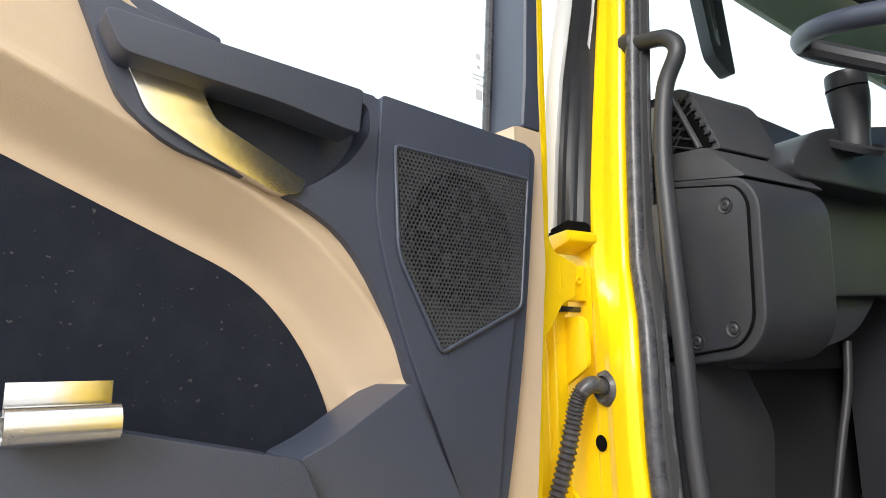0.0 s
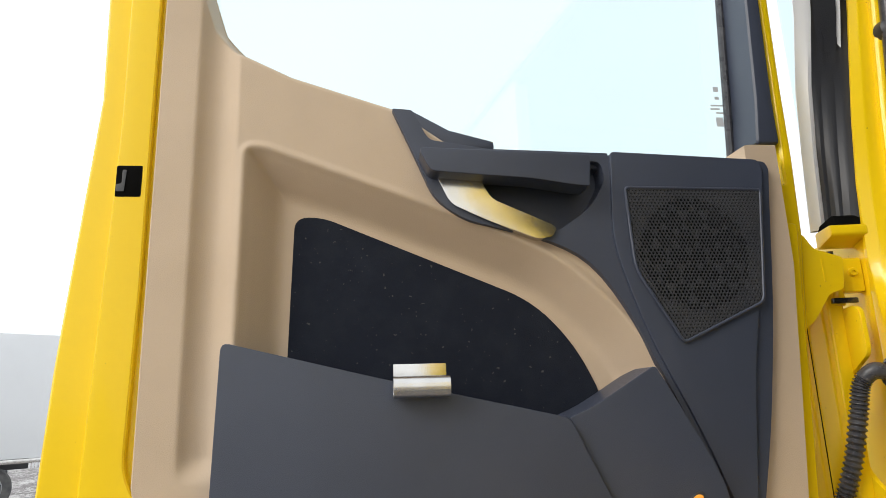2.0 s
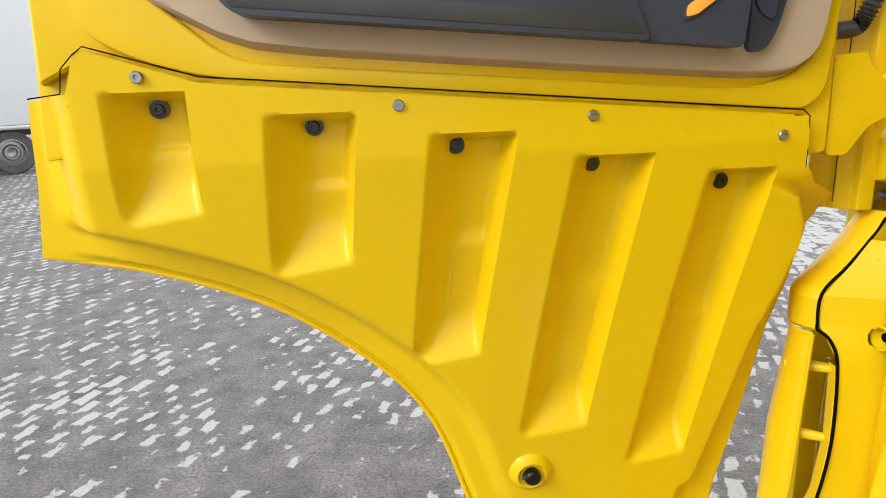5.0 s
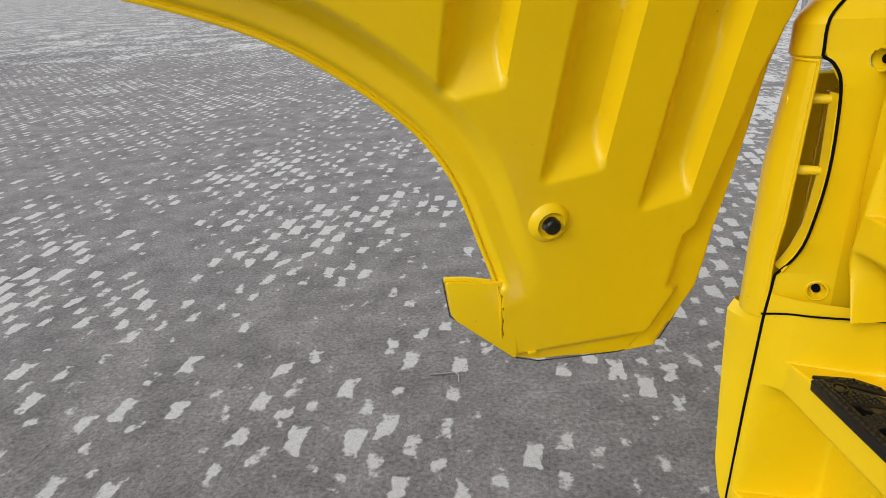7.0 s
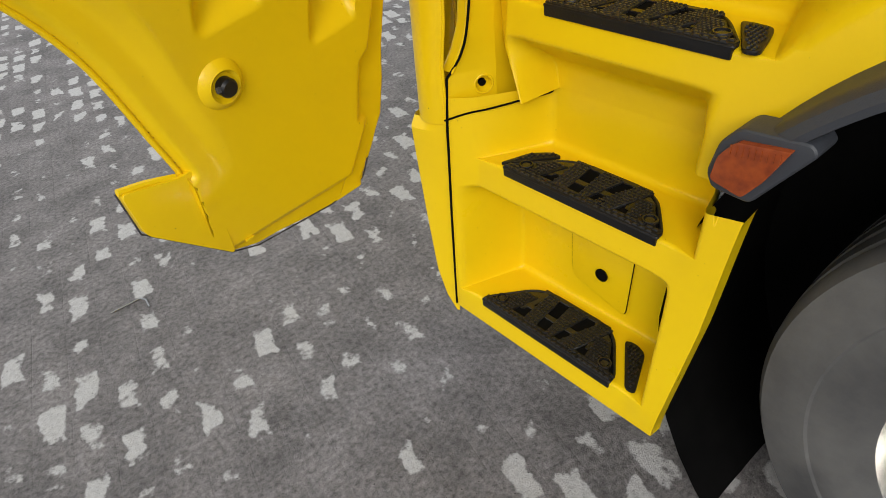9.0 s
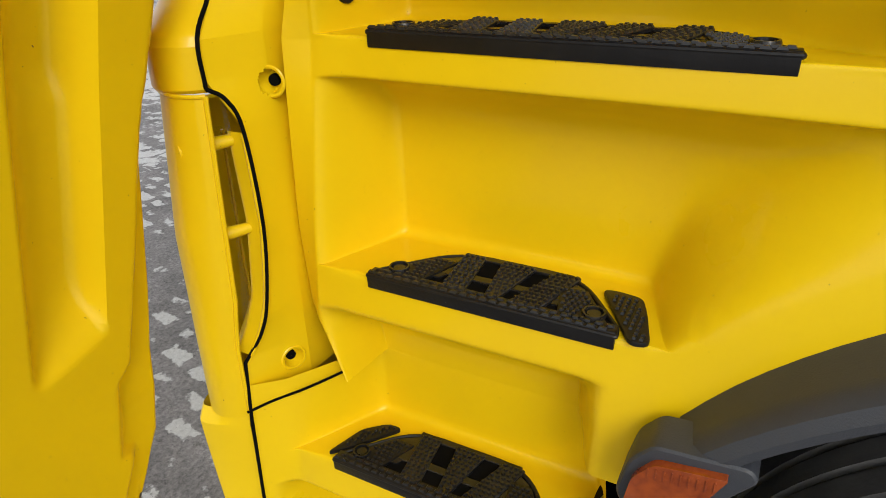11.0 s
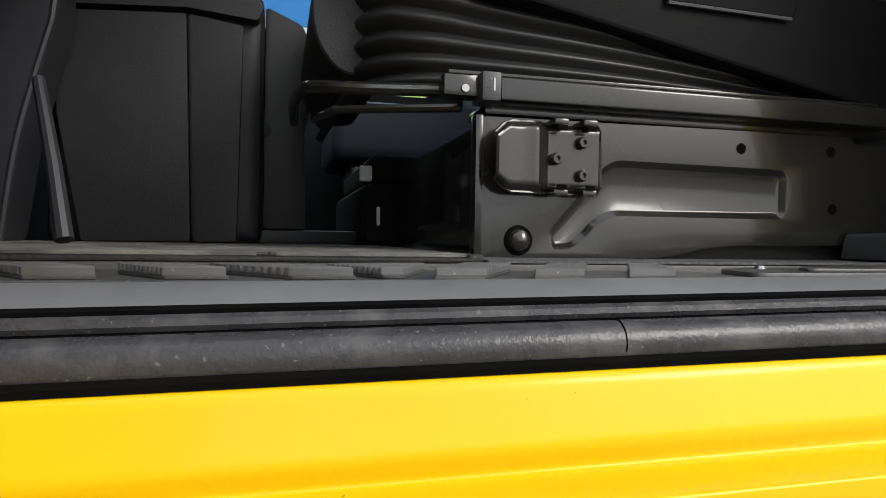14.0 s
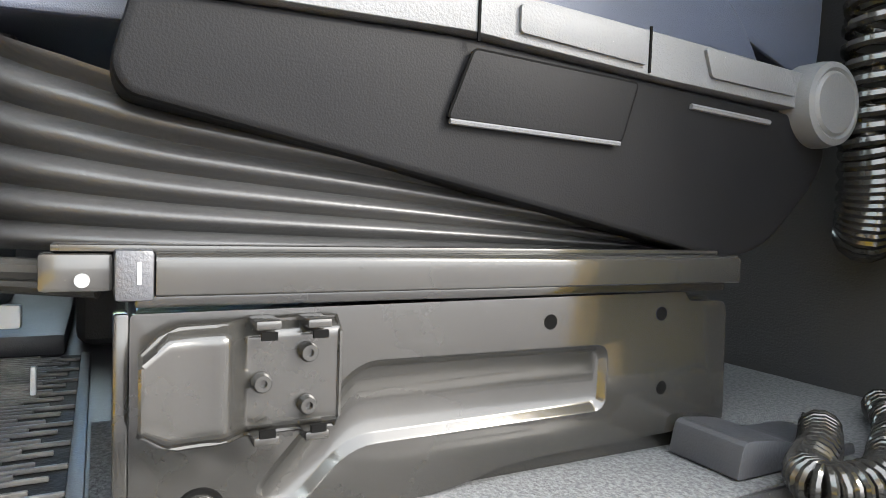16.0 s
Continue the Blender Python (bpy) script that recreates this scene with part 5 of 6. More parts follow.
    part("bumper_end", grid(24, 52, bump), YELLOW, f, "", 16)
    part("bumper_front", block(-0.06, 2.3, 0.10, 0.13, 0.30, 1.30, 0.02), YELLOW, f)
    # added black sheets close the bay and stand in for its shade
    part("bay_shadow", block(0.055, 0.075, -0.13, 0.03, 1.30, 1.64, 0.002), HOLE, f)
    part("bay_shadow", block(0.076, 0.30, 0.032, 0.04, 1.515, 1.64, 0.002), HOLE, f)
    part("bay_pipe", tube([(0.04, -0.12, 1.556), (0.03, -0.02, 1.552), (0.03, 0.09, 1.56)], 0.008, 10), RUBBER, f)
    part("bay_pipe", tube(spline([(0.052, -0.125, 1.50), (0.035, -0.07, 1.515), (0.035, -0.045, 1.55), (0.045, -0.04, 1.60)], 5), 0.012, 10), RUBBER, f)
    part("bay_bracket", block(0.02, 0.05, -0.03, 0.02, 1.528, 1.546, 0.003), BLACKSTEEL, f)
    part("cab_front", block(0.02, 2.3, 0.15, 0.19, 1.33, 2.02, 0.02), YELLOW, f)
    return f


def build_pillar():
    p = truck
    left = [(1.713, 0.004, -0.016), (2.31, 0.004, -0.019), (2.50, 0.025, -0.017), (2.72, 0.064, -0.001), (3.05, 0.105, 0.010)]
    zs = [e[0] for e in PILLAR_EDGE]
    rows = []
    for z, xr, yr in PILLAR_EDGE:
        xl, yl = lerp([(a, b) for a, b, c in left], z), lerp([(a, c) for a, b, c in left], z)
        # a shallow pressed step runs down the face
        k = 0.006 * ss(2.30, 2.12, z) * ss(1.76, 1.84, z)
        rows.append([(xl + 0.05, yl + 0.004), (xl + 0.004, yl + 0.002), (xl, yl - 0.004), (xl - k * 0.2, yl * 0.7 + yr * 0.3), (xr * 0.45 + xl * 0.55 - k, yl * 0.5 + yr * 0.5),
                     (xr - k, yr + 0.014), (xr, yr + 0.004), (xr + 0.004, yr), (xr + 0.05, yr - 0.004)])
    part("pillar", loft(rows, zs), YELLOW, p, "", 40)
    part("pillar_front", block(0.006, 0.05, -0.13, 0.16, 1.586, 1.709, 0.006), YELLOW, p)
    part("pillar_front", block(0.008, 0.05, -0.018, 0.16, 1.7095, 2.305, 0.01), YELLOW, p)
    # folds of the pillar beside the hinges
    part("pillar_fold", prism(fillet([(-0.125, 0.040), (-0.093, 0.034), (-0.088, 0.022), (-0.062, 0.018), (-0.058, 0.004), (-0.032, 0.004), (-0.028, 0.05), (-0.12, 0.06)], 0.003, 2), 1.548, 2.200, "xy", 0.002), YELLOW, p)
    part("fold_seam", tube([(-0.0905, 0.020, 1.56), (-0.0905, 0.020, 1.85), (-0.0905, 0.020, 2.19)], 0.0008, 6), HOLE, p)
    # ribbed rubber along the windscreen, and the pale post before it
    zr = [2.312, 2.45, 2.58, 2.72, 3.0]
    out = [(-0.030, 0.022), (-0.030, 0.008), (-0.026, -0.007), (-0.016, -0.030), (0.0, -0.055)]
    rows = []
    for z, (xo, yo) in zip(zr, out):
        xl, yl = lerp([(a, b) for a, b, c in left], z) - 0.004, lerp([(a, c) for a, b, c in left], z) - 0.002
        sec = [(xo + 0.05, yo + 0.006), (xo + 0.004, yo + 0.003)]
        for f, d in ((0.02, 0.0), (0.20, -0.003), (0.24, 0.006), (0.30, 0.006), (0.33, -0.004), (0.52, -0.006), (0.60, -0.004), (0.63, 0.005), (0.68, 0.005), (0.72, -0.004), (0.92, -0.003), (1.0, 0.004)):
            sec.append((xo + (xl - xo) * f + d, yo + (yl - yo) * f))
        rows.append(sec + [(xl + 0.05, yl)])
    part("windscreen_rubber", loft(rows, zr, 3), DASH, p, "black ribbed rubber windscreen edge", 24)
    white = [(-0.043, 0.050), (-0.043, 0.036), (-0.042, 0.020), (-0.040, -0.016), (-0.034, -0.045)]
    rows = [[(xo + 0.06, yo + 0.01), (xw, yw), (xw - 0.003, yw - 0.008), (xo - 0.003, yo + 0.005), (xo + 0.05, yo + 0.014)] for (xo, yo), (xw, yw) in zip(out, white)]
    part("outer_post", loft(rows, zr, 3), WHITE, p, "pale grey outer windscreen post", 30)
    part("rubber_end", prism(fillet([(0.050, 2.290), (0.030, 2.318), (-0.02, 2.326), (-0.024, 2.300)], 0.006), -0.036, 0.01, "yz", 0.004), HOLE, p)
    # hinges: a knuckle between the pillar's plates and the leaves on the door
    for z in (2.222, 1.735):
        h = part("hinge", lathe([(0.0001, -0.052), (0.011, -0.052), (0.0125, -0.048), (0.0125, 0.030), (0.011, 0.034), (0.0001, 0.034)], 18, pose(-0.036, 0.012, z)), YELLOW, p, "yellow painted hinge knuckle")
        part("hinge_pin", lathe([(0.0001, -0.060), (0.007, -0.060), (0.007, 0.045), (0.0001, 0.045)], 14, pose(-0.036, 0.012, z)), BLACKSTEEL, h)
        part("hinge_leaf", block(-0.030, 0.006, -0.006, 0.022, z - 0.030, z + 0.030, 0.004), YELLOW, h)
        part("bolt", screw_mesh(0.008, 0.005), YELLOW, h).matrix_local = pose(-0.012, -0.0065, z + 0.004, 90)
    part("check_strap", block(-0.055, -0.012, -0.012, -0.002, 2.172, 2.182, 0.003), BLACKSTEEL, p)
    part("hinge_clip", prism(fillet([(0.022, 2.272), (0.022, 2.303), (-0.032, 2.306), (-0.034, 2.287)], 0.006), -0.05, 0.012, "yz", 0.004), YELLOW, p)
    plate = part("hinge_bracket", prism(fillet([(0.028, 2.163), (-0.030, 2.166), (-0.046, 2.155), (-0.047, 2.084), (0.014, 2.052), (0.024, 2.036), (0.020, 1.90), (-0.030, 1.868), (-0.075, 1.862), (-0.075, 1.78), (0.034, 1.78), (0.034, 2.10)],
                                [0.006, 0.01, 0.012, 0.012, 0.02, 0.012, 0.02, 0.03, 0.01, 0.01, 0.01, 0.01], 3), -0.034, -0.026, "yz", 0.003), YELLOW, p, "folded yellow hinge plate")
    part("plate_flange", block(-0.062, -0.0345, 0.020, 0.0335, 1.782, 2.158, 0.003), YELLOW, plate)
    low = part("hinge_bracket", prism(fillet([(0.064, 1.674), (-0.045, 1.662), (-0.045, 1.607), (0.030, 1.594), (0.040, 1.534), (0.11, 1.525)], 0.008, 3), -0.034, -0.026, "yz", 0.003), YELLOW, p)
    part("plate_flange", block(-0.060, -0.0345, 0.048, 0.062, 1.545, 1.668, 0.003), YELLOW, low)
    # cable boot
    ring = part("cable_boot", lathe([(0.0001, 0.004), (0.016, 0.006), (0.020, 0.010), (0.027, 0.004), (0.030, -0.004)], 24, pose(0.001, -0.047, 2.050, 0, -90)), RUBBER, p, "ribbed black cable boot")
    path = spline([(-0.004, -0.047, 2.053), (-0.028, -0.043, 2.056), (-0.044, -0.032, 2.036), (-0.052, -0.024, 1.99), (-0.066, -0.014, 1.92), (-0.086, -0.006, 1.86), (-0.098, -0.002, 1.842), (-0.122, 0.006, 1.838)], 64)
    part("cable_sleeve", tube(path, lambda t: 0.0130 + (0.0019 * math.sin(t * 330) if 0.24 < t < 0.84 else 0.0005), 14), RUBBER, ring)
    worn = mat("worn_stamp", (0.30, 0.20, 0.03), 0.6, 0, (0.62, 0.42, 0.01), 220, (0.45, 0.55))
    for k in range(5):
        part("stamp_mark", block(0.0, 0.0014, -0.080 + 0.0008 * k, -0.069 + 0.0004 * (k % 2), 1.938 + 0.011 * k, 1.944 + 0.011 * k, 0), worn, p)
    part("pillar_hole", lathe([(0.013, 0.001), (0.0001, 0.0015)], 18, pose(0.0015, -0.030, 1.965, 0, -90)), HOLE, p)
    return p


def build_wheel():
    m = pose(0.135, -1.21, 0.51, 0, -90)
    w = part("wheel", lathe([(0.29, -0.14), (0.36, -0.16), (0.44, -0.158), (0.488, -0.145), (0.50, -0.13), (0.503, -0.10), (0.494, -0.098), (0.494, -0.085), (0.503, -0.083), (0.505, -0.03), (0.495, -0.028), (0.495, -0.014), (0.505, -0.012), (0.505, 0.03), (0.495, 0.032),
                        (0.495, 0.046), (0.504, 0.048), (0.502, 0.09), (0.493, 0.092), (0.493, 0.104), (0.50, 0.106), (0.497, 0.128), (0.485, 0.145), (0.44, 0.158), (0.40, 0.160), (0.395, 0.156), (0.36, 0.158), (0.29, 0.14)], 96, m), TYRE, truck, "worn black front tyre")
    part("rim", lathe([(0.0001, 0.02), (0.12, 0.04), (0.15, 0.08), (0.22, 0.06), (0.27, 0.10), (0.295, 0.14)], 48, m), STEEL, w)
    return w


# ---------------- inside the cab ----------------
def build_shell():
    """Floor, walls and roof of the cab, with the windscreen and passenger window open to the light."""
    def wall(name, bm, m, label, cat):
        return tagged(part(name, bm, m), label, cat, kind="structure")
    wall("floor", block(0.238, 2.25, -1.55, 0.10, 1.70, 1.765, 0.002), MATFLOOR, "grey rubber cab floor", "floor")
    wall("floor_step", block(0.085, 0.2375, -1.55, 0.10, 1.70, 1.754, 0.002), MATFLOOR, "lower grey rubber floor by the door", "floor")
    plate = prism([(0.048, 1.725), (0.046, 1.7475), (0.050, 1.7505), (0.094, 1.7595), (0.099, 1.7595), (0.099, 1.725)], -1.52, -0.20, "xz", 0.0015, 2)
    for v in plate.verts:
        v.co.z += 0.008 * (-v.co.y - 0.50)
    wall("sill_plate", plate, KICK, "scuffed grey plastic door sill plate", "sill")
    wall("wall_front", block(0.10, 2.3, 0.105, 0.14, 1.70, 2.50, 0.005), CAB_LINING, "dark lined cab bulkhead", "wall")
    wall("carpet", block(0.24, 0.62, -1.54, -0.655, 1.766, 1.7685, 0), CARPET, "grey carpet round the seat base", "carpet")
    wall("wall_rear", block(0.02, 2.3, -1.60, -1.56, 1.70, 3.3, 0.01), CAB_LINING, "dark lined cab rear wall", "wall")
    wall("wall_rear_side", block(-0.01, 0.05, -2.25, -1.30, 1.72, 3.3, 0.01), YELLOW, "yellow cab side behind the door opening", "wall")
    wall("ceiling", block(0.0, 2.3, -1.6, 0.25, 3.28, 3.33, 0.01), CAB_LINING, "dark cab roof lining", "ceiling")
    wall("wall_passenger_low", block(2.26, 2.30, -1.6, 0.15, 1.70, 2.36, 0.01), CAB_LINING, "dark passenger door trim", "wall")
    wall("wall_passenger_rear", block(2.26, 2.30, -1.6, -1.05, 2.362, 3.3, 0.01), CAB_LINING, "dark lining behind the passenger window", "wall")
    wall("wall_passenger_front", block(2.26, 2.30, -0.02, 0.15, 2.362, 3.3, 0.01), CAB_LINING, "dark passenger front pillar", "wall")


def build_cab_outside():
    """Plain outer walls that close the cab, and its front and side panes."""
    part("rear_panel", block(-0.01, 2.36, -2.29, -2.252, 0.95, 3.33, 0.03), YELLOW, truck)
    part("far_side", block(2.305, 2.36, -2.25, 0.14, 0.95, 2.36, 0.03), YELLOW, truck)
    part("far_side_rear", block(2.305, 2.36, -2.25, -1.05, 2.362, 3.33, 0.02), YELLOW, truck)
    part("roof", block(-0.01, 2.36, -2.29, 0.26, 3.335, 3.40, 0.03), YELLOW, truck)
    part("chassis", block(0.55, 1.75, -2.25, 0.05, 0.55, 0.94, 0.02), BLACKSTEEL, truck)
    for name, bm in (("windscreen", block(0.06, 2.28, 0.222, 0.228, 2.55, 3.27, 0)), ("side_pane", block(2.278, 2.284, -1.05, -0.02, 2.362, 3.27, 0))):
        pane = part(name, bm, GLASS, truck, "large pale tinted pane")
        pane.visible_shadow = False


def build_seat():
    seat = thing("driver_seat", "black air-sprung driver seat on a steel base", "seat")
    plate = fillet([(-0.677, 1.768), (-0.677, 1.918), (-1.155, 1.921), (-1.160, 1.912), (-1.212, 1.911), (-1.216, 1.788), (-0.96, 1.784), (-0.90, 1.769)], [0.003, 0.004, 0.004, 0.004, 0.012, 0.01, 0.05, 0.05], 3)
    loop = fillet([(-0.752, 1.795), (-0.760, 1.777), (-0.786, 1.779), (-0.822, 1.816), (-1.061, 1.817), (-1.061, 1.876), (-0.834, 1.878), (-0.819, 1.870)], [0.01, 0.008, 0.012, 0.02, 0.014, 0.014, 0.012, 0.012], 5)
    inner = inset(loop, 0.0075)

    def turned(bm):
        for v in bm.verts:
            v.co = Vector((v.co.y, v.co.x, v.co.z))
        return bm

    base = part("base_plate", turned(prism_holes(plate, [loop], 0.335, 0.345, 0.0016, 3)), BLACKSTEEL, seat, "black pressed steel side plate")
    part("base_box", block(0.346, 0.86, -1.20, -0.682, 1.768, 1.915, 0.004), BLACKSTEEL, seat)
    part("front_lip", block(0.329, 0.350, -0.6765, -0.668, 1.768, 1.919, 0.002), BLACKSTEEL, seat)
    bm = bmesh.new()
    rings = [[bm.verts.new((x, y, z)) for y, z in ring] for x, ring in ((0.3352, inset(loop, -0.0005)), (0.3362, inset(loop, 0.0012)), (0.3408, inset(loop, 0.0058)), (0.3418, inner))]
    for p, q in zip(rings, rings[1:]):
        for i in range(len(p)):
            j = (i + 1) % len(p)
            bm.faces.new((p[i], p[j], q[j], q[i]))
    bm.faces.new(rings[-1])
    part("pressed_field", bm, BLACKSTEEL, base, "", 50)
    part("dome_bolt", lathe([(0.013, 0.0), (0.0125, 0.004), (0.010, 0.009), (0.005, 0.012), (0.0001, 0.0125)], 24, pose(0.335, -0.719, 1.787, 0, -90)), BLACKSTEEL, base)
    part("bolt_ring", lathe([(0.0165, 0.0), (0.0155, 0.002), (0.0125, 0.002)], 24, pose(0.335, -0.719, 1.787, 0, -90)), HOLE, base)
    for y, z in ((-0.996, 1.899), (-1.124, 1.901), (-1.128, 1.831)):
        part("bolt_hole", lathe([(0.0065, 0.0006), (0.0001, 0.0006)], 16, pose(0.335, y, z, 0, -90)), HOLE, base)

    # dished bracket with folded tabs
    def dish(s, t):
        y = -0.682 - 0.124 * s
        k = ss(0.36, 0.52, s)
        x = 0.319 - 0.020 * (1 - k) + 0.008 * math.sin(s * 5.5) * (1 - k)
        z0, z1 = lerp([(0, 1.850), (0.12, 1.838), (1, 1.837)], s), lerp([(0, 1.897), (0.12, 1.911), (1, 1.913)], s)
        e = min(t, 1 - t)
        return (x + 0.010 * (1 - ss(0, 0.10, e)), y, z0 + (z1 - z0) * t)

    br = part("bracket", grid(40, 24, dish), BLACKSTEEL, seat, "dished steel bracket", 60)
    part("bracket_edge", tube([dish(0, 0)] + [dish(k / 12, 0) for k in range(13)] + [dish(1, k / 8) for k in range(1, 9)] + [dish(1 - k / 12, 1) for k in range(1, 13)] + [dish(0, 1 - k / 8) for k in range(1, 8)], 0.0018, 6, closed=True), BLACKSTEEL, br)
    for y in (-0.755, -0.788):
        for z in (1.838, 1.912):
            part("tab", block(0.306, 0.332, y - 0.008, y + 0.008, z - 0.003, z + 0.003, 0.0015), BLACKSTEEL, br)
            part("tab_slot", block(0.3035, 0.3065, y - 0.005, y + 0.005, z - 0.001 - (0.008 if z > 1.87 else -0.004), z + 0.002 - (0.006 if z > 1.87 else -0.006), 0), HOLE, br)
    for y, z in ((-0.753, 1.874), (-0.783, 1.892), (-0.783, 1.857)):
        b = part("bracket_bolt", screw_mesh(0.0065, 0.005), BLACKSTEEL, br)
        b.matrix_local = pose(0.3155, y, z, 0, -90)
    # slide rail
    part("rail", prism(fillet([(0.312, 1.931), (0.312, 1.953), (0.316, 1.957), (0.345, 1.957), (0.345, 1.930)], 0.002, 3), -1.20, -0.690, "xz", 0.001), BLACKSTEEL, seat, "black steel slide rail")
    cap = part("rail_cap", block(0.309, 0.348, -0.689, -0.668, 1.929, 1.959, 0.003), PLASTIC, seat)
    part("cap_mark", block(0.3083, 0.3092, -0.682, -0.680, 1.939, 1.952, 0), PRINT, cap)
    part("rail_end", block(0.318, 0.345, -0.668, -0.630, 1.934, 1.956, 0.003), BLACKSTEEL, seat)
    part("rail_top", block(0.322, 0.35, -1.18, -0.636, 1.957, 1.961, 0.001), BLACKSTEEL, seat)
    part("rail_bolt", lathe([(0.004, 0), (0.004, 0.016), (0.0001, 0.016)], 12, pose(0.33, -0.652, 1.941, 0, -90)), ZINC, seat)
    part("lower_beam", block(0.336, 0.40, -1.21, -0.68, 1.921, 1.931, 0.002), BLACKSTEEL, seat)
    part("adjuster_bar", tube(spline([(0.345, -0.64, 1.944), (0.37, -0.56, 1.946), (0.395, -0.515, 1.950), (0.43, -0.495, 1.954), (0.52, -0.487, 1.956), (0.66, -0.49, 1.955)], 6), 0.007, 10), BLACKSTEEL, seat, "black bent steel adjuster bar")
    part("adjuster_stay", tube([(0.36, -0.66, 1.93), (0.43, -0.53, 1.933), (0.50, -0.51, 1.933)], 0.005, 8), BLACKSTEEL, seat)
    # folded bellows
    line = spline([(0.86, -0.545, 0), (0.62, -0.550, 0), (0.48, -0.562, 0), (0.408, -0.597, 0), (0.372, -0.66, 0), (0.356, -0.80, 0), (0.358, -0.98, 0), (0.37, -1.16, 0)], 10)

    def fold(s, t):
        f = s * (len(line) - 1)
        i = min(int(f), len(line) - 2)
        p = line[i].lerp(line[i + 1], f - i)
        d = (line[i + 1] - line[i]).normalized()
        nrm = Vector((d.y, -d.x, 0))
        if nrm.x > 0 and s > 0.5:
            nrm = -nrm
        h = lerp([(0, 0.150), (0.42, 0.138), (0.55, 0.118), (0.63, 0.100), (0.77, 0.072), (1, 0.020)], s)
        wave = abs(math.sin(t * math.pi * 5.5))
        bulge = 0.0125 * (math.sqrt(wave * wave + 0.02)) * (0.5 + 0.5 * h / 0.15)
        return (p.x + nrm.x * bulge, p.y + nrm.y * bulge, 1.954 + (h + 0.006) * (t ** 1.15) + 0.004 * math.sin(s * 9) * t)

    part("bellows", grid(64, 88, fold), BELLOWS, seat, "black rubber bellows in five folds", 70)
    # side shield
    shield = fillet([(-0.672, 2.050), (-0.664, 2.066), (-0.676, 2.112), (-0.90, 2.118), (-1.10, 2.108), (-1.29, 2.10), (-1.345, 2.075), (-1.335, 2.040), (-1.262, 1.972), (-1.225, 1.956), (-1.190, 1.953)], [0.012, 0.02, 0.005, 0.02, 0.02, 0.02, 0.02, 0.03, 0.04, 0.03, 0.05], 4)
    pocket = fillet([(-0.884, 2.056), (-0.904, 2.108), (-1.066, 2.103), (-1.050, 2.053)], 0.004, 3)
    part("side_shield", prism(shield, 0.325, 0.40, "yz", 0.010, 4), SHIELD, seat, "black plastic seat side shield")
    part("shield_grip", prism(pocket, 0.319, 0.33, "yz", 0.004, 3), SHIELD, seat)
    part("grip_edge", tube([(0.3205, a, b) for a, b in pocket], 0.0016, 5, closed=True), HOLE, seat)
    part("grip_lip", tube([(0.3195, -0.885, 2.0535), (0.3195, -1.048, 2.0505)], 0.0022, 6), GREYPLASTIC, seat)
    part("band_lip", tube([(0.3235, -1.135, 2.092), (0.3235, -1.245, 2.088)], 0.0028, 6), GREYPLASTIC, seat)
    trim = fillet([(-0.676, 2.114), (-0.67, 2.165), (-0.90, 2.155), (-1.10, 2.148), (-1.29, 2.14), (-1.30, 2.104), (-1.10, 2.110), (-0.90, 2.120)], 0.006, 3)
    part("shield_trim", prism(trim, 0.317, 0.40, "yz", 0.006, 3), GREYPLASTIC, seat, "grey plastic upper band")
    for y in (-0.905, -1.075):
        part("trim_joint", block(0.3155, 0.3175, y - 0.001, y + 0.001, 2.113, 2.152, 0), HOLE, seat)
    part("trim_inset", prism(fillet([(-0.94, 2.125), (-0.94, 2.147), (-1.06, 2.142), (-1.07, 2.118)], 0.004), 0.3135, 0.318, "yz", 0.002), GREYPLASTIC, seat)
    part("trim_inset", prism(fillet([(-1.15, 2.118), (-1.14, 2.143), (-1.26, 2.138), (-1.27, 2.115)], 0.004), 0.3135, 0.318, "yz", 0.002), GREYPLASTIC, seat)
    part("pivot_cover", lathe([(0.0001, 0.014), (0.030, 0.014), (0.033, 0.011), (0.036, 0.013), (0.042, 0.011), (0.044, 0.0), (0.044, -0.02)], 36, pose(0.315, -1.318, 2.112, 0, -90)), GREYPLASTIC, seat, "round grey pivot cover")
    part("cushion", prism(fillet([(-0.56, 2.10), (-0.54, 2.20), (-0.58, 2.27), (-1.25, 2.24), (-1.33, 2.14)], 0.05, 5), 0.385, 0.86, "yz", 0.03, 4), SOFT, seat, "black seat cushion")
    part("backrest", prism(fillet([(-1.20, 2.22), (-1.30, 2.9), (-1.45, 2.95), (-1.42, 2.15)], 0.05, 5), 0.39, 0.86, "yz", 0.03, 4), SOFT, seat)
    part("front_pad", prism(fillet([(-0.540, 1.980), (-0.513, 2.01), (-0.502, 2.05), (-0.52, 2.20), (-0.61, 2.16), (-0.60, 1.985)], 0.02, 4), 0.46, 0.84, "yz", 0.02, 3), CAB_LINING, seat)
    return seat


def coil(path, r, turns, wire=0.0045):
    """A spiral cable wound round a line."""
    pts = [Vector(p) for p in path]
    n = turns * 12
    out = []
    up = None
    for i in range(n + 1):
        f = i / n * (len(pts) - 1)
        k = min(int(f), len(pts) - 2)
        p, d = pts[k].lerp(pts[k + 1], f - k), (pts[k + 1] - pts[k]).normalized()
        if up is None:
            up = d.orthogonal().normalized()
        up = (up - d * up.dot(d)).normalized()
        a = i / 12 * 2 * math.pi
        out.append(p + (up * math.cos(a) + d.cross(up) * math.sin(a)) * r)
    return tube(out, wire, 7)


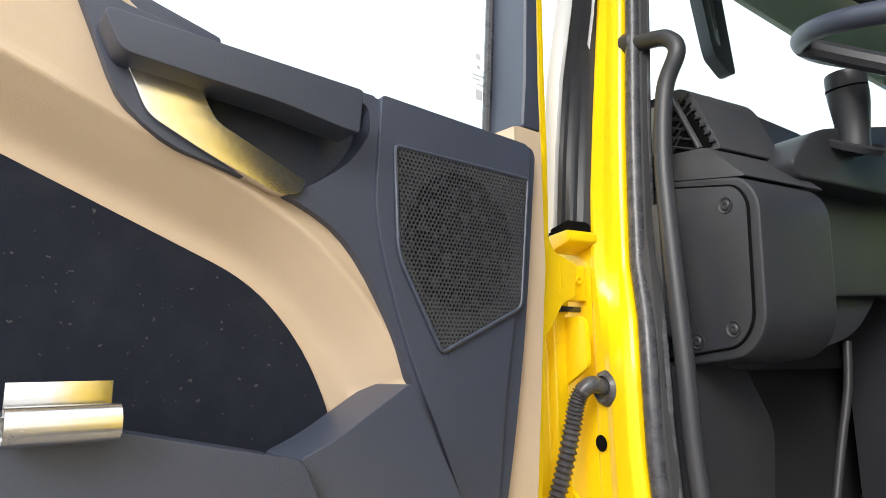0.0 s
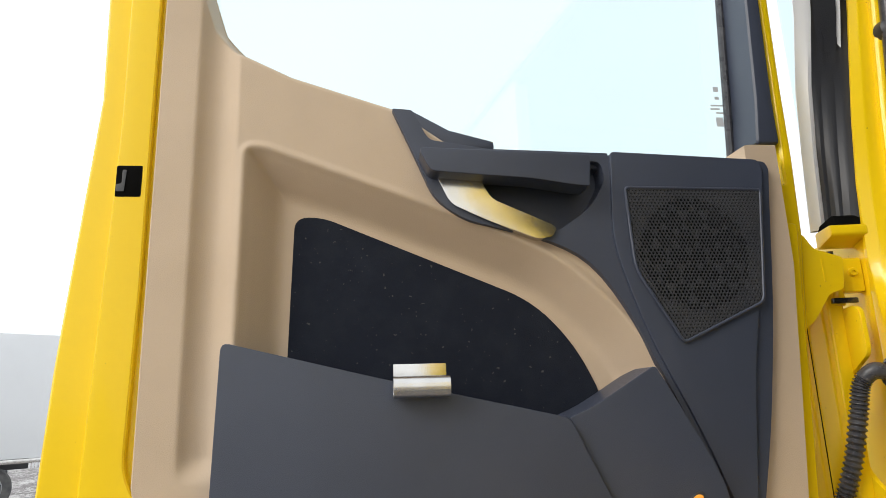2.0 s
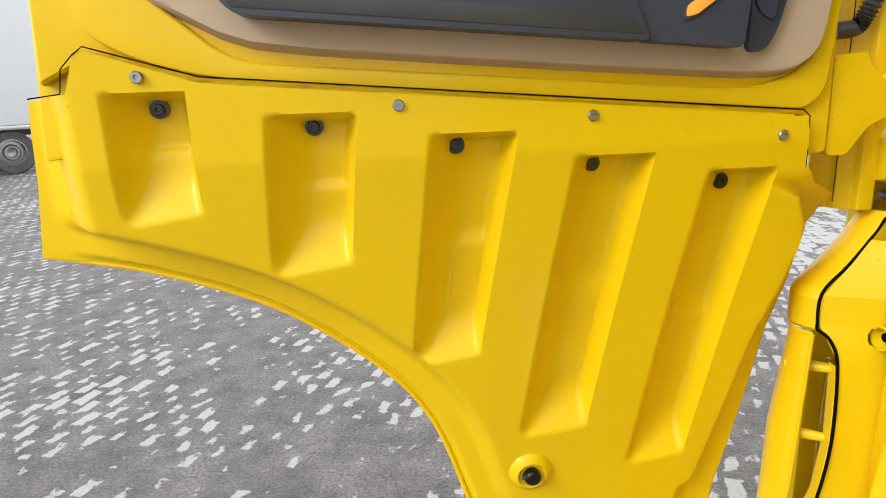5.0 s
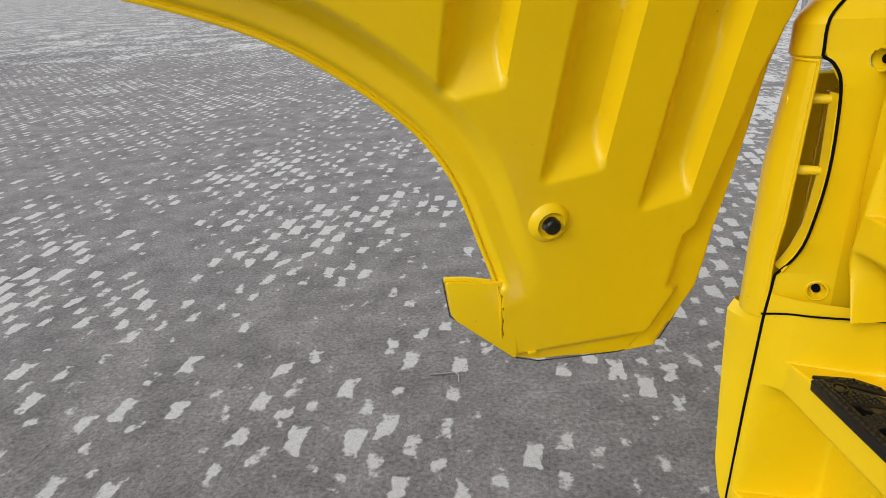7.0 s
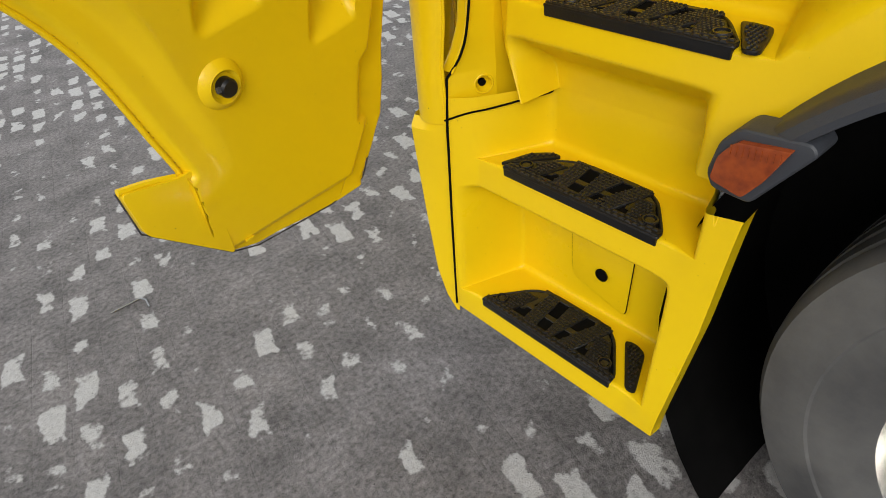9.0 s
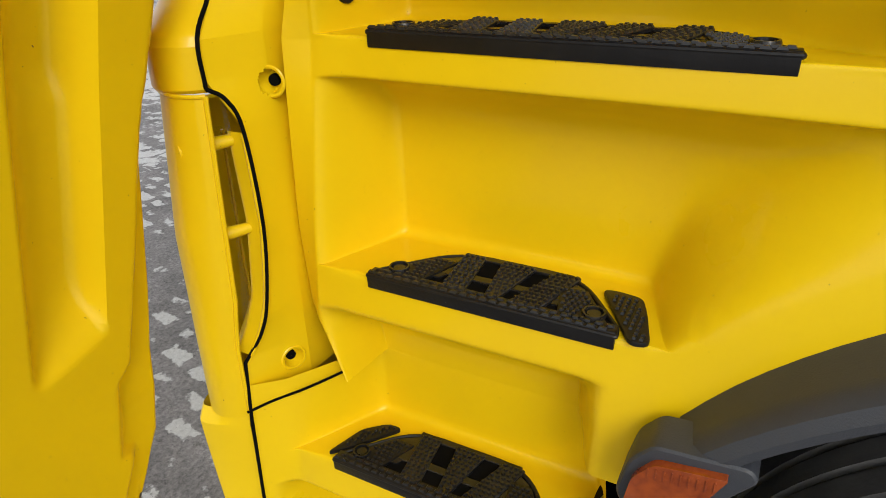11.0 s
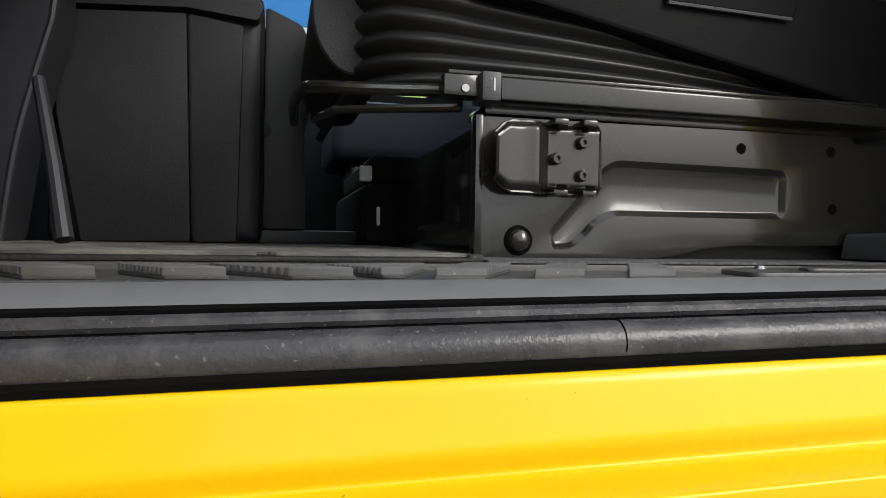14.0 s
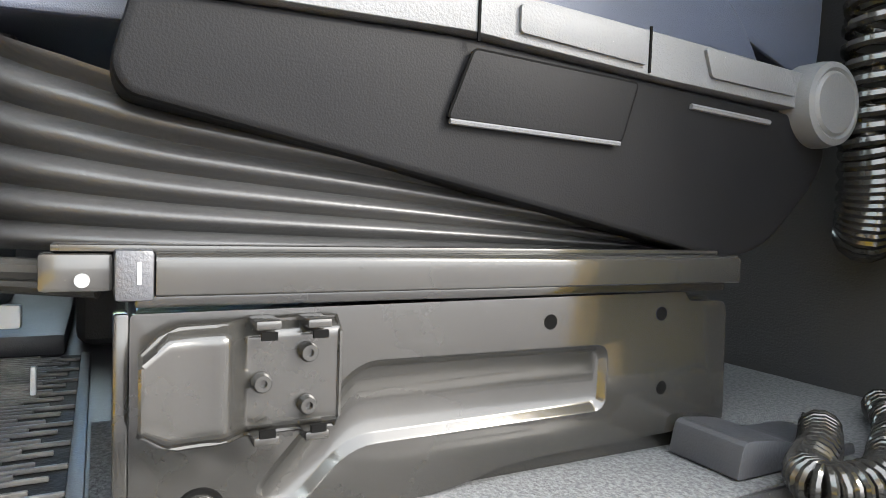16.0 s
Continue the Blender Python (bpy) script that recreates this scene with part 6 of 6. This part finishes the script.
def build_floor_things():
    hose = thing("air_gun_hose", "glossy black coiled hose hanging beside the seat", "hose")
    part("coil", coil(spline([(0.345, -1.457, 2.62), (0.345, -1.457, 2.30), (0.345, -1.460, 2.12), (0.348, -1.475, 2.03), (0.360, -1.490, 1.985), (0.375, -1.515, 2.01), (0.380, -1.520, 2.2), (0.380, -1.520, 2.6)], 8), 0.031, 54, 0.0066), BLACKSTEEL, hose)
    part("end_fitting", lathe([(0.0001, 0), (0.012, 0), (0.014, 0.03), (0.010, 0.05), (0.0001, 0.05)], 16, pose(0.345, -1.457, 2.61)), PLASTIC, hose)
    hs = thing("radio_receiver", "black plastic radio receiver lying on the cab floor", "receiver")
    part("body", prism(fillet([(y + 0.028, z) for y, z in ((-1.165, 1.770), (-1.172, 1.803), (-1.20, 1.800), (-1.232, 1.796), (-1.262, 1.782), (-1.33, 1.782), (-1.335, 1.770))], [0.003, 0.01, 0.01, 0.02, 0.02, 0.005, 0.003], 3), 0.255, 0.330, "yz", 0.006, 3), PLASTIC, hs)
    part("cord", coil(spline([(0.29, -1.305, 1.786), (0.25, -1.24, 1.786), (0.215, -1.17, 1.786), (0.19, -1.16, 1.786), (0.185, -1.22, 1.786), (0.22, -1.30, 1.786), (0.26, -1.38, 1.786), (0.31, -1.45, 1.786)], 6), 0.016, 44, 0.0042), BLACKSTEEL, hs, "coiled black cord")
    hatch = thing("floor_hatch", "dark rubber hatch in the cab floor", "hatch")
    part("pad", prism(fillet([(0.130, -0.845), (0.205, -0.868), (0.225, -0.905), (0.245, -1.10), (0.135, -1.10)], 0.02, 4), 1.7570, 1.7640, "xy", 0.003), MATFLOOR, hatch)
    part("hump", prism(fillet([(0.140, -0.905), (0.185, -0.94), (0.20, -1.09), (0.14, -1.09)], 0.02, 4), 1.7630, 1.7672, "xy", 0.004, 4), MATFLOOR, hatch)
    part("rivet", lathe([(0.006, 0), (0.004, 0.003), (0.0001, 0.004)], 14, pose(0.192, -0.905, 1.7640)), ZINC, hatch)
    # ribbed blocks of the entrance mat
    em = thing("entrance_mat", "grey rubber entrance mat with ribbed blocks", "mat")
    part("sheet", block(0.098, 0.235, -0.86, -0.16, 1.7545, 1.7595, 0.001), MATFLOOR, em)
    shapes = [((0.208, -0.622), (0.208, -0.665), (0.103, -0.608), (0.103, -0.571)), ((0.212, -0.701), (0.208, -0.737), (0.103, -0.682), (0.103, -0.643)), ((0.217, -0.782), (0.214, -0.812), (0.103, -0.757), (0.103, -0.717)),
              ((0.176, -0.505), (0.194, -0.585), (0.112, -0.552), (0.112, -0.538)), ((0.178, -0.420), (0.168, -0.468), (0.103, -0.520), (0.103, -0.478)), ((0.167, -0.362), (0.162, -0.398), (0.103, -0.440), (0.103, -0.402)),
              ((0.165, -0.285), (0.160, -0.325), (0.103, -0.365), (0.103, -0.325)), ((0.165, -0.205), (0.160, -0.245), (0.103, -0.288), (0.103, -0.248))]
    for a, b, c, d in shapes:
        n = 11
        base = part("ribbed_block", prism([a, b, c, d], 1.7590, 1.7625, "xy", 0.001, 1), MATFLOOR, em)
        for i in range(n):
            k0, k1 = i / n, (i + 0.56) / n
            q = [tuple(Vector(a).lerp(Vector(d), k0)), tuple(Vector(b).lerp(Vector(c), k0)), tuple(Vector(b).lerp(Vector(c), k1)), tuple(Vector(a).lerp(Vector(d), k1))]
            part("slat", prism(q, 1.7615, 1.7678, "xy", 0.0010, 1), RIBTOP, base)
    fm = thing("foot_mat", "muddy ribbed rubber mat before the driver seat", "mat")
    part("sheet", block(0.25, 0.95, -0.645, -0.02, 1.7655, 1.770, 0.002), MUDMAT, fm)
    rng = random.Random(5)
    for i in range(58):
        x = 0.258 + i * 0.0118
        y = -0.640 + 0.06 * ((i * 7) % 5) / 5
        while y < -0.05:
            long, lean = rng.uniform(0.10, 0.22), rng.uniform(-0.004, 0.006)
            part("rib", prism([(x, y), (x + 0.0042, y), (x + 0.0036 - lean, y + long), (x - lean, y + long - 0.003)], 1.770, 1.7740, "xy", 0.0008, 1), RIBMAT, fm)
            y += long + rng.uniform(0.006, 0.016)
    part("edge_strip", prism([(0.246, -0.652), (0.95, -0.652), (0.95, -0.640), (0.252, -0.640)], 1.7655, 1.7735, "xy", 0.002), MATFLOOR, fm)


def build_console():
    c = thing("centre_console", "black plastic centre console with storage flaps", "console")
    part("body", block(0.926, 1.45, -0.440, -0.08, 1.768, 2.24, 0.030, 4), CONSOLE, c)
    part("flap", prism(fillet([(-0.143, 1.775), (-0.104, 1.99), (-0.098, 2.165), (-0.308, 2.178), (-0.318, 1.775)], 0.006, 3), 0.905, 0.932, "yz", 0.005, 3), CONSOLE, c)
    part("flap", prism(fillet([(-0.3125, 2.178), (-0.322, 1.775), (-0.396, 1.776), (-0.402, 2.05), (-0.404, 2.165)], 0.006, 3), 0.907, 0.932, "yz", 0.009, 4), CONSOLE, c)
    part("top_band", prism(fillet([(-0.08, 2.172), (-0.08, 2.245), (-0.40, 2.255), (-0.440, 2.20), (-0.430, 2.174), (-0.31, 2.186)], 0.006, 3), 0.898, 0.94, "yz", 0.010, 4), CONSOLE, c)
    part("cup", lathe([(0.05, -0.02), (0.052, 0.02), (0.048, 0.022), (0.045, -0.01), (0.0001, -0.012)], 30, pose(1.02, -0.446, 1.99, 90, 0, 15)), CONSOLE, c)
    part("side_wing", prism(fillet([(-0.441, 1.802), (-0.442, 2.225), (-0.51, 2.196), (-0.54, 2.133), (-0.538, 2.073), (-0.515, 2.02), (-0.52, 1.802)], 0.01), 0.97, 1.40, "yz", 0.008), CONSOLE, c)
    part("base_step", block(0.955, 1.7, -0.62, -0.08, 1.768, 1.80, 0.008), CONSOLE, c)
    k = thing("knee_bolster", "dark grained plastic bolster standing before the pedals", "cover")
    part("bolster", prism(fillet([(0.02, 1.772), (0.02, 2.3), (-0.135, 2.3), (-0.135, 2.139), (-0.123, 2.078), (-0.109, 2.026), (-0.083, 1.915), (-0.063, 1.772)], 0.015, 3), 0.78, 0.90, "yz", 0.012, 3), DASH, k)
    part("bead", tube(spline([(0.783, -0.137, 2.3), (0.783, -0.137, 2.139), (0.783, -0.125, 2.078), (0.783, -0.111, 2.026), (0.783, -0.085, 1.915), (0.783, -0.065, 1.772)], 4), 0.006, 8), DASH, k)
    p = thing("accelerator_pedal", "black rubber pedal standing on the foot mat", "pedal")
    part("pad", tube([(0.541, -0.222, 1.779), (0.575, -0.200, 1.87), (0.620, -0.168, 1.985)], lambda q: 0.011 - 0.003 * q, 10), DASH, p)
    t = thing("tunnel_cover", "dark engine tunnel cover between the seats", "cover")
    part("cover", block(1.0, 1.6, -1.5, -0.63, 1.768, 1.90, 0.03, 3), CAB_LINING, t)
    part("top_pad", block(1.02, 1.58, -1.48, -0.65, 1.901, 1.96, 0.02, 3), CAB_LINING, t)
    p = thing("passenger_seat", "dark passenger seat behind the console", "seat")
    part("cushion", block(1.62, 2.15, -1.15, -0.62, 2.02, 2.2, 0.04, 4), SOFT, p)
    part("backrest", block(1.62, 2.15, -1.32, -1.16, 2.02, 2.95, 0.04, 4), SOFT, p)
    part("pedestal", block(1.68, 2.08, -1.12, -0.68, 1.768, 2.02, 0.02), BLACKSTEEL, p)
    j = thing("plastic_tag", "pale plastic tag under the seat front", "tag")
    part("tag", block(0.60, 0.612, -0.598, -0.580, 1.868, 1.890, 0.003), PRINT, j)
    part("lower_tag", block(0.60, 0.607, -0.610, -0.605, 1.805, 1.832, 0.002), PRINT, j)


def build_dash():
    d = thing("dashboard", "black lorry dashboard with side vent and cowl", "dashboard")
    # end of the dashboard with its screwed cover
    outer = [(0.06, 2.42), (-0.232, 2.366), (-0.256, 2.330), (-0.250, 2.140), (-0.216, 2.096), (0.06, 2.066)]
    cover = [(0.05, 2.408), (-0.221, 2.353), (-0.238, 2.327), (-0.231, 2.146), (-0.206, 2.113), (0.05, 2.082)]
    rad = [0.01, 0.03, 0.03, 0.05, 0.04, 0.01]
    end = part("end_panel", prism(fillet(outer, rad, 5), 0.124, 0.30, "yz", 0.010, 4), DASH, d, "black plastic dashboard end")
    part("fuse_cover", prism(fillet(cover, [r * 0.7 for r in rad], 5), 0.1185, 0.130, "yz", 0.003), DASH, end, "screwed black cover")
    part("cover_joint", tube([(0.1225, a, b) for a, b in fillet(cover, [r * 0.8 for r in rad], 5)], 0.0030, 6, closed=True), HOLE, end)
    for y, z in ((-0.203, 2.326), (-0.199, 2.138), (-0.096, 2.337), (-0.132, 2.122)):
        s = part("panel_screw", join(screw_mesh(0.0075, 0.003), lathe([(0.0125, -0.001), (0.0125, 0.0018), (0.009, 0.0)], 18)), DASH, end)
        s.matrix_local = pose(0.1182, y, z, 0, -90)
    part("shoulder", prism(fillet([(0.06, 2.465), (-0.064, 2.447), (-0.160, 2.436), (-0.228, 2.370), (0.06, 2.424)], 0.008, 3), 0.140, 0.34, "yz", 0.006, 3), PLASTIC, d)
    # side vent with a slanted lattice
    vent = part("side_vent", prism(fillet([(0.06, 2.579), (-0.094, 2.572), (-0.116, 2.550), (-0.164, 2.438), (-0.064, 2.449), (0.06, 2.462)], [0.01, 0.02, 0.02, 0.006, 0.006, 0.01], 4), 0.172, 0.34, "yz", 0.006, 3), PLASTIC, d, "grey side air vent")
    # flat pale plate added over the vent's forward half
    part("pale_plate", prism([(0.05, 2.562), (-0.045, 2.556), (-0.052, 2.462), (0.05, 2.472)], 0.168, 0.1715, "yz", 0.001), VISOR, vent, "pale olive plate")
    part("vent_face", prism(fillet([(-0.066, 2.552), (-0.100, 2.548), (-0.150, 2.446), (-0.060, 2.452)], 0.004), 0.1685, 0.1715, "yz", 0.001), HOLE, vent)
    for k in range(5):
        part("vent_slat", tube([(0.167, -0.062 - 0.004 * k, 2.452 + 0.021 * k), (0.167, -0.088 - 0.012 * min(k, 2), 2.482 + 0.018 * k)], 0.0022, 6), DASH, vent)
        part("vent_slat", tube([(0.167, -0.064, 2.470 + 0.018 * k), (0.167, -0.120 + 0.010 * k, 2.448 + 0.021 * k)], 0.0022, 6), DASH, vent)
    part("vent_vane", tube([(0.165, -0.080, 2.552), (0.165, -0.128, 2.447)], 0.0055, 8), PLASTIC, vent)
    for k in range(6):
        part("vent_tooth", block(0.1655, 0.172, -0.104 - 0.0085 * k - 0.010, -0.104 - 0.0085 * k, 2.534 - 0.0165 * k, 2.539 - 0.0165 * k, 0.001), DASH, vent)
    # lower dash, knee panel and bulkhead lining
    part("lower_dash", prism(fillet([(0.262, 2.352), (0.316, 2.389), (0.669, 2.417), (1.6, 2.44), (1.6, 2.23), (0.622, 2.212), (0.245, 2.192), (0.250, 2.276)], [0.02, 0.03, 0.02, 0.02, 0.02, 0.05, 0.015, 0.03], 4), -0.160, 0.05, "xz", 0.014, 4), DASH, d, "dark grained lower dash")
    part("under_panel", prism(fillet([(0.240, 2.196), (0.214, 2.074), (0.337, 2.087), (0.552, 2.138), (0.640, 2.215)], [0.01, 0.02, 0.06, 0.06, 0.02], 5), -0.135, 0.05, "xz", 0.02, 3), DASH, d)
    for x, z in ((0.291, 2.231), (0.352, 2.243)):
        part("dash_hole", lathe([(0.0065, 0.0006), (0.0001, 0.0006)], 14, pose(x, -0.1605, z, 90)), HOLE, d)
    part("side_strut", prism(fillet([(0.244, 2.30), (0.262, 2.345), (0.285, 2.30), (0.262, 2.24)], 0.006), -0.19, -0.12, "xz", 0.004), DASH, d)
    part("knee_edge", tube(spline([(0.545, -0.120, 2.125), (0.530, -0.120, 2.04), (0.495, -0.115, 1.93), (0.455, -0.11, 1.80)], 6), 0.008, 12), CONSOLE, d)
    cowl = fillet([(0.332, 2.618), (0.350, 2.616), (0.640, 2.584), (0.580, 2.512), (0.470, 2.440), (0.405, 2.462), (0.352, 2.530), (0.330, 2.590)], [0.008, 0.008, 0.012, 0.02, 0.01, 0.02, 0.02, 0.008], 3)
    part("instrument_cowl", prism(cowl, -0.022, 0.09, "xz", 0.006, 3), DASH, d, "black instrument cowl")
    part("cowl_edge", tube([(0.331, -0.024, 2.612), (0.352, -0.024, 2.530), (0.405, -0.024, 2.462), (0.452, -0.024, 2.440)], 0.005, 8), PLASTIC, d)
    part("top", block(0.30, 2.2, 0.05, 0.22, 2.40, 2.47, 0.02), DASH, d)
    part("back", block(0.13, 2.2, 0.051, 0.10, 2.07, 2.39, 0.01), DASH, d)
    w = thing("steering_wheel", "dark steering wheel with column and stalk", "steering wheel")
    m = pose(0.470, -0.395, 2.600, 17, -4, 0)
    ring = [m @ Vector((0.225 * math.cos(a), 0.225 * math.sin(a), 0)) for a in (2 * math.pi * k / 48 for k in range(48))]
    part("rim", tube(ring, 0.0175, 16, closed=True), SOFT, w)
    part("spoke", tube([m @ Vector((-0.02, 0.0, -0.05)), m @ Vector((0.12, -0.03, -0.03)), m @ Vector((0.215, -0.06, -0.002))], 0.020, 10), DASH, w)
    part("spoke", tube([m @ Vector((-0.05, 0.02, -0.06)), m @ Vector((-0.10, 0.12, -0.03)), m @ Vector((-0.09, 0.205, -0.002))], 0.018, 10), DASH, w)
    part("hub", lathe([(0.0001, -0.03), (0.075, -0.038), (0.085, -0.06), (0.05, -0.16)], 28, m), DASH, w)
    part("column_shroud", prism(fillet([(0.282, 2.418), (0.330, 2.470), (0.380, 2.492), (0.621, 2.538), (0.95, 2.56), (0.95, 2.40), (0.60, 2.392), (0.300, 2.392)], [0.01, 0.03, 0.04, 0.03, 0.02, 0.02, 0.02, 0.01], 4), -0.215, -0.03, "xz", 0.018, 4), DASH, w)
    part("stalk", tube(spline([(0.452, -0.225, 2.455), (0.455, -0.225, 2.505), (0.452, -0.226, 2.550), (0.447, -0.227, 2.585), (0.446, -0.228, 2.606)], 8), lambda t: (0.0265 + 0.0075 * ss(0.1, 0.6, t)) * math.sqrt(max(1 - (max(t - 0.88, 0) / 0.135) ** 2, 0.03)), 18), DASH, w, "thick black control stalk")
    part("stalk_band", tube([(0.4475, -0.2265, 2.572), (0.4470, -0.2266, 2.575)], 0.0344, 18), HOLE, w)
    part("stalk_collar", lathe([(0.056, -0.004), (0.058, 0.006), (0.052, 0.010), (0.042, 0.004), (0.026, 0.0)], 32, pose(0.450, -0.218, 2.468, 30, -6)), DASH, w)
    g = thing("grab_handle", "black curved entry grab handle on the pillar", "handle")
    part("bar", tube(spline([(0.112, -0.040, 2.662), (0.112, -0.085, 2.652), (0.112, -0.122, 2.638), (0.110, -0.142, 2.605), (0.102, -0.118, 2.545), (0.086, -0.118, 2.43), (0.074, -0.130, 2.32), (0.067, -0.142, 2.20), (0.063, -0.152, 2.08), (0.062, -0.158, 1.96), (0.066, -0.168, 1.84), (0.075, -0.172, 1.785)], 6), 0.0148, 14), DASH, g)
    part("foot", lathe([(0.024, 0), (0.022, 0.02), (0.017, 0.024)], 18, pose(0.112, -0.030, 2.665, 90)), DASH, g)
    s = thing("pillar_trim", "dark inner pillar trim beside the dashboard", "trim")
    zs = [1.770, 1.85, 2.0, 2.15, 2.30, 2.45, 2.60, 2.80, 3.05]
    rows = []
    for z in zs:
        xe, ye = lerp([(a, b) for a, b, c in PILLAR_EDGE], max(z, 1.80)) + 0.020, lerp([(a, c) for a, b, c in PILLAR_EDGE], max(z, 1.80)) - 0.022
        rows.append([(xe - 0.004, ye + 0.01), (xe + 0.004, ye - 0.008), (xe + 0.020, ye - 0.012), (xe + 0.026, ye - 0.004), (xe + 0.055, ye + 0.03), (xe + 0.10, ye + 0.14)])
    part("trim", loft(rows, zs, 4), CAB_LINING, s, "", 30)
    part("upright_strip", block(0.072, 0.090, -0.112, -0.098, 2.13, 2.345, 0.004), PLASTIC, s)
    part("upright_strip", block(0.066, 0.086, -0.145, -0.120, 1.86, 2.085, 0.004), DASH, s)
    part("kick_panel", prism(fillet([(0.075, 1.77), (0.075, 2.09), (0.26, 2.09), (0.33, 1.98), (0.30, 1.77)], 0.03, 3), -0.105, 0.05, "xz", 0.015), CONSOLE, s)
    part("pillar_back", prism([(0.05, 1.77), (0.05, 2.46), (0.13, 2.46), (0.13, 1.77)], -0.03, 0.10, "xz", 0), CAB_LINING, s)
    mi = thing("door_mirror", "dark outside mirror seen through the windscreen", "mirror")
    part("housing", prism(fillet([(0.745, 3.2), (0.790, 2.985), (0.800, 2.955), (0.858, 2.91), (0.885, 2.915), (0.845, 3.2)], 0.010, 3), 0.30, 0.34, "xz", 0.010), DASH, mi)
    part("glass", prism(fillet([(0.775, 3.2), (0.806, 2.99), (0.822, 2.985), (0.80, 3.2)], 0.004, 3), 0.296, 0.299, "xz", 0), STEEL, mi, "narrow strip of mirror glass")
    v = thing("sun_visor", "pale lined sun shade above the windscreen", "sun visor")
    part("panel", prism([(0.86, 3.172), (1.30, 3.095), (1.75, 3.035), (2.3, 3.0), (2.3, 3.4), (0.86, 3.4)], 0.29, 0.31, "xz", 0.004), VISOR, v)


def build_cabin():
    build_shell()
    build_cab_outside()
    build_seat()
    build_console()
    build_floor_things()
    build_dash()


def build_yard_things():
    # made-up boxes stand in for the blue, pale and green view beyond the cab
    b = thing("colour_boxes", "added blue, pale and green boxes beyond the passenger side", "container", pose(9.5, -2.6, 0))
    part("box", block(-0.5, 1, -3, 3, 4.72, 6.5, 0.02), BLUE, b)
    part("band", block(-0.5, 1, -3, 3, 4.22, 4.715, 0.02), PRINT, b)
    part("green_band", block(-0.5, 1, -3, 3, 0.0, 4.215, 0.02), GREEN, b, "green lower part")
    f = thing("barrier", "white slatted barrier on dark feet across the yard", "barrier", pose(-18.5, 24.5, 0, 0, 0, 35))
    part("rail", block(-1.2, 1.2, -0.03, 0.03, 1.0, 1.06, 0.01), WHITE, f)
    for i in range(20):
        part("slat", block(-1.17 + i * 0.12, -1.10 + i * 0.12, -0.02, 0.02, 0.12, 1.0, 0.004), WHITE, f)
    for x in (-0.9, 0.9):
        part("foot", block(x - 0.15, x + 0.15, -0.4, 0.4, 0.0, 0.11, 0.02), RUBBER, f)
    w = thing("pole", "thin grey lamp post beyond the windscreen", "post", pose(6.5, 10.5, 0))
    part("shaft", lathe([(0.05, 0), (0.04, 5.2), (0.0001, 5.2)], 12), ZINC, w)
    t = thing("bent_wire", "bent piece of steel wire lying on the paving", "wire")
    part("wire", tube([(-0.80, 1.10, 0.006), (-0.70, 1.10, 0.006), (-0.685, 1.08, 0.006), (-0.69, 1.03, 0.006)], 0.003, 6), ZINC, t)


# ---------------- put it together ----------------
truck = thing("truck", "yellow lorry cab with open door and moulded entry steps", "truck")
build_door()
build_clip()
cab = build_cab_side()
BARS = [(0.265, 0.232, 0.038, 0.034), (0.392, 0.356, 0.040, 0.034), (0.486, 0.500, 0.020, 0.056), (0.580, 0.636, 0.042, 0.036), (0.725, 0.772, 0.040, 0.036)]
SHORT = [(0.365, 0.335, 0.036, 0.034), (0.52, 0.53, 0.018, 0.052), (0.65, 0.735, 0.044, 0.036)]
tread("entry_step", -0.211, -0.700, -0.302, -0.610, -0.004, 0.122, 1.411, "wide black studded plastic step below the door sill", BARS)
tread("entry_step", -0.209, -0.566, -0.302, -0.488, -0.046, 0.118, 1.0825, "worn black studded plastic step in the yellow moulding", SHORT)
tread("entry_step", -0.146, -0.519, -0.240, -0.440, -0.098, 0.118, 0.748, "black studded plastic step above the lowest one", SHORT)
tread("entry_step", -0.106, -0.484, -0.190, -0.400, -0.145, 0.130, 0.381, "lowest black studded plastic step near the ground", SHORT)
side_pad([(0.052, -0.523), (0.057, -0.540), (0.052, -0.577), (0.016, -0.590), (-0.048, -0.607), (-0.054, -0.583)], 1.081, "small black studded pad beside a step")
side_pad([(-0.094, -0.128), (-0.02, -0.150), (0.012, -0.185), (0.012, -0.214), (-0.070, -0.152)], 0.746, "small black studded pad in front of a step")
side_pad([(-0.138, -0.517), (-0.025, -0.436), (-0.018, -0.462), (-0.03, -0.492), (-0.134, -0.540)], 0.379, "small black studded pad beside the lowest step")
build_front_corner()
build_pillar()
build_wheel()
build_cabin()
trailer(pose(-16.1, 10.05, 0, 0, 0, 49))
build_yard_things()
lay_paving()
